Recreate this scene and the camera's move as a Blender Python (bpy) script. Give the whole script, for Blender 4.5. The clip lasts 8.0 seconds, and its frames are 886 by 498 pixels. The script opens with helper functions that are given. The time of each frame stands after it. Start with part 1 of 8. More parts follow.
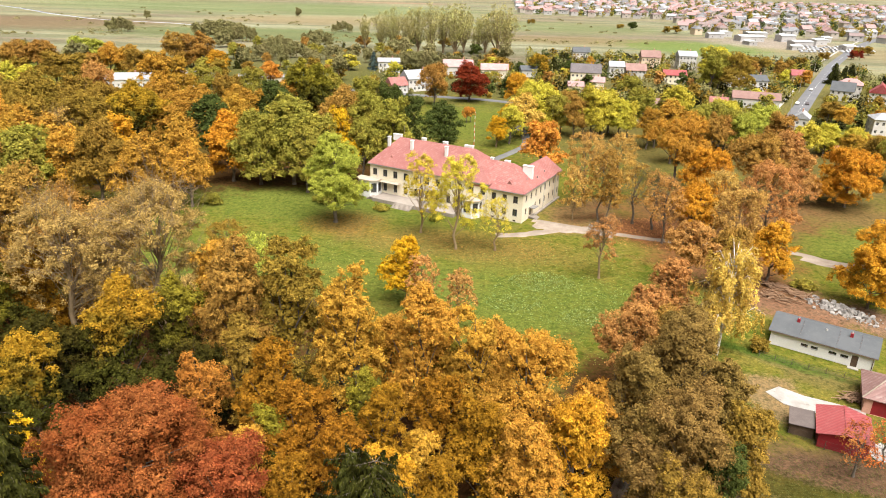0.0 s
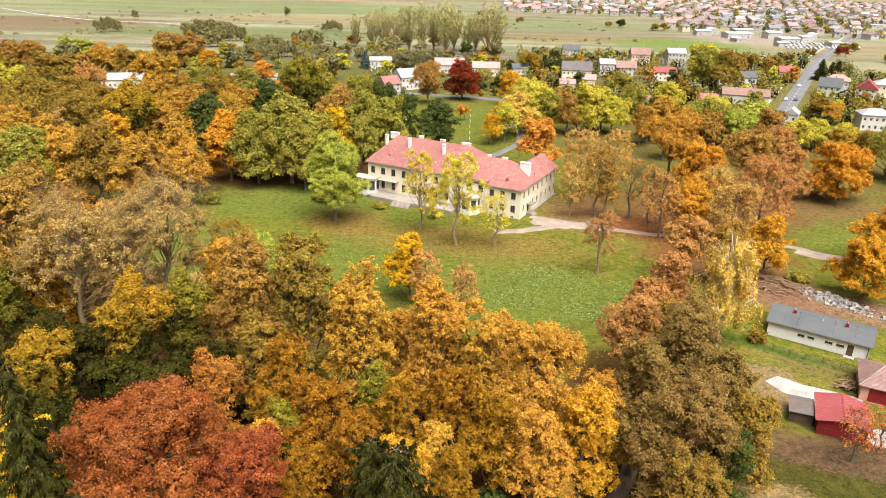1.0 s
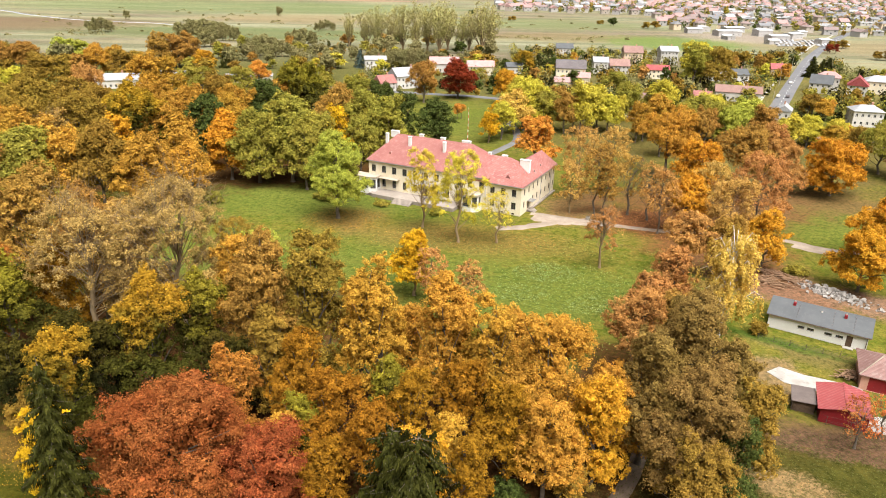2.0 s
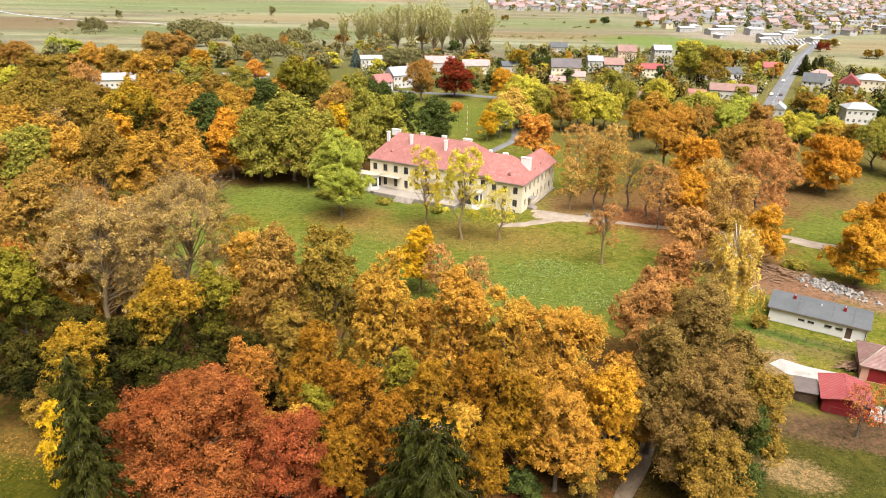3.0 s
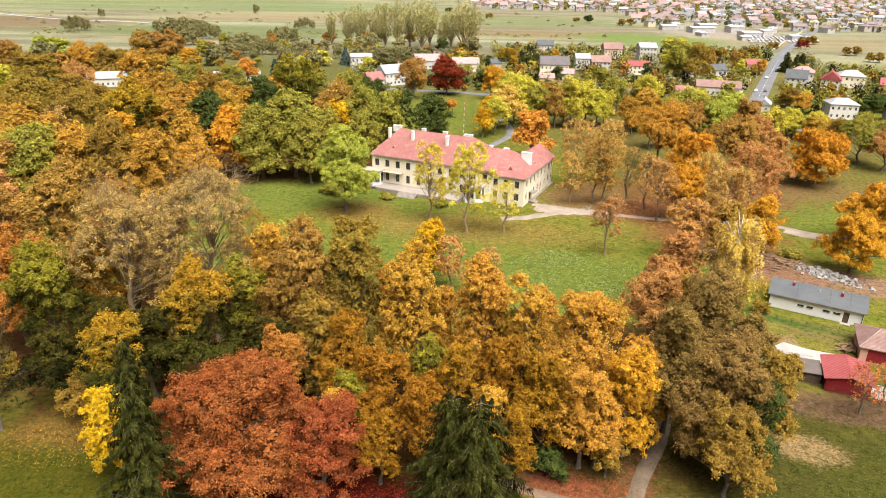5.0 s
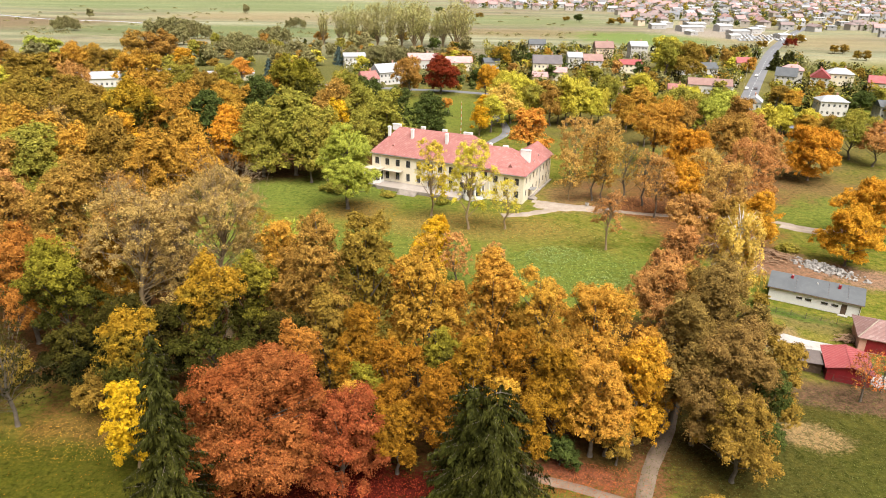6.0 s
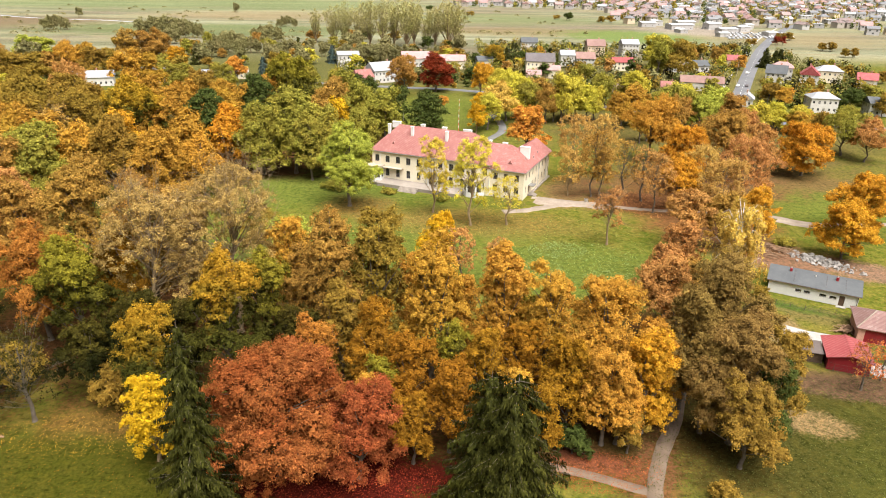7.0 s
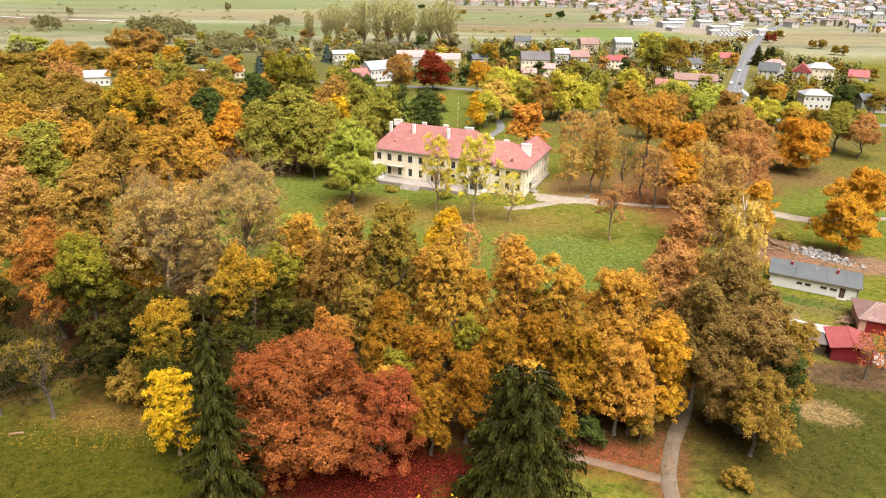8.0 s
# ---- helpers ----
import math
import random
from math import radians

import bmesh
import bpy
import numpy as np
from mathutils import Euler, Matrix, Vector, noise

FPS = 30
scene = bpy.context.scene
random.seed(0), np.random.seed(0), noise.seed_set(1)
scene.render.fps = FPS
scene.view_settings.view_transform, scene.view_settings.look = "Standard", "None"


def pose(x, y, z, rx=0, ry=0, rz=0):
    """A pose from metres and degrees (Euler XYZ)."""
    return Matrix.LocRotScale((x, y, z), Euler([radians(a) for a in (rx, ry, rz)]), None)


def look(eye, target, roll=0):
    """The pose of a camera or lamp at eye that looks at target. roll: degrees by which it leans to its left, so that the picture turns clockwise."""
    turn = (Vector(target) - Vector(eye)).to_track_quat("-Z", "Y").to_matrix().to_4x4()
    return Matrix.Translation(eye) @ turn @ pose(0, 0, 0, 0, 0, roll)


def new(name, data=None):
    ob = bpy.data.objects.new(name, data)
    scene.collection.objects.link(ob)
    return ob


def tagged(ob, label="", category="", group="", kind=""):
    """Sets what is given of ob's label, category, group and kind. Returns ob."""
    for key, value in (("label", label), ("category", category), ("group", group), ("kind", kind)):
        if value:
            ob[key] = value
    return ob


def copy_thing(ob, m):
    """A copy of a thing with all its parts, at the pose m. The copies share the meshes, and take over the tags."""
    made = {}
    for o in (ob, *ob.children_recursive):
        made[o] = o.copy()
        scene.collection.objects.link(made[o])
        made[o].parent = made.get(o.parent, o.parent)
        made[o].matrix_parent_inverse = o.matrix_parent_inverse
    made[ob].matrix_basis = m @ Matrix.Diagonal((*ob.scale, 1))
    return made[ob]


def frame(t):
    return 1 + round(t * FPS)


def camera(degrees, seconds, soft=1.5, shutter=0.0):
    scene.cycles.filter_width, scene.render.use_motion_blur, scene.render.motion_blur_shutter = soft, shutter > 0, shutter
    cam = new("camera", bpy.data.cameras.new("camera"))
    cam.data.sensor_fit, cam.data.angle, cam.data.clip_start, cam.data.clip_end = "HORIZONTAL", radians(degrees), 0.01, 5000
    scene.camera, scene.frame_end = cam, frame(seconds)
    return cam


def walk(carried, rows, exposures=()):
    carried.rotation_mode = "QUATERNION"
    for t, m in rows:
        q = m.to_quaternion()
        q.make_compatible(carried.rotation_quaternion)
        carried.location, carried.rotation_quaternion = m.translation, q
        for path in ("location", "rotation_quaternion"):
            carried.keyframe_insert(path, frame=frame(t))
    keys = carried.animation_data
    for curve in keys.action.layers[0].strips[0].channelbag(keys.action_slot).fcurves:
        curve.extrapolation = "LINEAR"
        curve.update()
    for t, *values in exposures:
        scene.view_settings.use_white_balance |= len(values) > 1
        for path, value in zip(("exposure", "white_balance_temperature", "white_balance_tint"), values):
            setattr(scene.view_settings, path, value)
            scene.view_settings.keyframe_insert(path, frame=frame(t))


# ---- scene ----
cam = camera(65.5, 8.0, 0.95)
EXPOSURE, SUN_TURN, SUN_UP = 0.94, 154.0, 64.0
PATH = [
    (0, (0.458, 0.486, 61.035), (0.465, 2.338, 60.28), 1.7),
    (0.5, (-0.818, -0.369, 61.111), (-0.794, 1.482, 60.354), 1.6),
    (1, (-2.096, -1.216, 61.164), (-2.058, 0.634, 60.406), 1.5),
    (1.5, (-3.389, -2.057, 61.197), (-3.339, -0.208, 60.438), 1.4),
    (3, (-7.439, -4.563, 61.207), (-7.355, -2.715, 60.446), 1.3),
    (3.5, (-8.867, -5.393, 61.189), (-8.771, -3.546, 60.427), 1.3),
    (4, (-10.339, -6.219, 61.164), (-10.23, -4.373, 60.402), 1.2),
    (4.5, (-11.856, -7.039, 61.135), (-11.734, -5.194, 60.372), 1.3),
    (6, (-16.655, -9.424, 61.039), (-16.489, -7.583, 60.275), 1.3),
    (6.5, (-18.321, -10.178, 61.01), (-18.14, -8.339, 60.245), 1.3),
    (7, (-20.008, -10.901, 60.985), (-19.812, -9.064, 60.218), 1.3),
    (7.5, (-21.706, -11.585, 60.964), (-21.496, -9.75, 60.197), 1.3),
    (8, (-23.402, -12.223, 60.95), (-23.181, -10.39, 60.181), 1.2),
]
walk(cam, [(t, look(eye, target, roll)) for t, eye, target, roll in PATH], [(0.0, EXPOSURE), (8.0, EXPOSURE)])

# ---- light: an overcast sky with a wide soft sun ----
world = bpy.data.worlds.new("overcast_sky")
scene.world = world
world.use_nodes = True
wn, wl = world.node_tree.nodes, world.node_tree.links
sky = wn.new("ShaderNodeTexSky")
sky.sky_type = "NISHITA"
sky.sun_disc = False
sky.sun_elevation = radians(SUN_UP)
sky.sun_rotation = radians(SUN_TURN)
sky.air_density, sky.dust_density, sky.ozone_density = 1.0, 6.0, 0.6
wn["Background"].inputs["Strength"].default_value = 0.055
grey = wn.new("ShaderNodeHueSaturation")
grey.inputs["Saturation"].default_value = 0.4
wl.new(sky.outputs["Color"], grey.inputs["Color"])
wl.new(grey.outputs["Color"], wn["Background"].inputs["Color"])

sun = new("sun", bpy.data.lights.new("sun", "SUN"))
sun.data.energy, sun.data.angle, sun.data.color = 4.8, radians(60), (1.0, 0.965, 0.94)
sun.matrix_world = look((0, 0, 0), (math.sin(radians(SUN_TURN)) * -math.cos(radians(SUN_UP)), -math.cos(radians(SUN_TURN)) * math.cos(radians(SUN_UP)), -math.sin(radians(SUN_UP))))


# ---- materials ----
def material(name, rough=0.8, metal=0.0, spec=0.3):
    """A node material; returns it with its tree and its Principled shader."""
    m = bpy.data.materials.new(name)
    m.use_nodes = True
    b = m.node_tree.nodes["Principled BSDF"]
    b.inputs["Roughness"].default_value = rough
    b.inputs["Metallic"].default_value = metal
    b.inputs["Specular IOR Level"].default_value = spec
    return m, m.node_tree, b


def node(tree, kind, **values):
    n = tree.nodes.new("ShaderNode" + kind)
    for key, value in values.items():
        n.inputs[key.replace("_", " ")].default_value = value
    return n


def noise_tex(tree, scale, detail=3.0, vector=None, rough=0.55):
    n = node(tree, "TexNoise", Scale=scale, Detail=detail, Roughness=rough)
    if vector is not None:
        tree.links.new(vector, n.inputs["Vector"])
    return n.outputs["Fac"]


def mix(tree, fac, a, b, blend="MIX"):
    """Mixes two colours; fac, a and b are sockets or values."""
    n = tree.nodes.new("ShaderNodeMix")
    n.data_type, n.blend_type = "RGBA", blend
    for sock, value in ((n.inputs[0], fac), (n.inputs[6], a), (n.inputs[7], b)):
        if isinstance(value, bpy.types.NodeSocket):
            tree.links.new(value, sock)
        else:
            sock.default_value = value if isinstance(value, float) else (*value, 1)
    return n.outputs[2]


def ramp(tree, fac, low, high, to_low=0.0, to_high=1.0):
    n = tree.nodes.new("ShaderNodeMapRange")
    n.interpolation_type = "SMOOTHSTEP"
    n.inputs["From Min"].default_value, n.inputs["From Max"].default_value = low, high
    n.inputs["To Min"].default_value, n.inputs["To Max"].default_value = to_low, to_high
    tree.links.new(fac, n.inputs["Value"])
    return n.outputs["Result"]


def bump(tree, shader, height, strength=0.4, distance=0.05):
    n = node(tree, "Bump", Strength=strength, Distance=distance)
    tree.links.new(height, n.inputs["Height"])
    tree.links.new(n.outputs["Normal"], shader.inputs["Normal"])


def coords(tree, which="Object"):
    return tree.nodes.new("ShaderNodeTexCoord").outputs[which]


def plain(name, a, b, scale=0.6, fine=8.0, rough=0.8, relief=0.3, metal=0.0, spec=0.3, dirt=None):
    """A worn surface: two tones in large stains, a fine grain over them, some relief."""
    m, tree, shader = material(name, rough, metal, spec)
    at = coords(tree)
    large = ramp(tree, noise_tex(tree, scale, 4.0, at), 0.35, 0.68)
    colour = mix(tree, large, a, b)
    grain = noise_tex(tree, fine, 3.0, at)
    colour = mix(tree, ramp(tree, grain, 0.3, 0.75, 0.0, 0.5), colour, tuple(0.72 * v for v in a))
    if dirt:
        colour = mix(tree, ramp(tree, noise_tex(tree, scale * 2.7, 5.0, at), 0.58, 0.74, 0.0, 0.8), colour, dirt)
    rnd = tree.nodes.new("ShaderNodeObjectInfo").outputs["Random"]
    colour = mix(tree, ramp(tree, rnd, 0.0, 1.0, 0.0, 0.18), colour, tuple(0.6 * v for v in b))
    tree.links.new(colour, shader.inputs["Base Color"])
    bump(tree, shader, grain, relief, 0.04)
    return m


def foliage(name, a, b, c, low=None, clear=0.16, spread=0.5):
    """Autumn leaves: each leaf takes a tone between a and b, patches of the crown turn to c; low: the greener tone of
    the lower crown, with its shade painted in.
    """
    m, tree, shader = material(name, 0.7, 0.0, 0.07)
    geo = tree.nodes.new("ShaderNodeNewGeometry")
    at = coords(tree)
    rnd = tree.nodes.new("ShaderNodeObjectInfo").outputs["Random"]
    shift = node(tree, "VectorMath")
    shift.operation = "ADD"
    comb = tree.nodes.new("ShaderNodeCombineXYZ")
    mult = tree.nodes.new("ShaderNodeMath")
    mult.operation = "MULTIPLY"
    mult.inputs[1].default_value = 90.0
    tree.links.new(rnd, mult.inputs[0])
    tree.links.new(mult.outputs[0], comb.inputs[0])
    tree.links.new(at, shift.inputs[0])
    tree.links.new(comb.outputs[0], shift.inputs[1])
    at = shift.outputs[0]
    leaf = geo.outputs["Random Per Island"]
    other = tree.nodes.new("ShaderNodeTexWhiteNoise")
    other.noise_dimensions = "1D"
    tree.links.new(leaf, other.inputs["W"])
    colour = mix(tree, other.outputs["Value"], a, b)
    patch = ramp(tree, noise_tex(tree, 0.22, 3.0, at), 0.42, 0.66, 0.0, spread)
    colour = mix(tree, patch, colour, c)
    # lower leaves turn greener, and darker than green to paint in crown shade
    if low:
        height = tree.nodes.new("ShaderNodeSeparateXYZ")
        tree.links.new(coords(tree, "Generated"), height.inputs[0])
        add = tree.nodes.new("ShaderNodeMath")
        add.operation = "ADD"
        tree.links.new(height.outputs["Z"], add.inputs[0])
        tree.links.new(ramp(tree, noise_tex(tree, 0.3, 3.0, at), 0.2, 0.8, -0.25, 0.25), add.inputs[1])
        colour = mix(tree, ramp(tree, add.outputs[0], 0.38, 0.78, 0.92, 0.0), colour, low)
    tone = tree.nodes.new("ShaderNodeMath")
    tone.operation = "MULTIPLY"
    tree.links.new(ramp(tree, leaf, 0.0, 1.0, 0.76, 1.24), tone.inputs[0])
    tree.links.new(ramp(tree, noise_tex(tree, 1.15, 3.0, at), 0.3, 0.7, 0.68, 1.26), tone.inputs[1])
    hue = node(tree, "HueSaturation")
    tree.links.new(colour, hue.inputs["Color"])
    tree.links.new(tone.outputs[0], hue.inputs["Value"])
    tree.links.new(ramp(tree, rnd, 0.0, 1.0, 0.497, 0.509), hue.inputs["Hue"])
    tree.links.new(hue.outputs[0], shader.inputs["Base Color"])
    trans = tree.nodes.new("ShaderNodeBsdfTranslucent")
    tree.links.new(hue.outputs[0], trans.inputs["Color"])
    both = tree.nodes.new("ShaderNodeMixShader")
    both.inputs[0].default_value = clear
    tree.links.new(shader.outputs[0], both.inputs[1])
    tree.links.new(trans.outputs[0], both.inputs[2])
    tree.links.new(both.outputs[0], tree.nodes["Material Output"].inputs["Surface"])
    return m


LEAF = {
    "red": foliage("leaf_red_oak", (0.24, 0.058, 0.017), (0.33, 0.105, 0.03), (0.23, 0.042, 0.012)),
    "crimson": foliage("leaf_crimson", (0.175, 0.0163, 0.00828), (0.262, 0.0408, 0.0138), (0.131, 0.0163, 0.0069)),
    "orange": foliage("leaf_orange", (0.522, 0.234, 0.0191), (0.615, 0.313, 0.0269), (0.429, 0.168, 0.0131)),
    "bright": foliage("leaf_bright_orange", (0.56, 0.218, 0.0333), (0.644, 0.309, 0.0476), (0.52, 0.16, 0.0286)),
    "gold": foliage("leaf_gold", (0.261, 0.111, 0.00864), (0.317, 0.149, 0.0121), (0.191, 0.0839, 0.00778)),
    "amber": foliage("leaf_amber", (0.448, 0.22, 0.0298), (0.552, 0.284, 0.0369), (0.357, 0.186, 0.0271)),
    "yellow": foliage("leaf_yellow", (0.537, 0.292, 0.0106), (0.635, 0.376, 0.0172), (0.464, 0.234, 0.00924)),
    "brown": foliage("leaf_brown", (0.33, 0.174, 0.0364), (0.412, 0.221, 0.0455), (0.259, 0.14, 0.0274)),
    "rust": foliage("leaf_rust", (0.422, 0.192, 0.0556), (0.506, 0.252, 0.0741), (0.375, 0.177, 0.0538)),
    "olive": foliage("leaf_olive", (0.239, 0.146, 0.0224), (0.323, 0.196, 0.0312), (0.182, 0.122, 0.0179)),
    "tan": foliage("leaf_tan", (0.436, 0.253, 0.0628), (0.538, 0.33, 0.0826), (0.375, 0.214, 0.0493)),
    "twig": foliage("leaf_pale_twiggy", (0.36, 0.225, 0.065), (0.46, 0.305, 0.095), (0.31, 0.19, 0.058)),
    "honey": foliage("leaf_honey", (0.37, 0.195, 0.0252), (0.46, 0.261, 0.036), (0.3, 0.147, 0.0198)),
    "ember": foliage("leaf_ember", (0.33, 0.125, 0.022), (0.42, 0.175, 0.03), (0.30, 0.095, 0.018)),
    "umber": foliage("leaf_grey_umber", (0.211, 0.125, 0.0331), (0.274, 0.171, 0.0457), (0.169, 0.106, 0.024)),
    "green": foliage("leaf_green", (0.213, 0.2, 0.0293), (0.297, 0.257, 0.0392), (0.359, 0.268, 0.0392)),
    "dark": foliage("leaf_dark_green", (0.0513, 0.0718, 0.0146), (0.0872, 0.105, 0.0211), (0.0667, 0.0767, 0.0146)),
    "lime": foliage("leaf_lime", (0.325, 0.335, 0.0446), (0.431, 0.421, 0.0608), (0.239, 0.268, 0.0365)),
    "straw": foliage("leaf_straw", (0.573, 0.36, 0.0702), (0.672, 0.434, 0.0936), (0.494, 0.304, 0.0585)),
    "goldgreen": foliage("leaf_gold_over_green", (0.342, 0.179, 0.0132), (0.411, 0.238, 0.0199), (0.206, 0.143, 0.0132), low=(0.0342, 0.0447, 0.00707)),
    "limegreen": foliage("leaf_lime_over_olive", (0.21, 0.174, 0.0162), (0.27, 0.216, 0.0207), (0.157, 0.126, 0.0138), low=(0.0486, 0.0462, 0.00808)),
    "lemon": foliage("leaf_lemon", (0.458, 0.387, 0.042), (0.567, 0.463, 0.0546), (0.348, 0.312, 0.0378)),
    # olive leaves darkened to stand in for deep shade between the crowns
    "shade": foliage("leaf_olive_painted_shade", (0.0544, 0.0442, 0.0063), (0.0814, 0.0622, 0.00844), (0.0254, 0.0279, 0.00422), low=(0.0129, 0.0147, 0.00257)),
    "aspen": foliage("leaf_grey_aspen", (0.349, 0.319, 0.113), (0.454, 0.403, 0.141), (0.285, 0.26, 0.0936)),
    "willow": foliage("leaf_grey_willow", (0.209, 0.186, 0.0739), (0.275, 0.236, 0.0957), (0.165, 0.149, 0.0609)),
    "needle": foliage("spruce_needles", (0.024, 0.026, 0.004), (0.064, 0.062, 0.010), (0.02, 0.022, 0.004), clear=0.06),
    "blue": foliage("blue_spruce_needles", (0.0532, 0.0795, 0.0672), (0.0851, 0.119, 0.101), (0.0426, 0.0596, 0.0504), clear=0.1),
    "citron": foliage("leaf_citron", (0.541, 0.417, 0.042), (0.644, 0.496, 0.055), (0.436, 0.357, 0.0355)),
    "scarlet": foliage("leaf_scarlet", (0.393, 0.0816, 0.0207), (0.454, 0.147, 0.0345), (0.306, 0.163, 0.0483)),
}
BARK = plain("bark_grey_brown", (0.11, 0.085, 0.06), (0.17, 0.14, 0.105), 1.5, 14.0, 0.9, 0.8)
BARK_PALE = plain("bark_pale", (0.27, 0.19, 0.10), (0.21, 0.15, 0.08), 1.5, 14.0, 0.9, 0.6)
BIRCH = plain("bark_birch", (0.66, 0.63, 0.57), (0.5, 0.47, 0.42), 2.0, 9.0, 0.8, 0.4, dirt=(0.06, 0.05, 0.045))


# ---- mesh helpers ----
def mesh_of(name, co, quads, mat, smooth=False):
    """A mesh from arrays of places and of quads."""
    me = bpy.data.meshes.new(name)
    co, quads = np.asarray(co, dtype=np.float32), np.asarray(quads, dtype=np.int32)
    me.vertices.add(len(co))
    me.vertices.foreach_set("co", co.ravel())
    me.loops.add(quads.size)
    me.loops.foreach_set("vertex_index", quads.ravel())
    me.polygons.add(len(quads))
    me.polygons.foreach_set("loop_start", np.arange(0, quads.size, quads.shape[1], dtype=np.int32))
    if smooth:
        me.polygons.foreach_set("use_smooth", np.ones(len(quads), dtype=bool))
    me.materials.append(mat)
    me.update(calc_edges=True)
    me.validate()
    return me


def part(name, bm, mat, parent, label=""):
    """Links a bmesh (or a ready mesh) as one object under a thing or part."""
    if isinstance(bm, bmesh.types.BMesh):
        me = bpy.data.meshes.new(name)
        bmesh.ops.recalc_face_normals(bm, faces=bm.faces)
        bm.to_mesh(me)
        bm.free()
        me.materials.append(mat)
    else:
        me = bm
    ob = new(name, me)
    ob.parent = parent
    return tagged(ob, label)


def empty(name, m, label="", category="", group="", kind=""):
    ob = new(name)
    ob.matrix_world = m
    ob.matrix_basis = m
    return tagged(ob, label, category, group, kind)


def box(bm, x0, x1, y0, y1, z0, z1, bevel=0.0):
    made = bmesh.ops.create_cube(bm, size=1.0, matrix=Matrix.LocRotScale(((x0 + x1) / 2, (y0 + y1) / 2, (z0 + z1) / 2), None, (abs(x1 - x0), abs(y1 - y0), abs(z1 - z0))))
    if bevel:
        edges = list({e for v in made["verts"] for e in v.link_edges})
        bmesh.ops.bevel(bm, geom=edges, offset=bevel, segments=1, affect="EDGES")
    return bm


def boxed(*args, bevel=0.0):
    return box(bmesh.new(), *args, bevel=bevel)


def solid(verts, faces):
    bm = bmesh.new()
    vs = [bm.verts.new(v) for v in verts]
    for f in faces:
        bm.faces.new([vs[i] for i in f])
    return bm


def tube(path, radii, sides=6):
    """Places and quads of a tapered tube along a path."""
    path = np.asarray(path, dtype=float)
    co, quads = [], []
    for i, p in enumerate(path):
        d = path[min(i + 1, len(path) - 1)] - path[max(i - 1, 0)]
        d /= np.linalg.norm(d) + 1e-9
        a = np.cross(d, (0.0, 1.0, 0.0) if abs(d[1]) < 0.8 else (1.0, 0.0, 0.0))
        a /= np.linalg.norm(a)
        b = np.cross(d, a)
        for k in range(sides):
            w = 2 * math.pi * k / sides
            co.append(p + radii[i] * (math.cos(w) * a + math.sin(w) * b))
    for i in range(len(path) - 1):
        for k in range(sides):
            n = (k + 1) % sides
            quads.append((i * sides + k, i * sides + n, (i + 1) * sides + n, (i + 1) * sides + k))
    return np.array(co), np.array(quads)


def joined(pieces):
    co, quads, n = [], [], 0
    for c, q in pieces:
        co.append(c)
        quads.append(q + n)
        n += len(c)
    return np.concatenate(co), np.concatenate(quads)


def leaf_cloud(at, out, size, rng, wide=0.62, stray=0.55, along=None):
    """One bent, pointed leaf spray for each place, facing about the way out."""
    n = len(at)
    out = out + rng.normal(0, stray, (n, 3))
    out /= np.linalg.norm(out, axis=1)[:, None] + 1e-9
    if along is None:
        a = np.cross(out, rng.normal(0, 1, (n, 3)))
    else:
        a = along + rng.normal(0, 0.3, (n, 3))
        a -= out * (a * out).sum(1)[:, None]
    a /= np.linalg.norm(a, axis=1)[:, None] + 1e-9
    b = np.cross(out, a)
    s = (size * rng.uniform(0.65, 1.35, n))[:, None]
    co = np.empty((n, 3, 3))
    co[:, 0] = at + a * s * 0.62 - out * s * 0.10
    co[:, 1] = at - a * s * 0.34 + b * s * 0.72 * wide
    co[:, 2] = at - a * s * 0.34 - b * s * 0.72 * wide + out * s * 0.08
    return co.reshape(-1, 3), np.arange(3 * n).reshape(-1, 3)


# ---- trees ----
SHAPES = {  # crown's start, outer lobes, their reach, their width, their lowest and highest place, density
    "broad": (0.12, 8, 0.52, 0.46, 0.14, 0.74, 1.0),
    "oak": (0.09, 17, 0.62, 0.36, 0.10, 0.74, 1.05),
    "column": (0.10, 9, 0.44, 0.52, 0.10, 0.84, 1.0),
    "light": (0.18, 13, 0.48, 0.40, 0.08, 0.88, 0.62),
    "high": (0.28, 8, 0.50, 0.46, 0.12, 0.80, 0.8),
    "thin": (0.22, 11, 0.52, 0.44, 0.10, 0.84, 0.56),
    "sparse": (0.26, 8, 0.50, 0.44, 0.12, 0.82, 0.22),
    "bare": (0.22, 13, 0.55, 0.42, 0.12, 0.84, 0.58),
    "bush": (0.0, 6, 0.50, 0.52, 0.18, 0.60, 1.0),
}


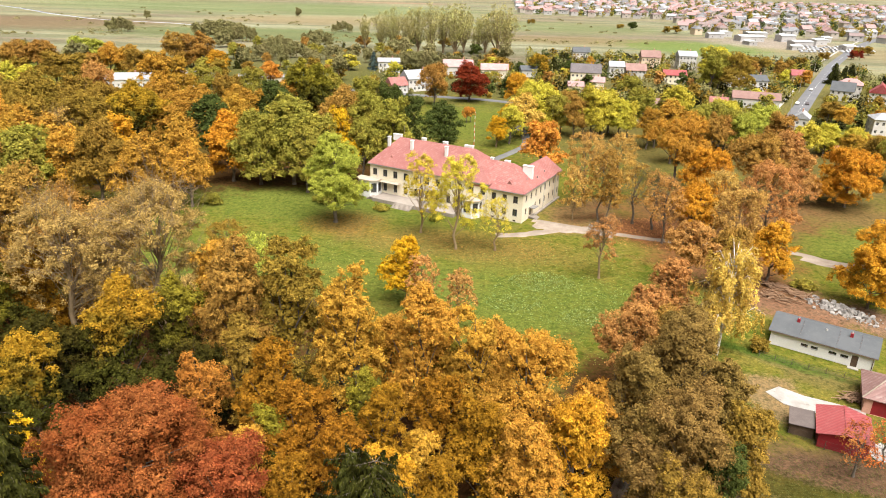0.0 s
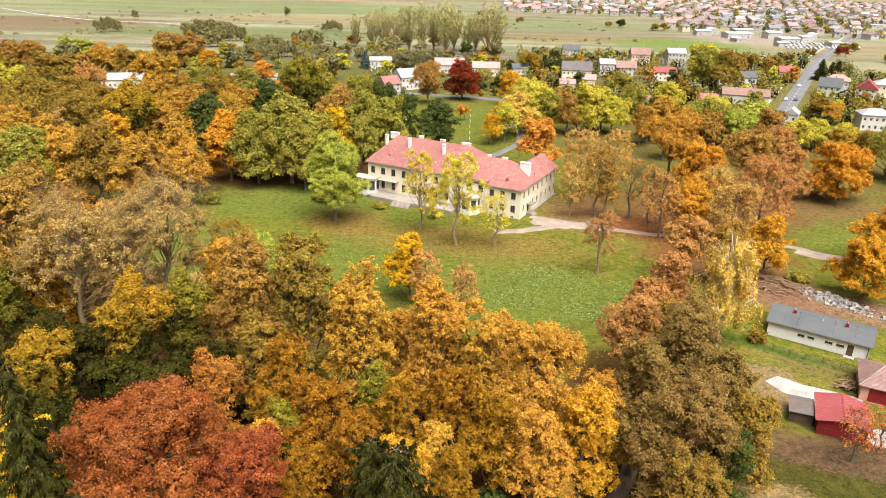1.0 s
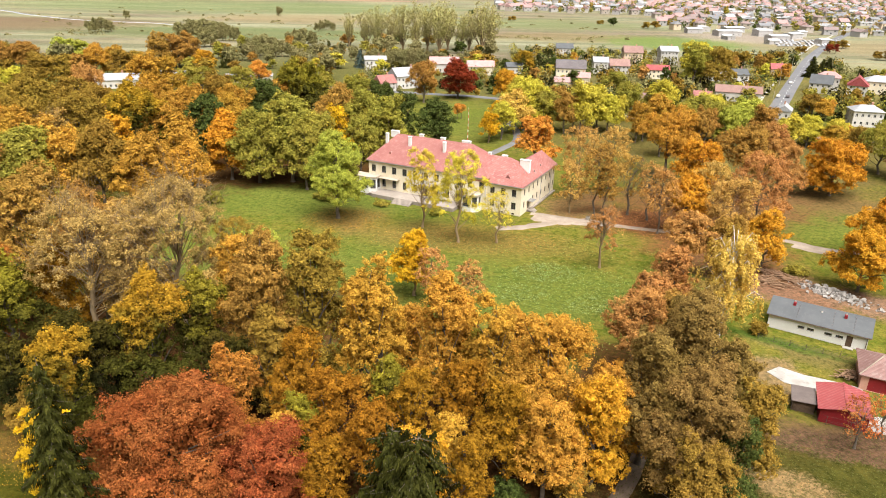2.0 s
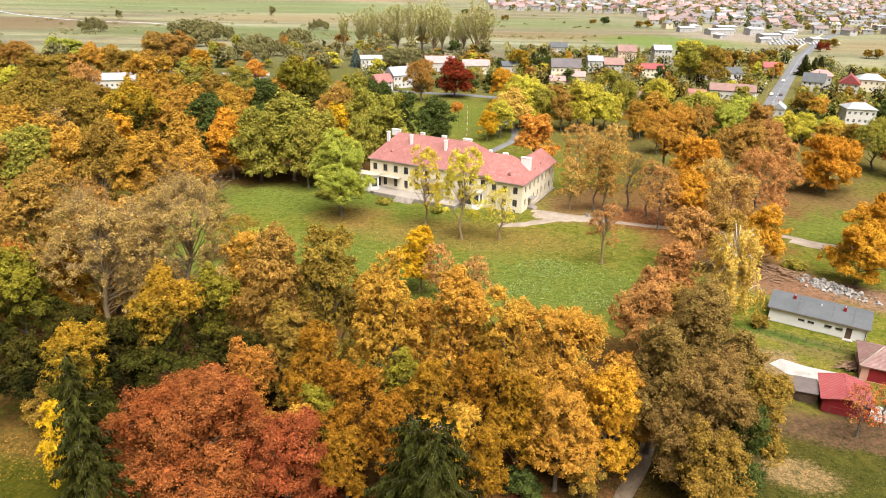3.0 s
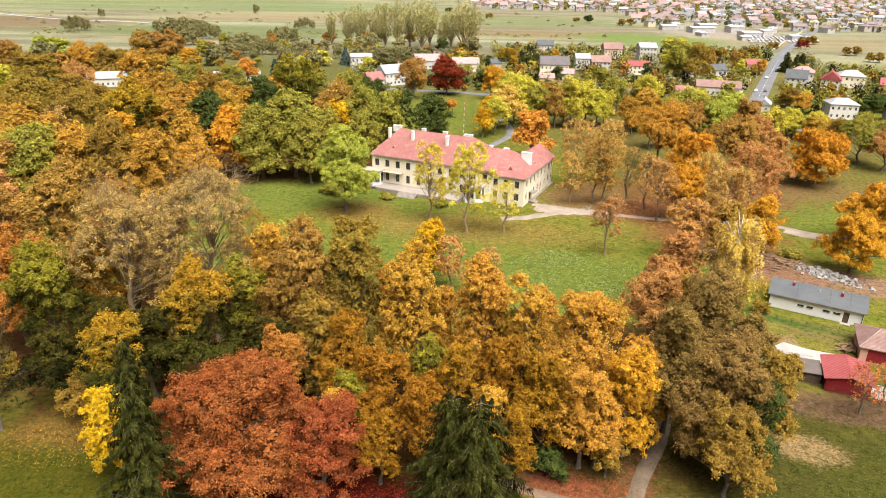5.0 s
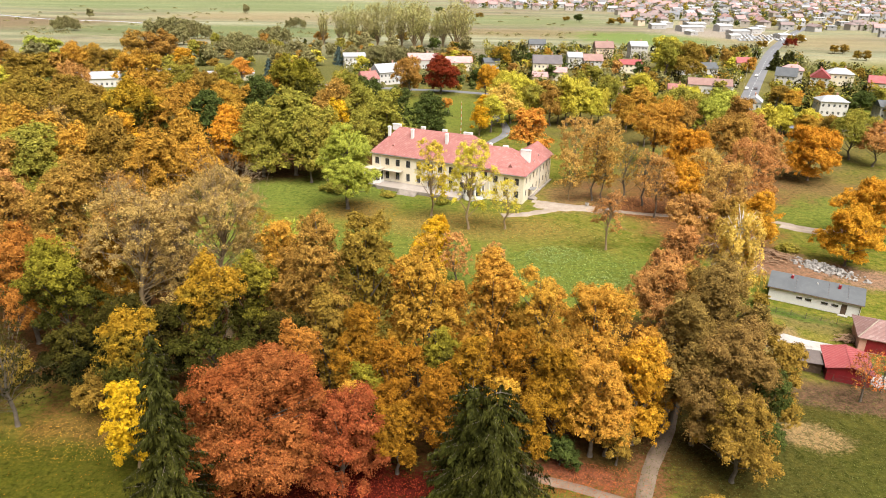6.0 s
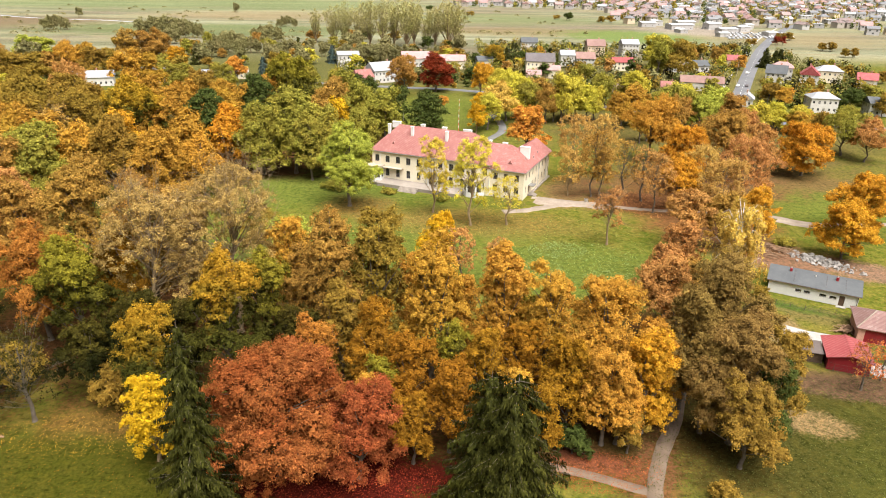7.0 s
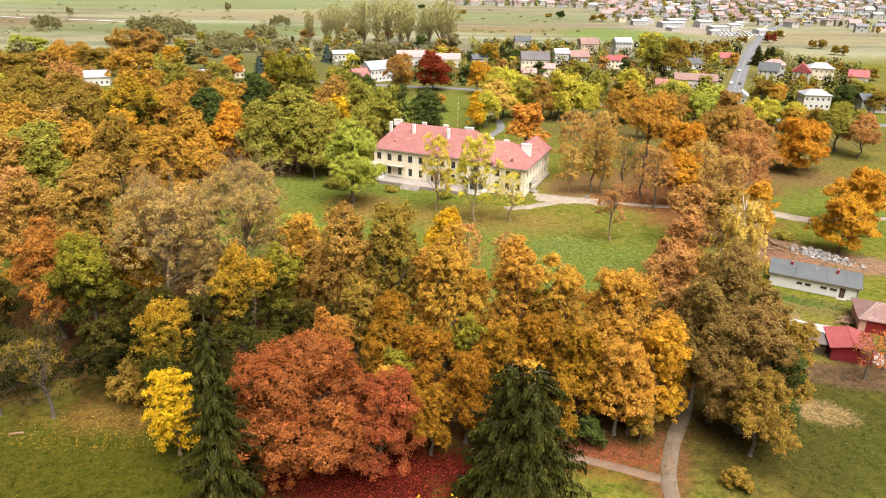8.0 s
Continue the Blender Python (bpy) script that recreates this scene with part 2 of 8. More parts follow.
def crown_lobes(shape, h, r, rng):
    """The swelling masses that make up a crown: a core, outer lobes spiralling round it, side knobs and several leading tops."""
    start, many, reach, wide, lo, hi, density = SHAPES[shape]
    z0 = h * start
    hc = h - z0
    flat = 0.72 if shape == "oak" else 1.0
    lobes = [(rng.normal(0, 0.05) * r, rng.normal(0, 0.05) * r, z0 + 0.5 * hc, 0.62 * r, 0.44 * hc)]
    for k in range(many):
        w = 2 * math.pi * (k * 0.382 + rng.uniform(-0.1, 0.1))
        f = lo + (hi - lo) * ((k * 5) % many + rng.uniform(0.0, 1.0)) / many
        slim = 1.08 - 0.55 * max(0.0, (f - 0.55) / 0.45) - 0.35 * max(0.0, (0.3 - f) / 0.3)
        d = reach * r * rng.uniform(0.75, 1.25) * slim
        rx = wide * r * rng.uniform(0.5, 1.2) * (0.55 + 0.45 * slim)
        rz = min(max(rx * rng.uniform(0.85, 1.35) * flat, 0.1 * hc), 0.28 * hc)
        lobes.append((d * math.cos(w), d * math.sin(w), z0 + f * hc, rx, rz))
    for k in range(9):
        w = rng.uniform(0, 2 * math.pi)
        f = rng.uniform(0.15, 0.85)
        rx = r * rng.uniform(0.14, 0.27)
        d = r * rng.uniform(0.72, 1.0) * (1.0 if f < 0.6 else 0.72)
        lobes.append((d * math.cos(w), d * math.sin(w), z0 + f * hc, rx, rx * rng.uniform(0.7, 1.2)))
    for k in range(5):
        w = rng.uniform(0, 2 * math.pi)
        rx = 0.32 * r * rng.uniform(0.6, 1.1)
        rz = min(rx * 1.3, 0.2 * hc)
        d = 0.42 * r * rng.uniform(0.2, 1.3)
        lobes.append((d * math.cos(w), d * math.sin(w), h - rz - rng.uniform(0.02, 0.18) * hc * (k > 0), rx, rz))
    return lobes


def outside(p, lobes, i, bound):
    """True for the places that lie outside every lobe but the i-th."""
    keep = np.ones(len(p), dtype=bool)
    for j, (ox, oy, oz, qx, qz) in enumerate(lobes):
        if j != i:
            keep &= (((p - np.array([ox, oy, oz])) / np.array([qx, qx, qz])) ** 2).sum(1) > bound
    return keep


def tree_meshes(shape, h, r, leaf, seed, mat, bark, coarse=1.0):
    """Trunk, limbs and crown of a broad-leaved tree of height h and crown radius r: lobes, twig ends on them, loose sprays of leaves round those."""
    rng = np.random.default_rng(seed)
    start, density = SHAPES[shape][0], SHAPES[shape][6]
    airy = shape in ("thin", "bare", "sparse")
    z0 = h * start
    hc = h - z0
    lobes = crown_lobes(shape, h, r, rng)
    rc = coarse * min(max(0.12 * r, 0.42), 0.78)
    centre, axis = [], []
    for i, (cx, cy, cz, rx, rz) in enumerate(lobes):
        n = max(5, int(4 * math.pi * (rx * rx + 2 * rx * rz) / 3 / (math.pi * rc * rc) * (1.0 if coarse == 1 else 1.1)))
        d = rng.normal(0, 1, (n, 3))
        d[:, 2] += 0.4
        d /= np.linalg.norm(d, axis=1)[:, None]
        p = np.array([cx, cy, cz]) + d * np.array([rx, rx, rz]) * rng.uniform(0.74, 1.1, (n, 1))
        keep = (p[:, 2] > 0.3) & (d[:, 2] > -0.45) & outside(p, lobes, i, 0.6)
        centre.append(p[keep])
        axis.append(d[keep])
    centre, axis = np.concatenate(centre), np.concatenate(axis)
    # openings in the crown, where one looks in between the boughs
    shut = np.ones(len(centre), dtype=bool)
    for i in rng.choice(len(centre), min(len(centre), 12 if airy else 9), replace=False):
        shut &= (np.linalg.norm((centre - centre[i]) * np.array([1, 1, 1.5]), axis=1) > r * rng.uniform(0.08, 0.19)) | (rng.uniform(0, 1, len(centre)) < 0.12)
    if airy:
        shut &= rng.uniform(0, 1, len(centre)) < 0.9
    centre, axis = centre[shut], axis[shut]
    per = np.maximum(2, np.round((0.86 if coarse == 1 else 0.82) * density ** 0.8 * math.pi * rc * rc / (0.456 * leaf * leaf) * rng.uniform(0.4, 1.6, len(centre)))).astype(int)
    which = np.repeat(np.arange(len(centre)), per)
    off = rng.normal(0, 1, (len(which), 3)) * rc * (0.4 if coarse == 1 else 0.46) * np.array([1, 1, 0.8])
    at = centre[which] + off
    at[:, 2] -= (off[:, :2] ** 2).sum(1) * 0.3 / rc
    at[:, 2] = np.maximum(at[:, 2], 0.12)
    facing = axis[which] * 0.55 + off / rc * 0.75 + np.array([0, 0, 0.45])
    sprays = leaf_cloud(at, facing, leaf, rng, 0.66, 0.5)
    # coarser foliage inside the lobes
    if density > 0.7:
        inner, turned, core = [], [], 0.34 if shape == "light" else max(0.44, leaf * 1.3)
        for i, (cx, cy, cz, rx, rz) in enumerate(lobes):
            k = max(8, int(4 * math.pi * (rx * rx + 2 * rx * rz) / 3 * (0.26 if coarse > 1 else 0.32) / (0.36 * core * core)))
            d = rng.normal(0, 1, (k, 3))
            d /= np.linalg.norm(d, axis=1)[:, None]
            p = np.array([cx, cy, cz]) + d * np.array([rx, rx, rz]) * rng.uniform(0.35, 0.62, (k, 1))
            keep = (d[:, 2] > -0.6) & outside(p, lobes, i, 0.36)
            inner.append(p[keep])
            turned.append(d[keep])
        inner = np.concatenate(inner)
        inner[:, 2] = np.maximum(inner[:, 2], 0.5)
        sprays = joined([sprays, leaf_cloud(inner, np.concatenate(turned), core, rng, 0.8, 0.5)])
    crown = mesh_of("crown", *sprays, mat)
    # trunk and limbs
    tr = (0.016 * h + 0.012 * r) * (0.7 if shape in ("light", "thin") else 1.0)
    bend = rng.normal(0, 0.02 * h, (5, 2))
    top = z0 + hc * (0.72 if shape != "bush" else 0.4)
    path = [(bend[i, 0] * (i > 0), bend[i, 1] * (i > 0), top * g) for i, g in enumerate((0, 0.2, 0.45, 0.7, 1.0))]
    trunk = mesh_of("trunk", *tube([(0, 0, -0.4), (0, 0, 0.1), (0, 0, 0.7)] + path[1:], [tr * 1.7, tr * 1.35, tr, tr * 0.9, tr * 0.72, tr * 0.5, tr * 0.18], 8), bark, True)
    limbs = []
    many = 5 if coarse > 1.5 else {"bare": 60, "thin": 34, "sparse": 40}.get(shape, 22)
    zs = np.array([p[2] for p in path])
    for i in rng.choice(len(centre), min(many, len(centre)), replace=False):
        tip = centre[i] + axis[i] * (0.3 if coarse == 1 else 0.0)
        g = np.clip((tip[2] / top) * (rng.uniform(0.55, 0.85) if shape == "bare" else rng.uniform(0.35, 0.75)), 0.12, 0.95)
        root = np.array([np.interp(g * top, zs, [p[0] for p in path]), np.interp(g * top, zs, [p[1] for p in path]), g * top])
        mid = root * 0.5 + tip * 0.5 + rng.normal(0, 0.05 * r, 3) + np.array([0, 0, 0.04 * r])
        th = tr * rng.uniform(0.25, 0.42) * (0.5 if airy else 1.0)
        limbs.append(tube([root, mid, tip], [th, th * 0.6, th * 0.15], 4))
        if airy:
            for _ in range(5):
                end = tip + rng.normal(0, 0.22 * r, 3) + np.array([0, 0, 0.1 * r])
                limbs.append(tube([mid * 0.4 + tip * 0.6, (tip + end) / 2 + rng.normal(0, 0.04 * r, 3), end], [th * 0.35, th * 0.22, th * 0.06], 3))
                for _ in range(3 if shape == "bare" else 0):
                    limbs.append(tube([(tip + end) / 2, end + rng.normal(0, 0.11 * r, 3) + np.array([0, 0, 0.05 * r])], [th * 0.2, th * 0.06], 3))
    return trunk, mesh_of("branchwork", *joined(limbs), bark, True), crown


def spruce_meshes(h, r, seed, mat):
    """A spruce: whorls of drooping boughs, each with a fringe of hanging needle twigs."""
    rng = np.random.default_rng(seed)
    boughs, at, out = [], [], []
    levels = int(h / 0.85)
    for k in range(levels):
        g = k / levels
        z = h * (0.05 + 0.93 * g)
        reach = r * (1 - g) ** (0.38 if r > 0.28 * h else 0.75) * rng.uniform(0.75, 1.1) + 0.2
        number = int(6 + 6 * (1 - g))
        for j in range(number):
            w = 2 * math.pi * (j + rng.uniform(-0.4, 0.4)) / number + k * 1.1
            d = np.array([math.cos(w), math.sin(w), 0])
            length = reach * rng.uniform(0.5, 1.2)
            sag = length * rng.uniform(0.3, 0.7) * (1 - 0.6 * g)
            zb = z + rng.uniform(-0.25, 0.25)
            pts = [np.array([0, 0, zb]), d * length * 0.5 + (0, 0, zb - sag * 0.4), d * length + (0, 0, zb - sag * 0.7)]
            boughs.append(tube(pts, [0.05, 0.03, 0.01], 4))
            n = max(8, int(length * 36))
            s = rng.uniform(0.1, 1.0, n) ** 0.75
            off = rng.normal(0, 1, n) * (0.13 * length * (1.2 - s)) + rng.normal(0, 0.07, n)
            across = np.array([-d[1], d[0], 0])
            p = d * (s * length)[:, None] + across * off[:, None]
            p[:, 2] += zb - sag * (0.75 * s ** 1.25) - np.abs(off) * 0.45 - rng.uniform(0, 1, n) ** 2 * 0.6
            at.append(p)
            out.append(np.tile(d * 0.8 + np.array([0, 0, 0.45]), (n, 1)))
    at, out = np.concatenate(at), np.concatenate(out)
    crown = mesh_of("needles", *leaf_cloud(at, out, 0.56, rng, 0.26, 0.22, out * np.array([0.9, 0.9, 0]) - np.array([0, 0, 0.75])), mat)
    trunk = mesh_of("trunk", *tube([(0, 0, -0.3), (0, 0, h * 0.5), (0, 0, h * 0.99)], [0.014 * h + 0.06, 0.008 * h + 0.03, 0.015], 8), BARK, True)
    return trunk, mesh_of("branchwork", *joined(boughs), BARK, True), crown


def fan_meshes(h, r, seed, mat):
    """A grey poplar of the meadow: many stems spreading upwards like a fan, thinly leaved along their upper half."""
    rng = np.random.default_rng(seed)
    stems, at = [], []
    for k in range(15):
        w, d = 2 * math.pi * (k * 0.382 + rng.uniform(-0.1, 0.1)), r * math.sqrt((k + 0.4) / 15)
        top = np.array([d * math.cos(w), d * math.sin(w), h * rng.uniform(0.82, 1.0) * (1 - 0.22 * (d / r) ** 2)])
        fork = np.array([0, 0, h * rng.uniform(0.03, 0.14)])
        mid = np.array([0.55 * top[0], 0.55 * top[1], 0.45 * top[2]]) + rng.normal(0, 0.03 * r, 3)
        stems.append(tube([fork, mid, top], [0.17, 0.10, 0.02], 4))
        for _ in range(13):
            g = rng.uniform(0.3, 1.0)
            root = fork * (1 - g) ** 2 + mid * 2 * g * (1 - g) + top * g * g
            end = root + np.array([*rng.normal(0, 0.15 * r, 2), rng.uniform(0.02, 0.12) * h])
            end[2] = min(end[2], h)
            stems.append(tube([root, end], [0.045, 0.015], 3))
            n = int(rng.integers(15, 24))
            q = rng.uniform(0.25, 1.1, n)[:, None]
            at.append(root * (1 - q) + end * q + rng.normal(0, 0.07 * r, (n, 3)))
    at = np.concatenate(at)
    crown = mesh_of("crown", *leaf_cloud(at, rng.normal(0, 1, at.shape) + np.array([0, 0, 0.5]), 0.36, rng, 0.7, 0.6), mat)
    trunk = mesh_of("trunk", *tube([(0, 0, -0.4), (0, 0, h * 0.1), (0, 0, h * 0.3)], [0.6, 0.42, 0.2], 8), BARK_PALE, True)
    return trunk, mesh_of("branchwork", *joined(stems), BARK_PALE, True), crown


def birch_meshes(h, r, seed, mat):
    """A weeping birch: white stem, arching limbs, curtains of hanging twigs with small leaves."""
    rng = np.random.default_rng(seed)
    limbs, at = [], []
    for k in range(64):
        g = rng.uniform(0.25, 0.97)
        z = h * g
        reach = r * (1 - 0.75 * (g - 0.25)) * rng.uniform(0.5, 1.1)
        w = rng.uniform(0, 2 * math.pi)
        d = np.array([math.cos(w), math.sin(w), 0])
        peak = d * reach * 0.7 + (0, 0, min(z + reach * 0.45, h))
        tip = d * reach + (0, 0, min(z + reach * 0.25, h - 0.3))
        limbs.append(tube([np.array([0, 0, z * 0.86]), peak, tip], [0.07, 0.045, 0.015], 5))
        for _ in range(9):
            s = rng.uniform(0.45, 1.05)
            top = d * reach * s + rng.normal(0, 0.35, 3) + (0, 0, tip[2] + 0.3)
            drop = rng.uniform(1.2, 4.2) * (0.5 + 0.5 * (1 - g)) + 0.8
            n = int(drop * 17)
            q = rng.uniform(0, 1, n)
            at.append(top + np.stack([rng.normal(0, 0.17, n), rng.normal(0, 0.17, n), -drop * q], 1) + np.outer(q, d * 0.4))
    at = np.concatenate(at)
    out = at * np.array([1, 1, 0]) / (np.linalg.norm(at[:, :2], axis=1)[:, None] + 0.1) + np.array([0, 0, 0.6])
    crown = mesh_of("crown", *leaf_cloud(at, out, 0.27, rng, 0.6), mat)
    trunk = mesh_of("trunk", *tube([(0, 0, -0.3), (0.1, 0, h * 0.4), (-0.1, 0.1, h * 0.7), (0, 0, h * 0.96)], [0.27, 0.2, 0.12, 0.03], 8), BIRCH, True)
    return trunk, mesh_of("branchwork", *joined(limbs), BIRCH, True), crown


TREES = {
    "red": ("red_oak_tree", "red-leaved oak tree"), "crimson": ("red_maple_tree", "deep crimson maple tree"),
    "orange": ("maple_tree", "orange autumn maple tree"), "bright": ("maple_tree", "bright orange autumn maple tree"),
    "gold": ("maple_tree", "golden autumn maple tree"), "amber": ("linden_tree", "amber autumn linden tree"),
    "yellow": ("maple_tree", "vivid yellow autumn maple tree"), "brown": ("hornbeam_tree", "brown-leaved autumn park tree"),
    "rust": ("chestnut_tree", "rust-brown autumn chestnut tree"), "olive": ("elm_tree", "olive-brown autumn elm tree"),
    "tan": ("poplar_tree", "tan, half-bare autumn poplar tree"), "honey": ("maple_tree", "honey-gold autumn maple tree"), "ember": ("maple_tree", "deep orange autumn maple tree"), "umber": ("elm_tree", "grey-brown thinning autumn elm tree"), "twig": ("poplar_tree", "pale, nearly bare autumn poplar tree"), "green": ("oak_tree", "green and ochre leafy oak tree"),
    "dark": ("alder_tree", "dark green leafy alder tree"), "lime": ("ash_tree", "light green leafy ash tree"),
    "straw": ("birch_tree", "straw-yellow weeping birch tree"), "goldgreen": ("maple_tree", "maple tree turning gold above green"),
    "aspen": ("poplar_tree", "tall grey-green half-bare poplar tree"), "lemon": ("linden_tree", "lemon-yellow autumn linden tree"), "shade": ("oak_tree", "olive-green leafy oak tree with shade painted in"),
    "limegreen": ("linden_tree", "lime and olive linden tree"), "willow": ("willow_tree", "grey-green riverside willow"),
    "needle": ("spruce_tree", "dark green spruce tree"), "blue": ("blue_spruce_tree", "blue-grey garden spruce tree"),
    "citron": ("ash_tree", "slender olive-yellow ash tree"),
    "scarlet": ("rowan_tree", "thin rowan tree with scarlet leaves"),
}
STORE = {}
COUNT = [0]


def bark_of(shape, tone):
    return BARK_PALE if shape == "bare" or tone in ("tan", "twig", "willow", "aspen", "yellow", "citron") else BARK


def set_tree(meshes, tone, m, where, group):
    name, label = TREES[tone]
    top = empty(name, m, label + " " + where, "tree", group)
    for key, me in zip(("trunk", "branchwork", "crown"), meshes):
        part(key, me, None, top)
    return top


def tree(shape, x, y, h, r, tone, where="in the manor park", group="park trees"):
    """A tree of its own shape, for the near park."""
    COUNT[0] += 1
    leaf = 0.21 if shape == "bare" else 0.21 if group == "lawn trees" else 0.19 if y < 64 else 0.21 if y < 78 else 0.24 if y < 110 else 0.28
    if shape == "spruce":
        meshes = spruce_meshes(h, r, COUNT[0], LEAF[tone])
    elif shape == "birch":
        meshes = birch_meshes(h, r, COUNT[0], LEAF[tone])
    else:
        meshes = tree_meshes(shape, h, r, leaf, COUNT[0], LEAF[tone], bark_of(shape, tone))
    return set_tree(meshes, tone, pose(x, y, 0, 0, 0, 0), tone and where, group)


def repeat_tree(shape, x, y, h, r, tone, where="in the park behind the manor", group="trees behind the manor", far=False):
    """A tree further off: one of four builds of its shape, turned and scaled, with leaves of its own tone."""
    COUNT[0] += 1
    k = COUNT[0]
    slim = "slim" if h / r > 4.2 else "great" if r > 7.7 and not far else "wide"
    key = (shape, slim, far, k % 4)
    if key not in STORE:
        hh, rr = {"slim": (20.0, 4.4), "wide": (19.0, 5.8), "great": (23.0, 8.8)}[slim]
        if shape == "spruce":
            STORE[key] = spruce_meshes(12.0, 2.4, k, LEAF["needle"]), 12.0, 2.4
        elif shape == "poplar":
            STORE[key] = fan_meshes(hh, rr, 50 + k, LEAF["aspen"]), hh, rr
        else:
            STORE[key] = tree_meshes(shape, hh, rr, 1.3 if far else 0.44, 50 + k, LEAF["gold"], BARK, 2.2 if far else 1.25), hh, rr
    meshes, hh, rr = STORE[key]
    top = set_tree(meshes, tone, pose(x, y, 0, 0, 0, (k * 77) % 360), where, group)
    top.scale = (r / rr, r / rr, h / hh)
    for ob in top.children:
        slot = ob.material_slots[0]
        slot.link = "OBJECT"
        slot.material = LEAF[tone] if ob.name.startswith("crown") else bark_of(shape, tone)
    return top


# ---- ground, roads and paths ----
def ground_material():
    m, tree, shader = material("ground_grass_and_earth", 1.0, 0.0, 0.02)
    at = coords(tree)
    warp = noise_tex(tree, 0.12, 4.0, at, 0.65)
    fine = noise_tex(tree, 2.2, 4.0, at, 0.7)
    mid = noise_tex(tree, 0.35, 4.0, at, 0.6)
    colour = mix(tree, ramp(tree, mid, 0.38, 0.62), (0.105, 0.145, 0.018), (0.18, 0.185, 0.035))
    colour = mix(tree, ramp(tree, noise_tex(tree, 1.1, 3.0, at, 0.7), 0.5, 0.68, 0.0, 0.55), colour, (0.27, 0.225, 0.045))
    colour = mix(tree, ramp(tree, noise_tex(tree, 0.06, 3.0, at), 0.48, 0.70, 0.0, 0.6), colour, (0.24, 0.20, 0.05))
    split = tree.nodes.new("ShaderNodeSeparateXYZ")
    tree.links.new(at, split.inputs[0])
    # the river meadow: long pale and brown strips
    strip = node(tree, "Mapping")
    strip.inputs["Scale"].default_value = (0.0034, 0.011, 1.0)
    strip.inputs["Rotation"].default_value = (0, 0, 0.10)
    tree.links.new(at, strip.inputs["Vector"])
    bands = noise_tex(tree, 1.0, 4.0, strip.outputs[0], 0.5)
    meadow = mix(tree, ramp(tree, bands, 0.36, 0.56), (0.215, 0.195, 0.14), (0.205, 0.235, 0.14))
    meadow = mix(tree, ramp(tree, bands, 0.50, 0.68), meadow, (0.28, 0.31, 0.20))
    tuft = node(tree, "Mapping")
    tuft.inputs["Scale"].default_value = (0.02, 0.06, 1.0)
    tree.links.new(at, tuft.inputs["Vector"])
    reeds = noise_tex(tree, 1.0, 6.0, tuft.outputs[0], 0.7)
    meadow = mix(tree, ramp(tree, reeds, 0.52, 0.66, 0.0, 0.8), meadow, (0.19, 0.16, 0.10))
    meadow = mix(tree, ramp(tree, reeds, 0.40, 0.30, 0.0, 0.6), meadow, (0.16, 0.22, 0.06))
    ditch = node(tree, "Mapping")
    ditch.inputs["Scale"].default_value = (0.0045, 0.03, 1.0)
    ditch.inputs["Rotation"].default_value = (0, 0, -0.07)
    tree.links.new(at, ditch.inputs["Vector"])
    rows = noise_tex(tree, 1.0, 2.0, ditch.outputs[0], 0.4)
    meadow = mix(tree, ramp(tree, rows, 0.535, 0.55, 0.0, 0.45), meadow, (0.30, 0.29, 0.16))
    meadow = mix(tree, ramp(tree, rows, 0.46, 0.445, 0.0, 0.55), meadow, (0.15, 0.155, 0.085))
    mott = node(tree, "Mapping")
    mott.inputs["Scale"].default_value = (0.07, 0.16, 1.0)
    tree.links.new(at, mott.inputs["Vector"])
    meadow = mix(tree, ramp(tree, noise_tex(tree, 1.0, 5.0, mott.outputs[0], 0.7), 0.46, 0.62, 0.0, 0.5), meadow, (0.72, 0.74, 0.68), "MULTIPLY")
    # distance haze put into the meadow colour: paler and bluer overall
    meadow = mix(tree, 1.0, meadow, (1.16, 1.15, 1.24), "MULTIPLY")
    colour = mix(tree, ramp(tree, split.outputs["Y"], 430.0, 520.0), colour, meadow)

    def patch(colour, cx, cy, rx, ry, tone, soft=0.35, much=0.9, turn=0.0):
        mp = node(tree, "Mapping")
        mp.vector_type = "TEXTURE"
        mp.inputs["Location"].default_value = (cx, cy, 0)
        mp.inputs["Rotation"].default_value = (0, 0, radians(turn))
        mp.inputs["Scale"].default_value = (rx, ry, 1000)
        tree.links.new(at, mp.inputs["Vector"])
        length = node(tree, "VectorMath")
        length.operation = "LENGTH"
        tree.links.new(mp.outputs[0], length.inputs[0])
        add = tree.nodes.new("ShaderNodeMath")
        tree.links.new(length.outputs["Value"], add.inputs[0])
        tree.links.new(ramp(tree, warp, 0.25, 0.75, -0.3, 0.3), add.inputs[1])
        add2 = tree.nodes.new("ShaderNodeMath")
        tree.links.new(add.outputs[0], add2.inputs[0])
        tree.links.new(ramp(tree, fine, 0.25, 0.75, -0.25, 0.25), add2.inputs[1])
        return mix(tree, ramp(tree, add2.outputs[0], 1 - soft, 1 + soft, much, 0.0), colour, tone)

    # litter tones are lowered to paint in the shade under the crowns
    litter, red_litter, ochre = (0.10, 0.052, 0.02), (0.085, 0.014, 0.009), (0.26, 0.16, 0.06)
    fresh = (0.13, 0.18, 0.034)
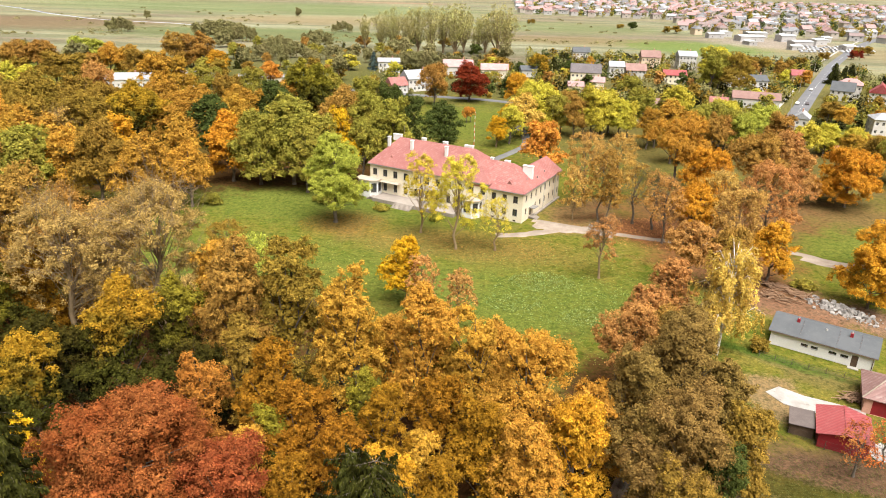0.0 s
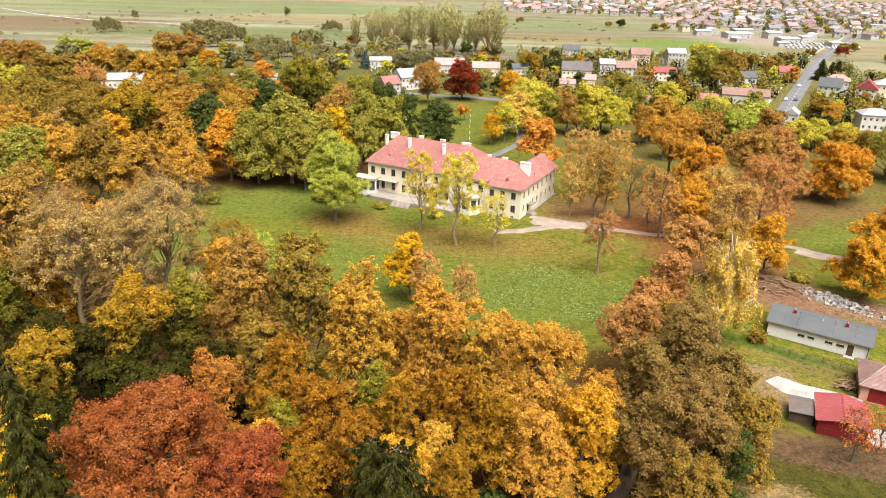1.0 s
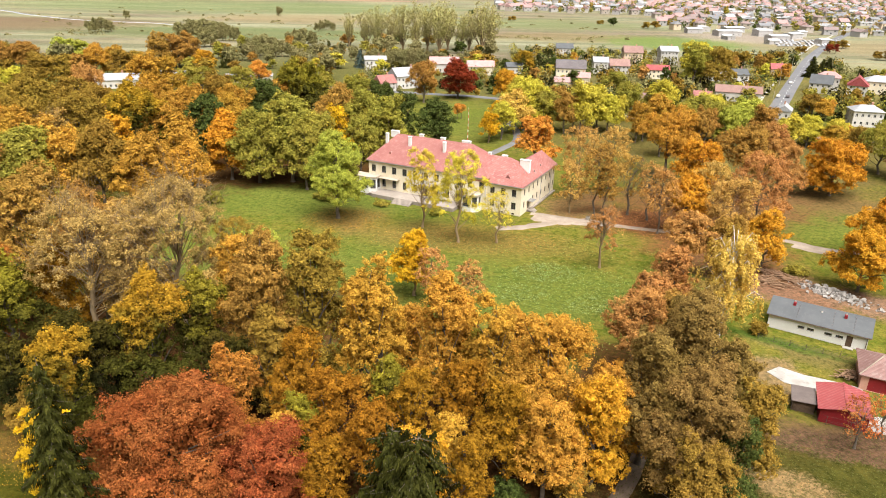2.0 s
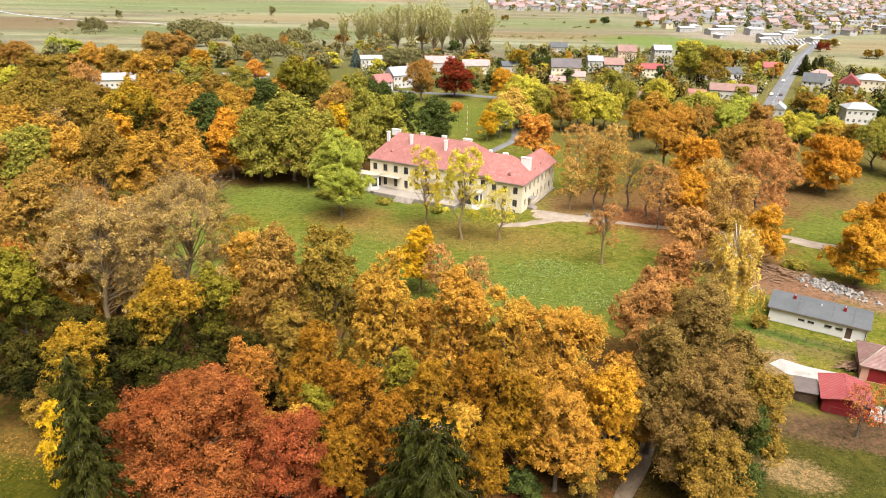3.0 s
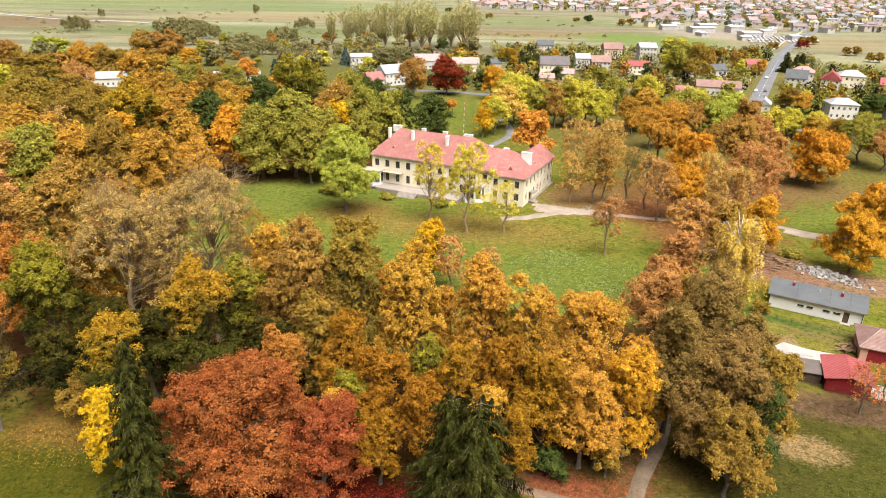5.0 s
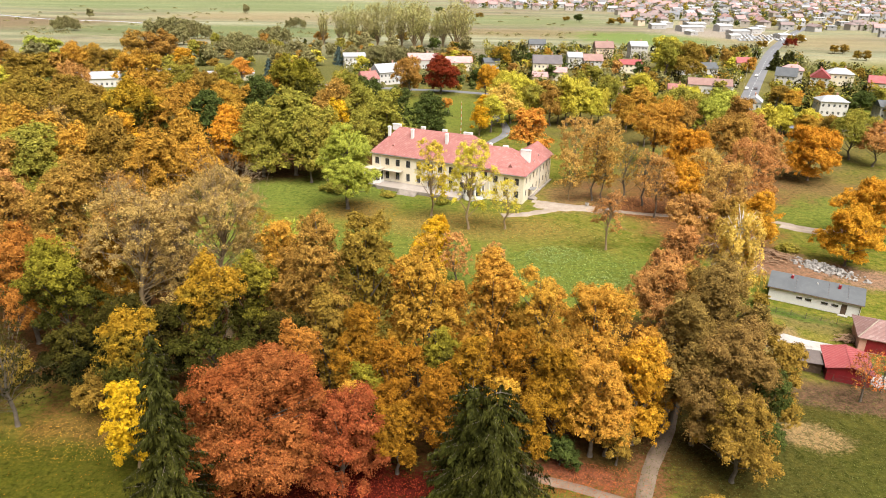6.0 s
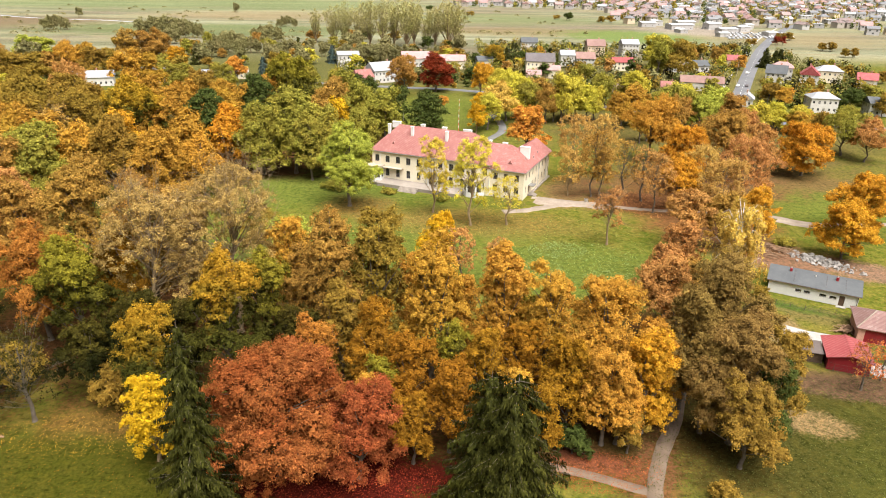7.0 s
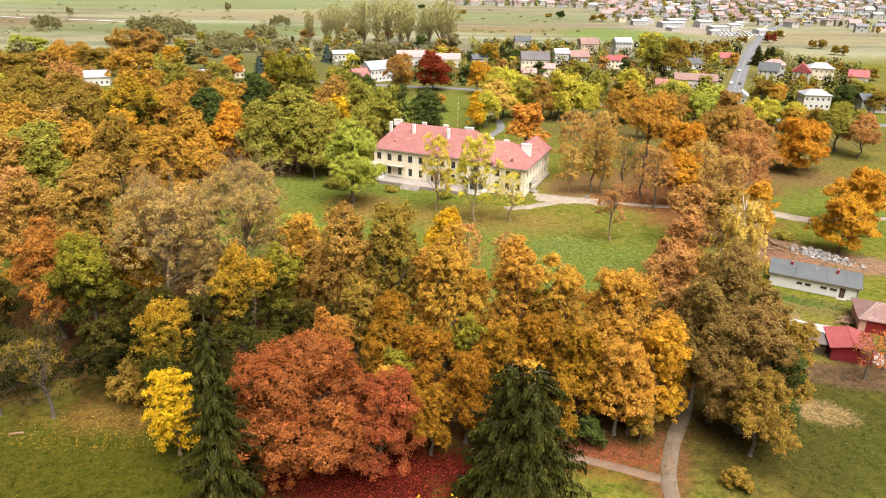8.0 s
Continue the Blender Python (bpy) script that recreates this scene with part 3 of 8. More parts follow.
    # near lawn at (-66, 60) and (50, 60): dimmer light painted as darker green
    for cx, cy, rx, ry, tone, soft, much, turn in (
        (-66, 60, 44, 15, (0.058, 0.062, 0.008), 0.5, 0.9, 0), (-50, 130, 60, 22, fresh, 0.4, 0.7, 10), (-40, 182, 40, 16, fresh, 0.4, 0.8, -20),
        (22, 122, 26, 14, fresh, 0.4, 0.8, 0), (110, 160, 30, 22, fresh, 0.5, 0.7, 0), (20, 290, 30, 40, fresh, 0.5, 0.7, 0),
        (5, 153, 26, 9, ochre, 0.6, 0.45, -10), (-24, 166, 9, 8, ochre, 0.6, 0.6, 0),
        (6, 75, 50, 17, litter, 0.3, 0.95, -3), (-60, 104, 42, 22, litter, 0.3, 1.0, 8), (-14, 76, 30, 11, litter, 0.35, 0.95, 0), (30, 76, 13, 28, litter, 0.3, 0.95, 0),
        (-24, 57, 14, 9, red_litter, 0.35, 1.0, 0), (65, 154, 17, 22, (0.20, 0.10, 0.04), 0.35, 0.95, 20), (51, 168, 12, 7, (0.26, 0.11, 0.05), 0.4, 0.9, 0),
        (-82, 208, 56, 20, litter, 0.25, 0.9, 5), (-120, 250, 90, 60, litter, 0.3, 0.7, 0), (-20, 225, 40, 25, litter, 0.35, 0.8, 0),
        (-56, 74, 14, 3.5, (0.17, 0.10, 0.03), 0.6, 0.7, -5), (110, 185, 26, 10, (0.22, 0.15, 0.06), 0.5, 0.8, -10),
        (73, 126, 16, 8, (0.23, 0.14, 0.085), 0.3, 1.0, -34), (86, 119, 10, 5, (0.25, 0.17, 0.11), 0.3, 1.0, -30), (66, 138, 12, 8, (0.20, 0.11, 0.05), 0.4, 0.9, -20),
        (54, 92, 5.0, 7, (0.28, 0.20, 0.11), 0.35, 0.8, 0), (58, 75.5, 15, 4.2, (0.17, 0.11, 0.06), 0.35, 0.95, -14),
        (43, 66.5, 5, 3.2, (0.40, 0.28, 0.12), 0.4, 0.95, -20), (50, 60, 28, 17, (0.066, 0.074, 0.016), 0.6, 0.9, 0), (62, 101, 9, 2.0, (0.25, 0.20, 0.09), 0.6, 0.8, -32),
        (8, 60.5, 7, 2.2, (0.20, 0.075, 0.04), 0.5, 0.9, -25), (16, 57, 2.6, 9, (0.19, 0.085, 0.042), 0.5, 0.8, -25), (37, 178, 8, 15, (0.27, 0.18, 0.085), 0.5, 0.85, -28),
        (380, 640, 90, 60, (0.30, 0.26, 0.15), 0.5, 0.6, 0), (330, 720, 60, 55, (0.34, 0.31, 0.27), 0.4, 0.8, 0), (-110, 1325, 110, 26, (0.35, 0.26, 0.18), 0.2, 0.9, 3),
        (140, 400, 150, 70, (0.17, 0.15, 0.075), 0.5, 0.6, 0), (115, 255, 80, 48, (0.13, 0.11, 0.04), 0.45, 0.8, -15), (98, 195, 40, 22, (0.15, 0.11, 0.045), 0.5, 0.7, 0), (-60, 440, 150, 90, (0.12, 0.125, 0.05), 0.5, 0.75, 0), (66, 96.5, 9, 3.2, (0.17, 0.15, 0.05), 0.5, 0.8, -32), (58, 104.5, 11, 1.6, (0.07, 0.13, 0.02), 0.5, 0.9, -34), (60, 73.5, 17, 3.4, (0.14, 0.09, 0.055), 0.3, 0.95, -14), (43, 66.5, 5, 3.0, (0.32, 0.23, 0.11), 0.4, 0.8, -20), (72, 178, 30, 20, (0.19, 0.095, 0.045), 0.4, 0.8, 10),
        (-270, 1080, 330, 150, (0.18, 0.255, 0.105), 0.3, 0.6, 4), (-150, 860, 120, 60, (0.30, 0.26, 0.15), 0.4, 0.7, 3), (-410, 730, 130, 70, (0.19, 0.145, 0.09), 0.4, 0.8, 0), (-170, 670, 150, 60, (0.13, 0.19, 0.07), 0.4, 0.7, 0),
        (140, 850, 120, 90, (0.19, 0.24, 0.11), 0.4, 0.7, 0), (140, 690, 110, 40, (0.23, 0.19, 0.10), 0.4, 0.7, 0), (225, 650, 60, 60, (0.15, 0.24, 0.06), 0.3, 0.8, -40),
    ):
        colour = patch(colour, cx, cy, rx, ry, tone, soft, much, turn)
    clod = noise_tex(tree, 0.8, 5.0, at, 0.75)
    colour = mix(tree, ramp(tree, clod, 0.50, 0.60, 0.0, 0.8), colour, (1.35, 1.22, 1.15), "MULTIPLY")
    colour = mix(tree, ramp(tree, clod, 0.48, 0.38, 0.0, 0.8), colour, (0.50, 0.55, 0.46), "MULTIPLY")
    colour = mix(tree, ramp(tree, fine, 0.42, 0.58, 0.0, 0.7), colour, (0.55, 0.58, 0.52), "MULTIPLY")
    speck = noise_tex(tree, 6.0, 2.0, at, 0.7)
    colour = mix(tree, ramp(tree, speck, 0.60, 0.70, 0.0, 0.5), colour, (1.7, 1.5, 1.4), "MULTIPLY")
    colour = mix(tree, 1.0, colour, (0.84, 0.76, 0.74), "MULTIPLY")
    tree.links.new(colour, shader.inputs["Base Color"])
    bump(tree, shader, fine, 0.9, 0.25)
    return m


GROUND = ground_material()
xs = np.concatenate([np.linspace(-4800, -200, 24), np.arange(-190, 191, 10.0), np.linspace(200, 4800, 24)])
ys = np.concatenate([np.linspace(-1500, 0, 10), np.arange(10, 401, 10.0), np.linspace(420, 4900, 40)])
gx, gy = np.meshgrid(xs, ys)
gz = np.zeros_like(gx)
nx, ny = len(xs), len(ys)
cell = np.arange(nx * ny).reshape(ny, nx)
quads = np.stack([cell[:-1, :-1], cell[:-1, 1:], cell[1:, 1:], cell[1:, :-1]], -1).reshape(-1, 4)
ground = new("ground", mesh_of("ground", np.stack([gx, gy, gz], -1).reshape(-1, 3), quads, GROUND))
tagged(ground, "green park lawn, leaf litter and pale river meadow", "ground", "", "structure")

GRAVEL = plain("gravel_path", (0.25, 0.195, 0.145), (0.34, 0.28, 0.22), 0.35, 5.0, 0.95, 0.5, dirt=(0.26, 0.20, 0.13))
DIRT = plain("trodden_earth", (0.15, 0.105, 0.07), (0.20, 0.145, 0.10), 0.4, 5.0, 0.95, 0.5, dirt=(0.22, 0.12, 0.06))
CONCRETE = plain("pale_concrete", (0.38, 0.355, 0.31), (0.46, 0.43, 0.38), 0.5, 5.0, 0.9, 0.3, dirt=(0.36, 0.33, 0.28))
ASPHALT = plain("worn_asphalt", (0.135, 0.135, 0.14), (0.17, 0.168, 0.17), 0.1, 3.0, 0.9, 0.2, dirt=(0.16, 0.155, 0.15))
PAINT = plain("road_paint", (0.70, 0.70, 0.68), (0.6, 0.6, 0.58), 0.5, 4.0, 0.7, 0.1)


def smooth_line(points, step):
    """Points every step metres along a rounded line (Catmull-Rom)."""
    pts = [Vector((*p, 0)) for p in points]
    pts = [pts[0] * 2 - pts[1]] + pts + [pts[-1] * 2 - pts[-2]]
    line = []
    for a, b, c, d in zip(pts, pts[1:], pts[2:], pts[3:]):
        n = max(1, int((c - b).length / step))
        for i in range(n):
            t = i / n
            line.append(0.5 * (2 * b + (c - a) * t + (2 * a - 5 * b + 4 * c - d) * t * t + (3 * b - a - 3 * c + d) * t ** 3))
    return line + [pts[-2]]


def ribbon(name, points, width, z, mat, label, category, ragged=0.0, step=1.5, thick=0.06):
    """A path or road with real thickness and slightly uneven edges, laid on the ground."""
    line = smooth_line(points, step)
    co, quads = [], []
    for i, p in enumerate(line):
        d = (line[min(i + 1, len(line) - 1)] - line[max(i - 1, 0)]).normalized()
        n = Vector((-d.y, d.x, 0))
        l = width / 2 * (1 + ragged * noise.noise(p * 0.5))
        r = width / 2 * (1 + ragged * noise.noise(p * 0.5 + Vector((50, 0, 0))))
        for q, h in ((p + n * l, z - thick), (p + n * l * 0.96, z), (p - n * r * 0.96, z), (p - n * r, z - thick)):
            co.append((q.x, q.y, h))
        if i:
            a = 4 * (i - 1)
            quads += [(a + k + 1, a + k, a + k + 4, a + k + 5) for k in range(3)]
    ob = new(name, mesh_of(name, co, quads, mat))
    return tagged(ob, label, category, "", "structure")


ribbon("path_main", [(24.5, 172.0), (32.6, 168.6), (40.7, 165.1), (49.9, 161.5), (58, 159.3), (70, 157.5), (84.9, 154.0), (90, 149.8), (96, 146.8), (103, 146.5), (120, 146)], 2.4, 0.04, GRAVEL, "pale gravel path winding through the park", "path", 0.25)
ribbon("path_forecourt", [(14, 160.5), (22, 161.5), (30, 165.0), (40.5, 164.0)], 3.2, 0.03, GRAVEL, "worn gravel forecourt track beside the manor", "path", 0.6)
ribbon("path_court", [(25, 169.8), (31, 166.8), (38, 165.2), (44, 163.4)], 5.6, 0.035, GRAVEL, "broad worn gravel court at the manor corner", "path", 0.5)
ribbon("path_bay", [(86.5, 151.5), (90.5, 147.8), (94, 146.4)], 5.0, 0.03, GRAVEL, "gravel passing bay beside the path", "path", 0.35)
ribbon("path_lane", [(11, 40), (13.7, 51.4), (14.9, 55.4), (18.5, 62.0), (22.6, 67.8), (27, 76), (33, 88)], 2.1, 0.05, DIRT, "narrow earth lane leading into the trees", "path", 0.15)
ribbon("path_branch", [(14.6, 54.2), (12.2, 55.3), (9.2, 57.0), (4.4, 59.3), (-4, 63)], 1.6, 0.04, DIRT, "leaf-strewn side path off the lane", "path", 0.3)
ribbon("path_back", [(14, 222), (17.5, 232.1), (24.5, 243.5), (31, 256), (33, 275), (30, 300)], 3.2, 0.04, plain("old_tarmac", (0.14, 0.135, 0.13), (0.18, 0.175, 0.165), 0.3, 4.0, 0.95, 0.3), "grey tarmac drive behind the manor", "path", 0.1)
ribbon("street", [(-60, 372), (0, 356), (24, 350), (60, 330), (91, 303), (130, 280), (180, 262), (240, 250)], 6.0, 0.05, ASPHALT, "asphalt street between park and village", "road", 0.0, 4.0)
ribbon("road_main", [(140, 286), (169.7, 333.3), (219.6, 417.1), (301.7, 552.4), (383.1, 673.4), (457.3, 775.9), (540, 868), (700, 1000), (900, 1120)], 8.0, 0.07, ASPHALT, "long straight asphalt road into the town", "road", 0.0, 8.0)
ribbon("pavement_main", [(150, 320), (211, 421.5), (293, 557), (374, 678), (448, 781)], 1.6, 0.14, CONCRETE, "concrete pavement along the main road", "pavement", 0.0, 8.0, 0.12)
mid_line = smooth_line([(169.7, 333.3), (219.6, 417.1), (301.7, 552.4), (383.1, 673.4), (457.3, 775.9)], 10.0)
dashes = []
for i in range(0, len(mid_line) - 1):
    p, d = mid_line[i], (mid_line[i + 1] - mid_line[i]).normalized()
    n = Vector((-d.y, d.x, 0))
    dashes.append((np.array([tuple(p + n * 0.1 + Vector((0, 0, 0.078))), tuple(p - n * 0.1 + Vector((0, 0, 0.078))), tuple(p + d * 4 - n * 0.1 + Vector((0, 0, 0.078))), tuple(p + d * 4 + n * 0.1 + Vector((0, 0, 0.078)))]), np.array([[0, 1, 2, 3]])))
tagged(new("road_marking", mesh_of("road_marking", *joined(dashes), PAINT)), "white dashed centre line on the road", "road marking", "", "structure")

m_water, w_tree, w_shader = material("river_water", 0.08, 0.0, 0.6)
# pale base colour paints in the bright sky mirrored on the water
w_shader.inputs["Base Color"].default_value = (0.62, 0.63, 0.63, 1)
bump(w_tree, w_shader, noise_tex(w_tree, 0.8, 3.0, coords(w_tree)), 0.05, 0.05)
ribbon("water_river", [(-700, 1010), (-584, 949.5), (-502, 881), (-462, 842), (-417, 808), (-380, 782), (-332, 764), (-292, 758), (-251, 739), (-219, 725)], 6.0, 0.05, m_water, "narrow pale river winding through the meadow", "river", 0.3, 6.0)


# ---- buildings ----
CREAM = plain("cream_render", (0.76, 0.67, 0.49), (0.80, 0.72, 0.56), 0.25, 4.0, 0.9, 0.15, dirt=(0.66, 0.56, 0.40))
WHITE = plain("white_render", (0.66, 0.63, 0.58), (0.58, 0.55, 0.50), 0.3, 4.0, 0.9, 0.15, dirt=(0.40, 0.37, 0.32))
LIMEWASH = plain("white_limewash", (0.80, 0.78, 0.74), (0.74, 0.72, 0.67), 0.5, 5.0, 0.9, 0.15)
GREY_WALL = plain("grey_render", (0.50, 0.48, 0.44), (0.58, 0.56, 0.52), 0.3, 4.0, 0.9, 0.2)
BALCONY = plain("weathered_balcony_stone", (0.40, 0.33, 0.25), (0.50, 0.43, 0.34), 0.4, 5.0, 0.95, 0.4, dirt=(0.25, 0.20, 0.15))
SAND = plain("sand_render", (0.66, 0.50, 0.34), (0.72, 0.58, 0.42), 0.3, 4.0, 0.9, 0.15)
DARK_WOOD = plain("dark_window_wood", (0.09, 0.055, 0.035), (0.13, 0.085, 0.05), 2.0, 12.0, 0.7, 0.3)
RED_WALL = plain("red_painted_boards", (0.28, 0.018, 0.022), (0.22, 0.015, 0.02), 0.8, 6.0, 0.6, 0.3)
PINK_WALL = plain("pink_brick_wall", (0.52, 0.27, 0.19), (0.58, 0.33, 0.24), 0.8, 8.0, 0.9, 0.3)
STEEL = plain("grey_steel", (0.30, 0.30, 0.29), (0.38, 0.37, 0.35), 1.0, 8.0, 0.5, 0.1, metal=0.6)
TERRACE = plain("old_terrace_stone", (0.27, 0.23, 0.19), (0.36, 0.31, 0.26), 0.4, 5.0, 0.95, 0.5, dirt=(0.15, 0.125, 0.09))
m_glass, g_tree, g_shader = material("window_glass", 0.06, 0.0, 0.5)
g_shader.inputs["Base Color"].default_value = (0.10, 0.11, 0.12, 1)
g_shader.inputs["Transmission Weight"].default_value = 0.55
GLASS = m_glass


def roofing(name, a, b, pale, ribs=0.5, rough=0.65):
    """Sheet roofing: ribs down the slope, blotches where the paint has gone pale."""
    m, tree, shader = material(name, rough, 0.0, 0.3)
    at = coords(tree)
    colour = mix(tree, ramp(tree, noise_tex(tree, 0.3, 4.0, at), 0.35, 0.65), a, b)
    colour = mix(tree, ramp(tree, noise_tex(tree, 1.6, 5.0, at, 0.7), 0.55, 0.70, 0.0, 0.75), colour, pale)
    turned = node(tree, "Mapping")
    turned.inputs["Rotation"].default_value = (0, 0, radians(45))
    tree.links.new(at, turned.inputs["Vector"])
    wave = node(tree, "TexWave", Scale=max(ribs, 0.01), Distortion=0.5)
    tree.links.new(turned.outputs[0], wave.inputs["Vector"])
    streak = node(tree, "Mapping")
    streak.inputs["Scale"].default_value = (1.0, 1.0, 0.15)
    tree.links.new(at, streak.inputs["Vector"])
    colour = mix(tree, ramp(tree, noise_tex(tree, 1.3, 4.0, streak.outputs[0], 0.7), 0.52, 0.66, 0.0, 0.55 if ribs else 0.2), colour, pale)
    colour = mix(tree, ramp(tree, wave.outputs["Fac"], 0.0, 0.35, 0.35 if ribs else 0.0, 0.0), colour, tuple(0.55 * v for v in a))
    rnd = tree.nodes.new("ShaderNodeObjectInfo").outputs["Random"]
    colour = mix(tree, ramp(tree, rnd, 0.0, 1.0, 0.0, 0.3), colour, tuple(0.6 * v for v in b))
    tree.links.new(colour, shader.inputs["Base Color"])
    bump(tree, shader, wave.outputs["Fac"], 0.5, 0.06)
    return m


ROOF_RED = roofing("faded_red_roofing", (0.285, 0.103, 0.088), (0.33, 0.132, 0.112), (0.48, 0.30, 0.26))
ROOF_GREY = roofing("grey_felt_roofing", (0.085, 0.09, 0.093), (0.105, 0.11, 0.112), (0.13, 0.13, 0.13), 0.0, 0.85)
ROOF_DARK = roofing("dark_roof_tiles", (0.10, 0.085, 0.085), (0.13, 0.11, 0.11), (0.18, 0.16, 0.15))
ROOF_BROWN = roofing("brown_roof_tiles", (0.22, 0.12, 0.10), (0.27, 0.16, 0.13), (0.33, 0.22, 0.18))
ROOF_SCARLET = roofing("bright_red_sheet_roof", (0.28, 0.055, 0.055), (0.32, 0.075, 0.072), (0.36, 0.13, 0.12), 0.6, 0.5)
ROOF_SILVER = roofing("silver_sheet_roof", (0.31, 0.31, 0.315), (0.37, 0.37, 0.37), (0.44, 0.44, 0.43), 0.6, 0.5)
ROOF_PINK = roofing("faded_pink_roof", (0.36, 0.21, 0.19), (0.42, 0.26, 0.24), (0.48, 0.34, 0.31))
ROOF_WHITE = roofing("white_sheet_roof", (0.50, 0.50, 0.50), (0.56, 0.56, 0.55), (0.62, 0.61, 0.60), 0.3, 0.6)


def wall_panel(length, z0, z1, thick, openings):
    """A wall along x from 0, its face at y = 0 and its back at y = thick, with openings (x0, x1, z0, z1) through it."""
    bm = bmesh.new()
    cx = sorted({0.0, length, *(o[0] for o in openings), *(o[1] for o in openings)})
    cz = sorted({z0, z1, *(o[2] for o in openings), *(o[3] for o in openings)})

    def quad(*pts):
        bm.faces.new([bm.verts.new(p) for p in pts])

    for xa, xb in zip(cx, cx[1:]):
        for za, zb in zip(cz, cz[1:]):
            xm, zm = (xa + xb) / 2, (za + zb) / 2
            if any(o[0] < xm < o[1] and o[2] < zm < o[3] for o in openings):
                continue
            quad((xa, 0, za), (xb, 0, za), (xb, 0, zb), (xa, 0, zb))
            quad((xb, thick, za), (xa, thick, za), (xa, thick, zb), (xb, thick, zb))
    for x0, x1, a, b in openings + [(0.0, length, z0, z1)]:
        quad((x0, 0, a), (x0, thick, a), (x0, thick, b), (x0, 0, b))
        quad((x1, thick, a), (x1, 0, a), (x1, 0, b), (x1, thick, b))
        quad((x0, thick, a), (x0, 0, a), (x1, 0, a), (x1, thick, a))
        quad((x0, 0, b), (x0, thick, b), (x1, thick, b), (x1, 0, b))
    bmesh.ops.remove_doubles(bm, verts=bm.verts, dist=0.001)
    return bm


WINDOW_STORE = {}


def window(parent, m, w, h, frame_mat, bars=(1, 1), sill=True):
    """A casement window in its opening: frame with bars, one pane behind, a sill; m places its lower middle, its face along local x."""
    key = (round(w, 2), round(h, 2), frame_mat.name, bars)
    if key not in WINDOW_STORE:
        bm = bmesh.new()
        t = 0.07
        for x0, x1, a, b in ((-w / 2, -w / 2 + t, 0, h), (w / 2 - t, w / 2, 0, h), (-w / 2 + t, w / 2 - t, 0, t), (-w / 2 + t, w / 2 - t, h - t, h)):
            box(bm, x0, x1, 0.10, 0.17, a, b)
        for i in range(bars[0]):
            x = -w / 2 + w * (i + 1) / (bars[0] + 1)
            box(bm, x - 0.035, x + 0.035, 0.11, 0.16, t, h - t)
        for i in range(bars[1]):
            z = h * (0.68 if bars[1] == 1 else (i + 1) / (bars[1] + 1))
            box(bm, -w / 2 + t, w / 2 - t, 0.115, 0.155, z - 0.03, z + 0.03)
        me = bpy.data.meshes.new("window")
        bm.to_mesh(me)
        bm.free()
        me.materials.append(frame_mat)
        bm = boxed(-w / 2 + 0.03, w / 2 - 0.03, 0.125, 0.14, 0.03, h - 0.03)
        pane = bpy.data.meshes.new("pane")
        bm.to_mesh(pane)
        bm.free()
        pane.materials.append(GLASS)
        bm = boxed(-w / 2 - 0.08, w / 2 + 0.08, -0.10, 0.09, -0.06, -0.005)
        ledge = bpy.data.meshes.new("sill")
        bm.to_mesh(ledge)
        bm.free()
        ledge.materials.append(STEEL)
        WINDOW_STORE[key] = me, pane, ledge
    me, pane, ledge = WINDOW_STORE[key]
    ob = part("window", me, None, parent)
    ob.matrix_local = m
    part("pane", pane, None, ob, "dark reflecting glass pane")
    if sill:
        part("sill", ledge, None, ob)
    return ob


def chimney(parent, x, y, z0, z1, w, d, mat, cap=True):
    ob = part("chimney", boxed(x - w / 2, x + w / 2, y - d / 2, y + d / 2, z0, z1, bevel=0.03), mat, parent)
    if cap:
        part("cap", boxed(x - w / 2 - 0.08, x + w / 2 + 0.08, y - d / 2 - 0.08, y + d / 2 + 0.08, z1 + 0.002, z1 + 0.14), mat, ob)
    return ob


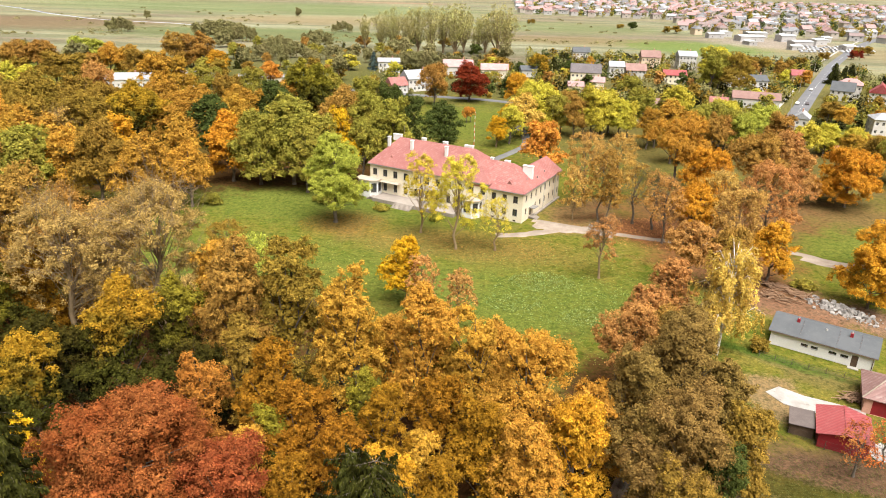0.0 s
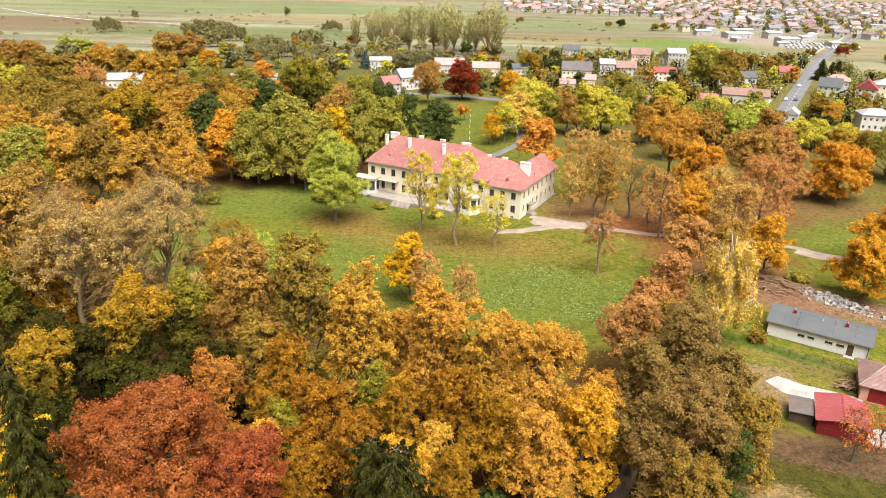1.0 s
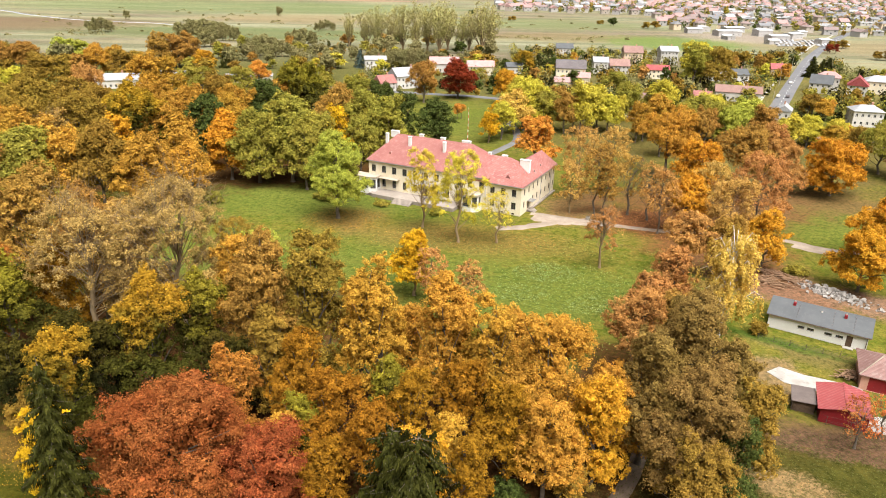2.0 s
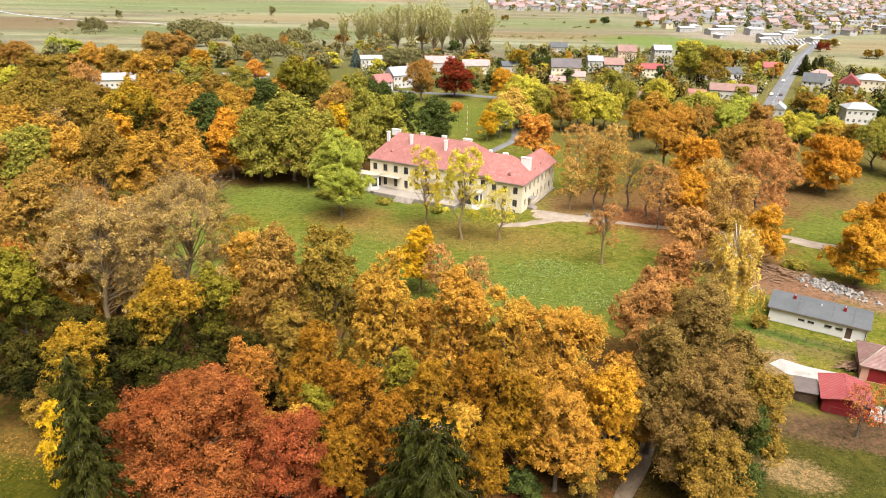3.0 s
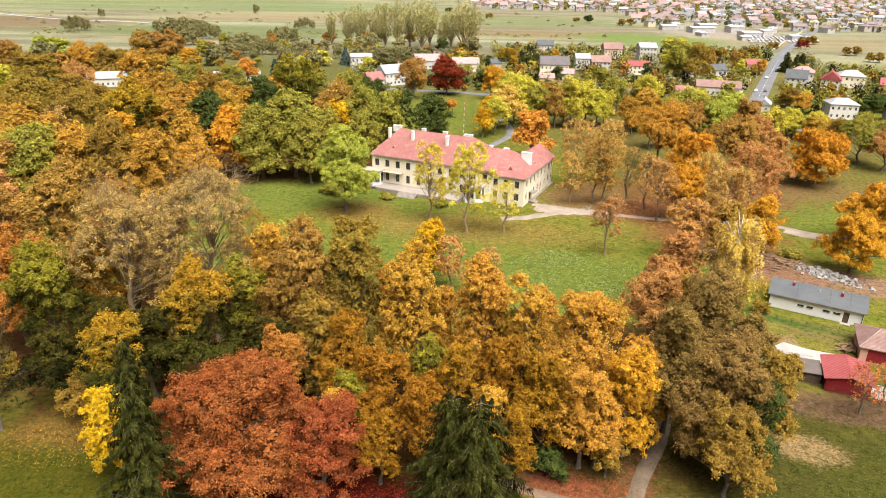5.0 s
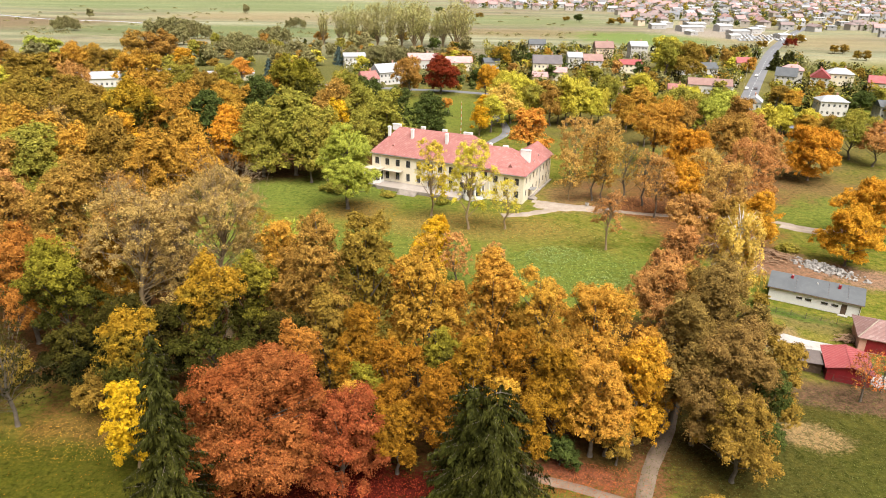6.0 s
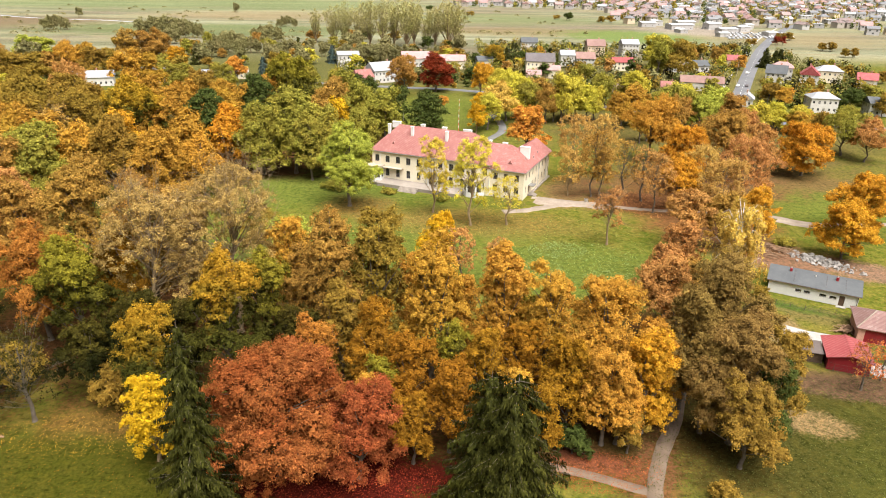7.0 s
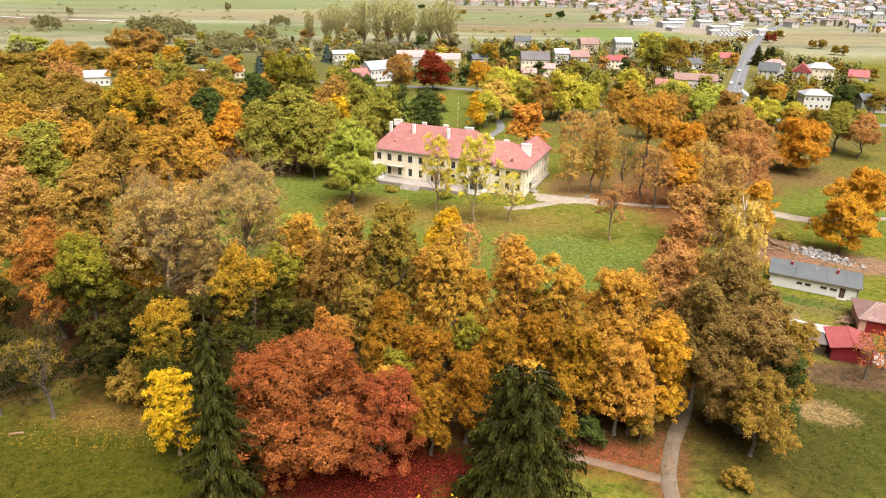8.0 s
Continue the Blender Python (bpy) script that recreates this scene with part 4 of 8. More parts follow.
def manor():
    """The manor, laid out from its near corner: local x runs along the front (to the far end), local y to the back."""
    # local x = along the front, mirrored so that y runs to the back: x axis (-0.877, 0.480), y axis (0.480, 0.877)
    # to keep a right-handed frame the front runs along -x
    top = empty("manor_house", pose(21.3, 168.6, 0, 0, 0, -28.7), "long two-storey cream manor house under a faded red hipped roof", "manor house")

    def face(length, origin, turn, z0, z1, openings, name="wall", label=""):
        ob = part(name, wall_panel(length, z0, z1, 0.45, [o[:4] for o in openings]), CREAM, top, label)
        ob.matrix_local = pose(*origin, 0, 0, turn)
        for x0, x1, a, b, *kind in openings:
            if kind and kind[0] == "door":
                door = part("door", boxed(x0 + 0.02, x1 - 0.02, 0.16, 0.24, a + 0.01, b - 0.02, bevel=0.01), DARK_WOOD, top, "dark wooden manor door")
                door.matrix_local = pose(*origin, 0, 0, turn)
                continue
            window(top, pose(*origin, 0, 0, turn) @ pose((x0 + x1) / 2, 0.05, a), x1 - x0 - 0.002, b - a - 0.002, DARK_WOOD if kind != ["white"] else WHITE, (1, 1))

    # main block: local x from -48 to -10
    ups = [(0.95 + 3.42 * i, 2.35 + 3.42 * i, 5.8, 7.8) for i in range(11)]
    lows = [(1.05 + 3.42 * i, 2.25 + 3.42 * i, 1.7, 3.9) for i in range(11) if i not in (0, 9, 10)]
    lows[4] = (lows[4][0] - 0.1, lows[4][1] + 0.1, 1.0, 3.9, "door")
    face(37.4, (-47.6, 0.25, 0), 0, 0.0, 9.0, ups + lows)
    face(15.0, (-47.6, 15.7, 0), -90, 0.0, 9.0, [(1.5 + 3.2 * i, 2.7 + 3.2 * i, 5.9, 7.7) for i in range(4)] + [(1.5 + 3.2 * i, 2.7 + 3.2 * i, 1.7, 3.9) for i in range(4)])
    face(37.4, (-10.2, 15.7, 0), 180, 0.0, 9.0, [(1.4 + 3.4 * i, 2.6 + 3.4 * i, 5.9, 7.7) for i in range(11)])
    face(14.5, (-10.2, 0.72, 0), 90, 8.05, 9.0, [])
    # low wing: local x from -10.2 to -0.4
    w_up = [(0.9 + 3.1 * i, 2.2 + 3.1 * i, 5.1, 7.0) for i in range(3)]
    w_low = [(0.9 + 3.1 * i, 2.2 + 3.1 * i, 1.6, 3.5) for i in range(3)]
    w_base = [(1.1 + 3.1 * i, 1.9 + 3.1 * i, 0.15, 0.6) for i in range(3)]
    face(9.8, (-10.2, 0.6, 0), 0, 0.0, 8.0, w_up + w_low + w_base)
    s_up = [(1.6 + 3.35 * i, 2.6 + 3.35 * i, 5.2, 6.9) for i in range(8)]
    s_low = [(1.6 + 3.35 * i, 2.6 + 3.35 * i, 1.7, 3.4) for i in range(8) if i != 1]
    face(26.4, (-0.4, 1.05, 0), 90, 0.0, 8.0, s_up + s_low + [(4.9, 6.1, 0.5, 2.8, "door")])
    face(9.0, (-0.85, 27.45, 0), 180, 0.0, 8.0, [])
    face(11.3, (-9.85, 27.0, 0), -90, 0.0, 8.0, [])
    # roofs, each a closed solid
    e, z = 0.55, 9.0
    x0, x1, y0, y1 = -47.6 - e, -10.2 + e, 0.25 - e, 15.7 + e
    ym = (y0 + y1) / 2
    part("roof", solid([(x0, y0, z), (x1, y0, z), (x1, y1, z), (x0, y1, z), (x0, y0, z + 0.18), (x1, y0, z + 0.18), (x1, y1, z + 0.18), (x0, y1, z + 0.18), (x0 + 5.9, ym, 15.8), (x1 - 8.6, ym, 15.8)],
         [(3, 2, 1, 0), (0, 1, 5, 4), (1, 2, 6, 5), (2, 3, 7, 6), (3, 0, 4, 7), (4, 5, 9, 8), (5, 6, 9), (6, 7, 8, 9), (7, 4, 8)]), ROOF_RED, top, "main hipped roof in faded red sheets")
    x0, x1, y0, y1, z = -15.5, -0.4 + e, 0.6 - e, 16.2, 8.0
    part("roof", solid([(x0, y0, z), (x1, y0, z), (x1, y1, z), (x0, y1, z), (x0, y0, z + 0.18), (x1, y0, z + 0.18), (x1, y1, z + 0.18), (x0, y1, z + 0.18), (x0, 8.2, 13.5), (-6.8, 8.2, 13.5)],
         [(3, 2, 1, 0), (0, 1, 5, 4), (1, 2, 6, 5), (2, 3, 7, 6), (3, 0, 4, 7), (4, 5, 9, 8), (5, 6, 9), (6, 7, 8, 9), (7, 4, 8)]), ROOF_RED, top, "lower hipped wing roof in faded red sheets")
    x0, x1, y0, y1, z = -10.2, -0.4 + e, 8.0, 27.45 + e, 8.0
    xm = (x0 + x1) / 2
    part("roof", solid([(x0, y0, z), (x1, y0, z), (x1, y1, z), (x0, y1, z), (x0, y0, z + 0.18), (x1, y0, z + 0.18), (x1, y1, z + 0.18), (x0, y1, z + 0.18), (xm, y0, 11.6), (xm, y1, 11.6)],
         [(3, 2, 1, 0), (0, 1, 5, 8, 4), (1, 2, 6, 5), (2, 3, 7, 9, 6), (3, 0, 4, 7), (4, 8, 9, 7), (8, 5, 6, 9)]), ROOF_RED, top, "gabled side wing roof in faded red sheets")
    # gutters and rainwater pipes
    for a, b in (((-48.0, -0.38, 8.98), (-9.7, -0.38, 8.98)), ((-9.8, 0.0, 7.98), (0.2, 0.0, 7.98)), ((0.22, 0.1, 7.98), (0.22, 27.9, 7.98))):
        part("gutter", mesh_of("gutter", *tube([a, b], [0.09, 0.09], 6), STEEL), None, top)
    for x, y, h in ((-44.8, 0.14, 8.9), (-10.45, 0.14, 8.9), (-30.0, 0.14, 8.9), (-0.28, 15.5, 7.9), (-0.28, 24.0, 7.9)):
        part("drainpipe", mesh_of("drainpipe", *tube([(x, y, 0.02), (x, y, h)], [0.09, 0.09], 6), WHITE), None, top)
    # chimneys
    for x, y, z0, z1, w, d in ((-44.3, 5.3, 11.5, 16.1, 0.8, 0.8), (-43.4, 8.4, 14.6, 16.3, 2.6, 0.9), (-36.7, 5.3, 11.0, 16.0, 0.8, 0.8), (-34.7, 8.5, 13.0, 16.3, 1.2, 0.9),
                               (-25.5, 5.0, 11.0, 15.9, 0.8, 0.8), (-27.7, 8.4, 14.2, 16.2, 1.3, 0.9), (-20.4, 8.5, 14.0, 16.2, 2.5, 0.9), (-13.4, 8.8, 12.0, 13.85, 0.8, 0.8), (-8.9, 8.9, 12.0, 13.6, 1.4, 0.9)):
        chimney(top, x, y, z0, z1, w, d, LIMEWASH)
    chimney(top, -3.0, 9.4, 9.6, 13.0, 2.8, 1.1, LIMEWASH)
    # roof hatches and vents
    for x, y, z in ((-41.5, 2.3, 11.05), (-5.0, 2.2, 9.75)):
        part("roof_vent", solid([(x - 0.7, y - 0.2, z - 0.2), (x + 0.7, y - 0.2, z - 0.2), (x, y - 0.2, z + 0.75), (x, y + 1.1, z + 0.75), (x - 0.7, y + 0.5, z - 0.2), (x + 0.7, y + 0.5, z - 0.2)], [(0, 1, 2), (0, 2, 3, 4), (1, 5, 3, 2), (0, 4, 5, 1), (4, 3, 5)]), ROOF_RED, top, "small triangular roof vent")
    for x, y, z in ((-1.2, 12.0, 9.4), (-1.6, 18.0, 9.6), (-2.0, 6.6, 10.2)):
        part("roof_vent", mesh_of("roof_vent", *tube([(x, y, z), (x, y, z + 0.5)], [0.12, 0.12], 6), STEEL), None, top)

    # the two one-storey bays with their flat roofs, and the balconies
    def bay(cx, wide, deep, h):
        pts = [(cx - wide / 2, 0.24), (cx - wide / 2, -deep * 0.55), (cx - wide / 4, -deep), (cx + wide / 4, -deep), (cx + wide / 2, -deep * 0.55), (cx + wide / 2, 0.24)]
        for (xa, ya), (xb, yb) in zip(pts, pts[1:]):
            d = math.hypot(xb - xa, yb - ya)
            side = ya > 0 or yb > 0
            ops = [] if d < 1.6 else [(d / 2 - min(1.1, d * 0.36), d / 2 + min(1.1, d * 0.36), 1.5, 4.1)]
            m = pose(xa, ya, 0, 0, 0, math.degrees(math.atan2(yb - ya, xb - xa)))
            w = part("bay_wall", wall_panel(d, 0.0, h, 0.25, ops), LIMEWASH, top, "whitewashed bay wall")
            w.matrix_local = m
            for o in ops:
                window(top, m @ pose((o[0] + o[1]) / 2, 0.03, o[2]), o[1] - o[0] - 0.002, o[3] - o[2] - 0.002, DARK_WOOD, (1, 1))
        grown = [(cx + (x - cx) * 1.12, y - (0.4 if y < 0 else 0)) for x, y in pts]
        n = len(grown)
        part("bay_roof", solid([(x, y, h) for x, y in grown] + [(x, y, h + 0.28) for x, y in grown], [tuple(range(n))[::-1], tuple(range(n, 2 * n))] + [(i, (i + 1) % n, n + (i + 1) % n, n + i) for i in range(n)]), BALCONY, top, "flat bay roof with a pale cornice")

    bay(-47.0, 6.6, 3.2, 4.8)
    bay(-14.4, 5.6, 3.4, 4.6)
    part("balcony", boxed(-43.4, -37.2, -1.5, 0.24, 4.5, 4.7, bevel=0.03), BALCONY, top)
    part("balcony", boxed(-28.6, -22.4, -1.9, 0.24, 4.75, 5.0, bevel=0.03), BALCONY, top)
    for x in (-28.4, -25.5, -22.6):
        part("balcony_column", mesh_of("balcony_column", *tube([(x, -1.65, 1.05), (x, -1.65, 4.75)], [0.2, 0.17], 8), WHITE), None, top)
    rail = bmesh.new()
    for k in range(32):
        x = -28.5 + k * 6.0 / 31
        box(rail, x - 0.02, x + 0.02, -1.86, -1.82, 5.0, 5.95)
    box(rail, -28.6, -22.4, -1.88, -1.80, 5.95, 6.02)
    part("railing", rail, STEEL, top)
    # terrace with its steps
    part("terrace", boxed(-43.2, -17.4, -5.4, 0.22, -0.1, 1.0, bevel=0.06), TERRACE, top, "weathered stone terrace along the front")
    for k in range(6):
        part("step", boxed(-35.6, -29.8, -5.42 - 0.36 * (k + 1), -5.40, -0.1, 0.86 - 0.155 * k, bevel=0.02), TERRACE, top)
    for k in range(5):
        part("step", boxed(-44.6 - 0.3 * k, -43.22, -4.6, -3.0, -0.1, 0.85 - 0.17 * k), TERRACE, top)
    # side door canopy, its steps and the plinth strip
    part("canopy", boxed(-0.38, 1.3, 5.2, 8.0, 2.95, 3.1), STEEL, top)
    for k in range(3):
        part("step", boxed(-0.38, 1.9 - 0.35 * k, 5.4, 7.8, -0.05, 0.16 * (k + 1)), TERRACE, top)
    part("plinth", boxed(-0.38, 0.35, 8.2, 27.4, -0.05, 0.35, bevel=0.04), TERRACE, top)
    # lightning rod
    part("lightning_rod", mesh_of("lightning_rod", *tube([(-41.0, 8.0, 16.9), (-41.0, 8.0, 19.5)], [0.04, 0.02], 5), STEEL), None, top)
    return top


manor()


def house(name, x, y, turn, w, d, h, rise, wall, roof, label, storeys=2, group="village houses", hip=False, category="house", smoke=True, step=2.4, front_only=False):
    """A plain house: four walls with windows, a gabled or hipped roof, a chimney; its long side along local x."""
    top = empty(name, pose(x, y, 0, 0, 0, turn), label, category, group)
    for length, origin, t in ((w, (-w / 2, -d / 2), 0), (d - 0.6, (w / 2, -d / 2 + 0.3), 90), (w, (w / 2, d / 2), 180), (d - 0.6, (-w / 2, d / 2 - 0.3), -90)):
        ops = []
        if not front_only or t == 0:
            n = max(1, int(length / step))
            for s in range(storeys):
                for i in range(n):
                    c = length * (i + 0.5) / n
                    ops.append((c - 0.5, c + 0.5, 0.95 + s * h / storeys, 2.25 + s * h / storeys))
        ob = part("wall", wall_panel(length, 0.0, h, 0.3, ops), wall, top)
        m = pose(*origin, 0, 0, 0, t)
        ob.matrix_local = m
        for o in ops:
            window(top, m @ pose((o[0] + o[1]) / 2, 0.03, o[2]), 0.998, 1.298, WHITE, (1, 0), False)
    e = 0.5
    x0, x1, y0, y1 = -w / 2 - e, w / 2 + e, -d / 2 - e, d / 2 + e
    k = min(d / 2, w / 3) if hip else 0.0
    part("roof", solid([(x0, y0, h), (x1, y0, h), (x1, y1, h), (x0, y1, h), (x0, y0, h + 0.15), (x1, y0, h + 0.15), (x1, y1, h + 0.15), (x0, y1, h + 0.15), (x0 + k, 0, h + rise), (x1 - k, 0, h + rise)],
         [(3, 2, 1, 0), (0, 1, 5, 4), (1, 2, 6, 5), (2, 3, 7, 6), (3, 0, 4, 7), (4, 5, 9, 8), (5, 6, 9), (6, 7, 8, 9), (7, 4, 8)]), roof, top)
    if smoke:
        chimney(top, w * 0.18, d * 0.06, h + rise * 0.6, h + rise + 0.9, 0.7, 0.6, PINK_WALL)
    return top


H1 = "two-storey white village house with a "
house("house", -14, 377, 32, 17, 10, 6.5, 4.2, WHITE, ROOF_SILVER, H1 + "silver sheet roof")
house("house", -25, 366, 32, 9, 8, 4.0, 4.0, WHITE, ROOF_RED, "low white annexe with a red roof")
house("house", -35, 440, 8, 13, 10, 6.8, 2.0, WHITE, ROOF_SILVER, H1 + "low grey roof")
house("house", 83, 417, -8, 17, 11, 6.8, 4.6, CREAM, ROOF_DARK, "large cream village house with a dark roof")
house("house", 108, 447, -6, 9, 10, 7.0, 3.0, WHITE, ROOF_SILVER, H1 + "silver roof")
house("house", 120, 446, -6, 12, 9, 5.0, 4.0, GREY_WALL, ROOF_BROWN, "grey village house with a brown roof")
house("house", 145, 505, -4, 13, 10, 7.0, 4.4, SAND, ROOF_BROWN, "sand-coloured village house with a brown roof")
house("house", 169, 500, -4, 12, 11, 9.0, 3.2, GREY_WALL, ROOF_SILVER, "tall grey house with a grey roof", 3)
house("house", 139, 428, -6, 13, 9, 5.2, 2.8, CREAM, ROOF_SCARLET, "cream house with a bright red roof")
house("house", 101, 532, -6, 12, 9, 6.2, 3.4, WHITE, ROOF_GREY, H1 + "blue-grey roof")
house("house", 84, 395, -10, 11, 8, 4.6, 2.6, CREAM, ROOF_PINK, "small house with a faded pink roof", 1)
house("house", 72, 385, -6, 8, 7, 3.4, 2.4, SAND, ROOF_PINK, "small shed-like house with a pink roof", 1)
house("house", 158, 354, -18, 22, 9, 4.4, 3.2, WHITE, ROOF_BROWN, "long white farmhouse with a brown roof", 1)
house("house", 180, 406, 4, 9, 9, 6.2, 3.2, WHITE, ROOF_GREY, H1 + "grey roof")
house("house", 176, 424, 4, 12, 8, 4.0, 2.2, GREY_WALL, ROOF_SILVER, "low grey house with a pale roof", 1)
house("house", 228, 455, -12, 10, 8, 3.6, 3.4, SAND, ROOF_SCARLET, "small wooden house with a red roof", 1)
house("house", 218, 384, -32, 11, 10, 5.2, 4.6, WHITE, ROOF_GREY, "white gabled house beside the road")
house("house", 229, 397, -30, 12, 11, 7.0, 3.0, WHITE, ROOF_PINK, "tall white house with a pink roof", 2, hip=True)
house("house", 236, 379, 58, 10, 10, 5.2, 4.8, WHITE, ROOF_SCARLET, "white gabled house with a red roof")
house("house", 252, 386, -24, 14, 12, 6.6, 3.0, CREAM, ROOF_SILVER, "cream house with a pale hipped roof", 2, hip=True)
house("house", 262, 365, -30, 10, 9, 4.6, 3.6, WHITE, ROOF_SCARLET, "low white house with a red roof", 1)
house("house", 190, 296, -14, 12, 10, 6.6, 2.4, WHITE, ROOF_SILVER, H1 + "low pale hipped roof", 2, hip=True)
house("house", 214, 288, -14, 12, 9, 5.6, 2.6, GREY_WALL, ROOF_GREY, "grey village house with a grey roof")
house("house", 228, 290, -14, 8, 8, 6.0, 4.0, SAND, ROOF_BROWN, "narrow house with a brown gable")
house("house", 104, 320, -20, 13, 9, 4.8, 3.4, CREAM, ROOF_BROWN, "cream cottage half hidden by trees", 1)
house("house", 136, 345, -18, 8, 7, 3.4, 2.6, SAND, ROOF_RED, "small cottage with a red roof", 1)
house("house", 161, 310, 60, 9, 6, 3.6, 2.6, WHITE, ROOF_SILVER, "white shed with a steep pale roof", 1)
house("house", -163, 360, 14, 24, 10, 4.2, 3.0, WHITE, ROOF_SILVER, "long white house among the trees", 1)
house("house", -132, 372, 14, 20, 10, 4.4, 3.2, WHITE, ROOF_SILVER, "white gabled house among the trees", 1)
house("house", -100, 385, 10, 24, 9, 3.6, 1.2, CREAM, ROOF_SILVER, "low pale house among the trees", 1)
house("house", 30, 430, 0, 16, 9, 5.0, 3.4, CREAM, ROOF_PINK, "pale house behind the meadow trees", 1)
house("house", 8, 440, 4, 18, 10, 5.0, 4.0, WHITE, ROOF_PINK, "pale house behind the meadow trees", 1)
house("house", 52, 440, 6, 10, 8, 4.0, 2.6, GREY_WALL, ROOF_GREY, "grey house beside dark conifers", 1)

# the town across the meadow: seven builds, repeated
def town_house(x, y, w, d, h, rise, wall, roof, hip):
    """A far, simple house: walls, roof, chimney and the windows that show."""
    top = empty("town_house", pose(x, y, 0, 0, 0, 8), "small pale town house with a pitched roof", "house", "town houses")
    part("wall", boxed(-w / 2, w / 2, -d / 2, d / 2, 0, h), wall, top)
    e, k = 0.5, min(d / 2, w / 3) if hip else 0.0
    x0, x1, y0, y1 = -w / 2 - e, w / 2 + e, -d / 2 - e, d / 2 + e
    part("roof", solid([(x0, y0, h), (x1, y0, h), (x1, y1, h), (x0, y1, h), (x0, y0, h + 0.15), (x1, y0, h + 0.15), (x1, y1, h + 0.15), (x0, y1, h + 0.15), (x0 + k, 0, h + rise), (x1 - k, 0, h + rise)],
         [(3, 2, 1, 0), (0, 1, 5, 4), (1, 2, 6, 5), (2, 3, 7, 6), (3, 0, 4, 7), (4, 5, 9, 8), (5, 6, 9), (6, 7, 8, 9), (7, 4, 8)]), roof, top)
    chimney(top, w * 0.18, d * 0.06, h + rise * 0.6, h + rise + 0.9, 0.8, 0.7, PINK_WALL, False)
    for px, py, t in ((-w * 0.28, -d / 2 - 0.12, 0), (w * 0.28, -d / 2 - 0.12, 0), (0.0, -d / 2 - 0.12, 0), (w / 2 + 0.12, 0.0, 90), (-w / 2 - 0.12, 0.0, -90)):
        part("window", town_pane, None, top).matrix_local = pose(px, py, h * 0.62 if px != 0.0 else h * 0.2, 0, 0, t)
    return top


bm = boxed(-0.8, 0.8, 0.0, 0.2, 0, 1.5)
town_pane = bpy.data.meshes.new("window")
bm.to_mesh(town_pane)
bm.free()
town_pane.materials.append(GLASS)
TOWN_WALL = plain("town_render", (0.50, 0.48, 0.46), (0.42, 0.40, 0.38), 0.3, 4.0, 0.9, 0.1)
TOWN_SAND = plain("town_sand_render", (0.47, 0.41, 0.34), (0.42, 0.37, 0.31), 0.3, 4.0, 0.9, 0.1)
TOWN_PINK = roofing("town_pink_roof", (0.33, 0.19, 0.175), (0.38, 0.24, 0.22), (0.42, 0.31, 0.29))
TOWN_BROWN = roofing("town_brown_roof", (0.20, 0.145, 0.135), (0.25, 0.19, 0.175), (0.30, 0.24, 0.22))
TOWN_GREY = roofing("town_grey_roof", (0.16, 0.16, 0.165), (0.21, 0.21, 0.215), (0.27, 0.27, 0.27))
TOWN_KINDS = ((12, 10, 5.6, 4.2, TOWN_WALL, TOWN_PINK, False), (11, 10, 6.2, 2.4, TOWN_SAND, TOWN_BROWN, True), (14, 10, 5.4, 3.0, TOWN_WALL, TOWN_BROWN, False), (11, 9, 6.4, 3.0, SAND, TOWN_GREY, True),
              (13, 11, 5.8, 3.0, TOWN_WALL, ROOF_SILVER, False), (12, 10, 6.4, 3.4, TOWN_SAND, TOWN_PINK, False), (16, 10, 4.0, 1.2, TOWN_WALL, ROOF_SILVER, False), (12, 10, 6.4, 2.8, TOWN_WALL, TOWN_GREY, False))
TOWN = [town_house(336 + 19 * i, 960 + 5 * i, *kind) for i, kind in enumerate(TOWN_KINDS)]
rng = random.Random(7)
placed = []
for row in range(42):
    for col in range(52):
        x, y = 110 + col * 25 + rng.uniform(-7, 7) + (row % 2) * 12, 650 + row * 27 + rng.uniform(-7, 7)
        along = abs(x - (457 + (y - 776) * (0.75 if y < 900 else 1.25)))
        town = y > 1060 + max(0.0, 300 - x) * 0.2 or (x > 262 + (y - 790) * 0.25 and y > 800) or (x > 420 and y > 740) or (x > 480 and y > 650)
        if not town or x > 0.72 * y + 40 or x < 0.09 * y or (y < 1150 and along < 11) or rng.random() < 0.2:
            continue
        if min(abs(x - 336 - 19 * i) + abs(y - 960 - 5 * i) for i in range(8)) < 16:
            continue
        if x > 455 + (y - 776) * 0.75 and y < 1000 and rng.random() < 0.5:
            continue
        placed.append((y, x))
placed.sort()
for y, x in placed[:290]:
    copy_thing(rng.choice(TOWN), pose(x, y, 0, 0, 0, rng.choice((8, 98, -20, 70)) + rng.uniform(-10, 10)))
far_walls, far_roofs = [], {}
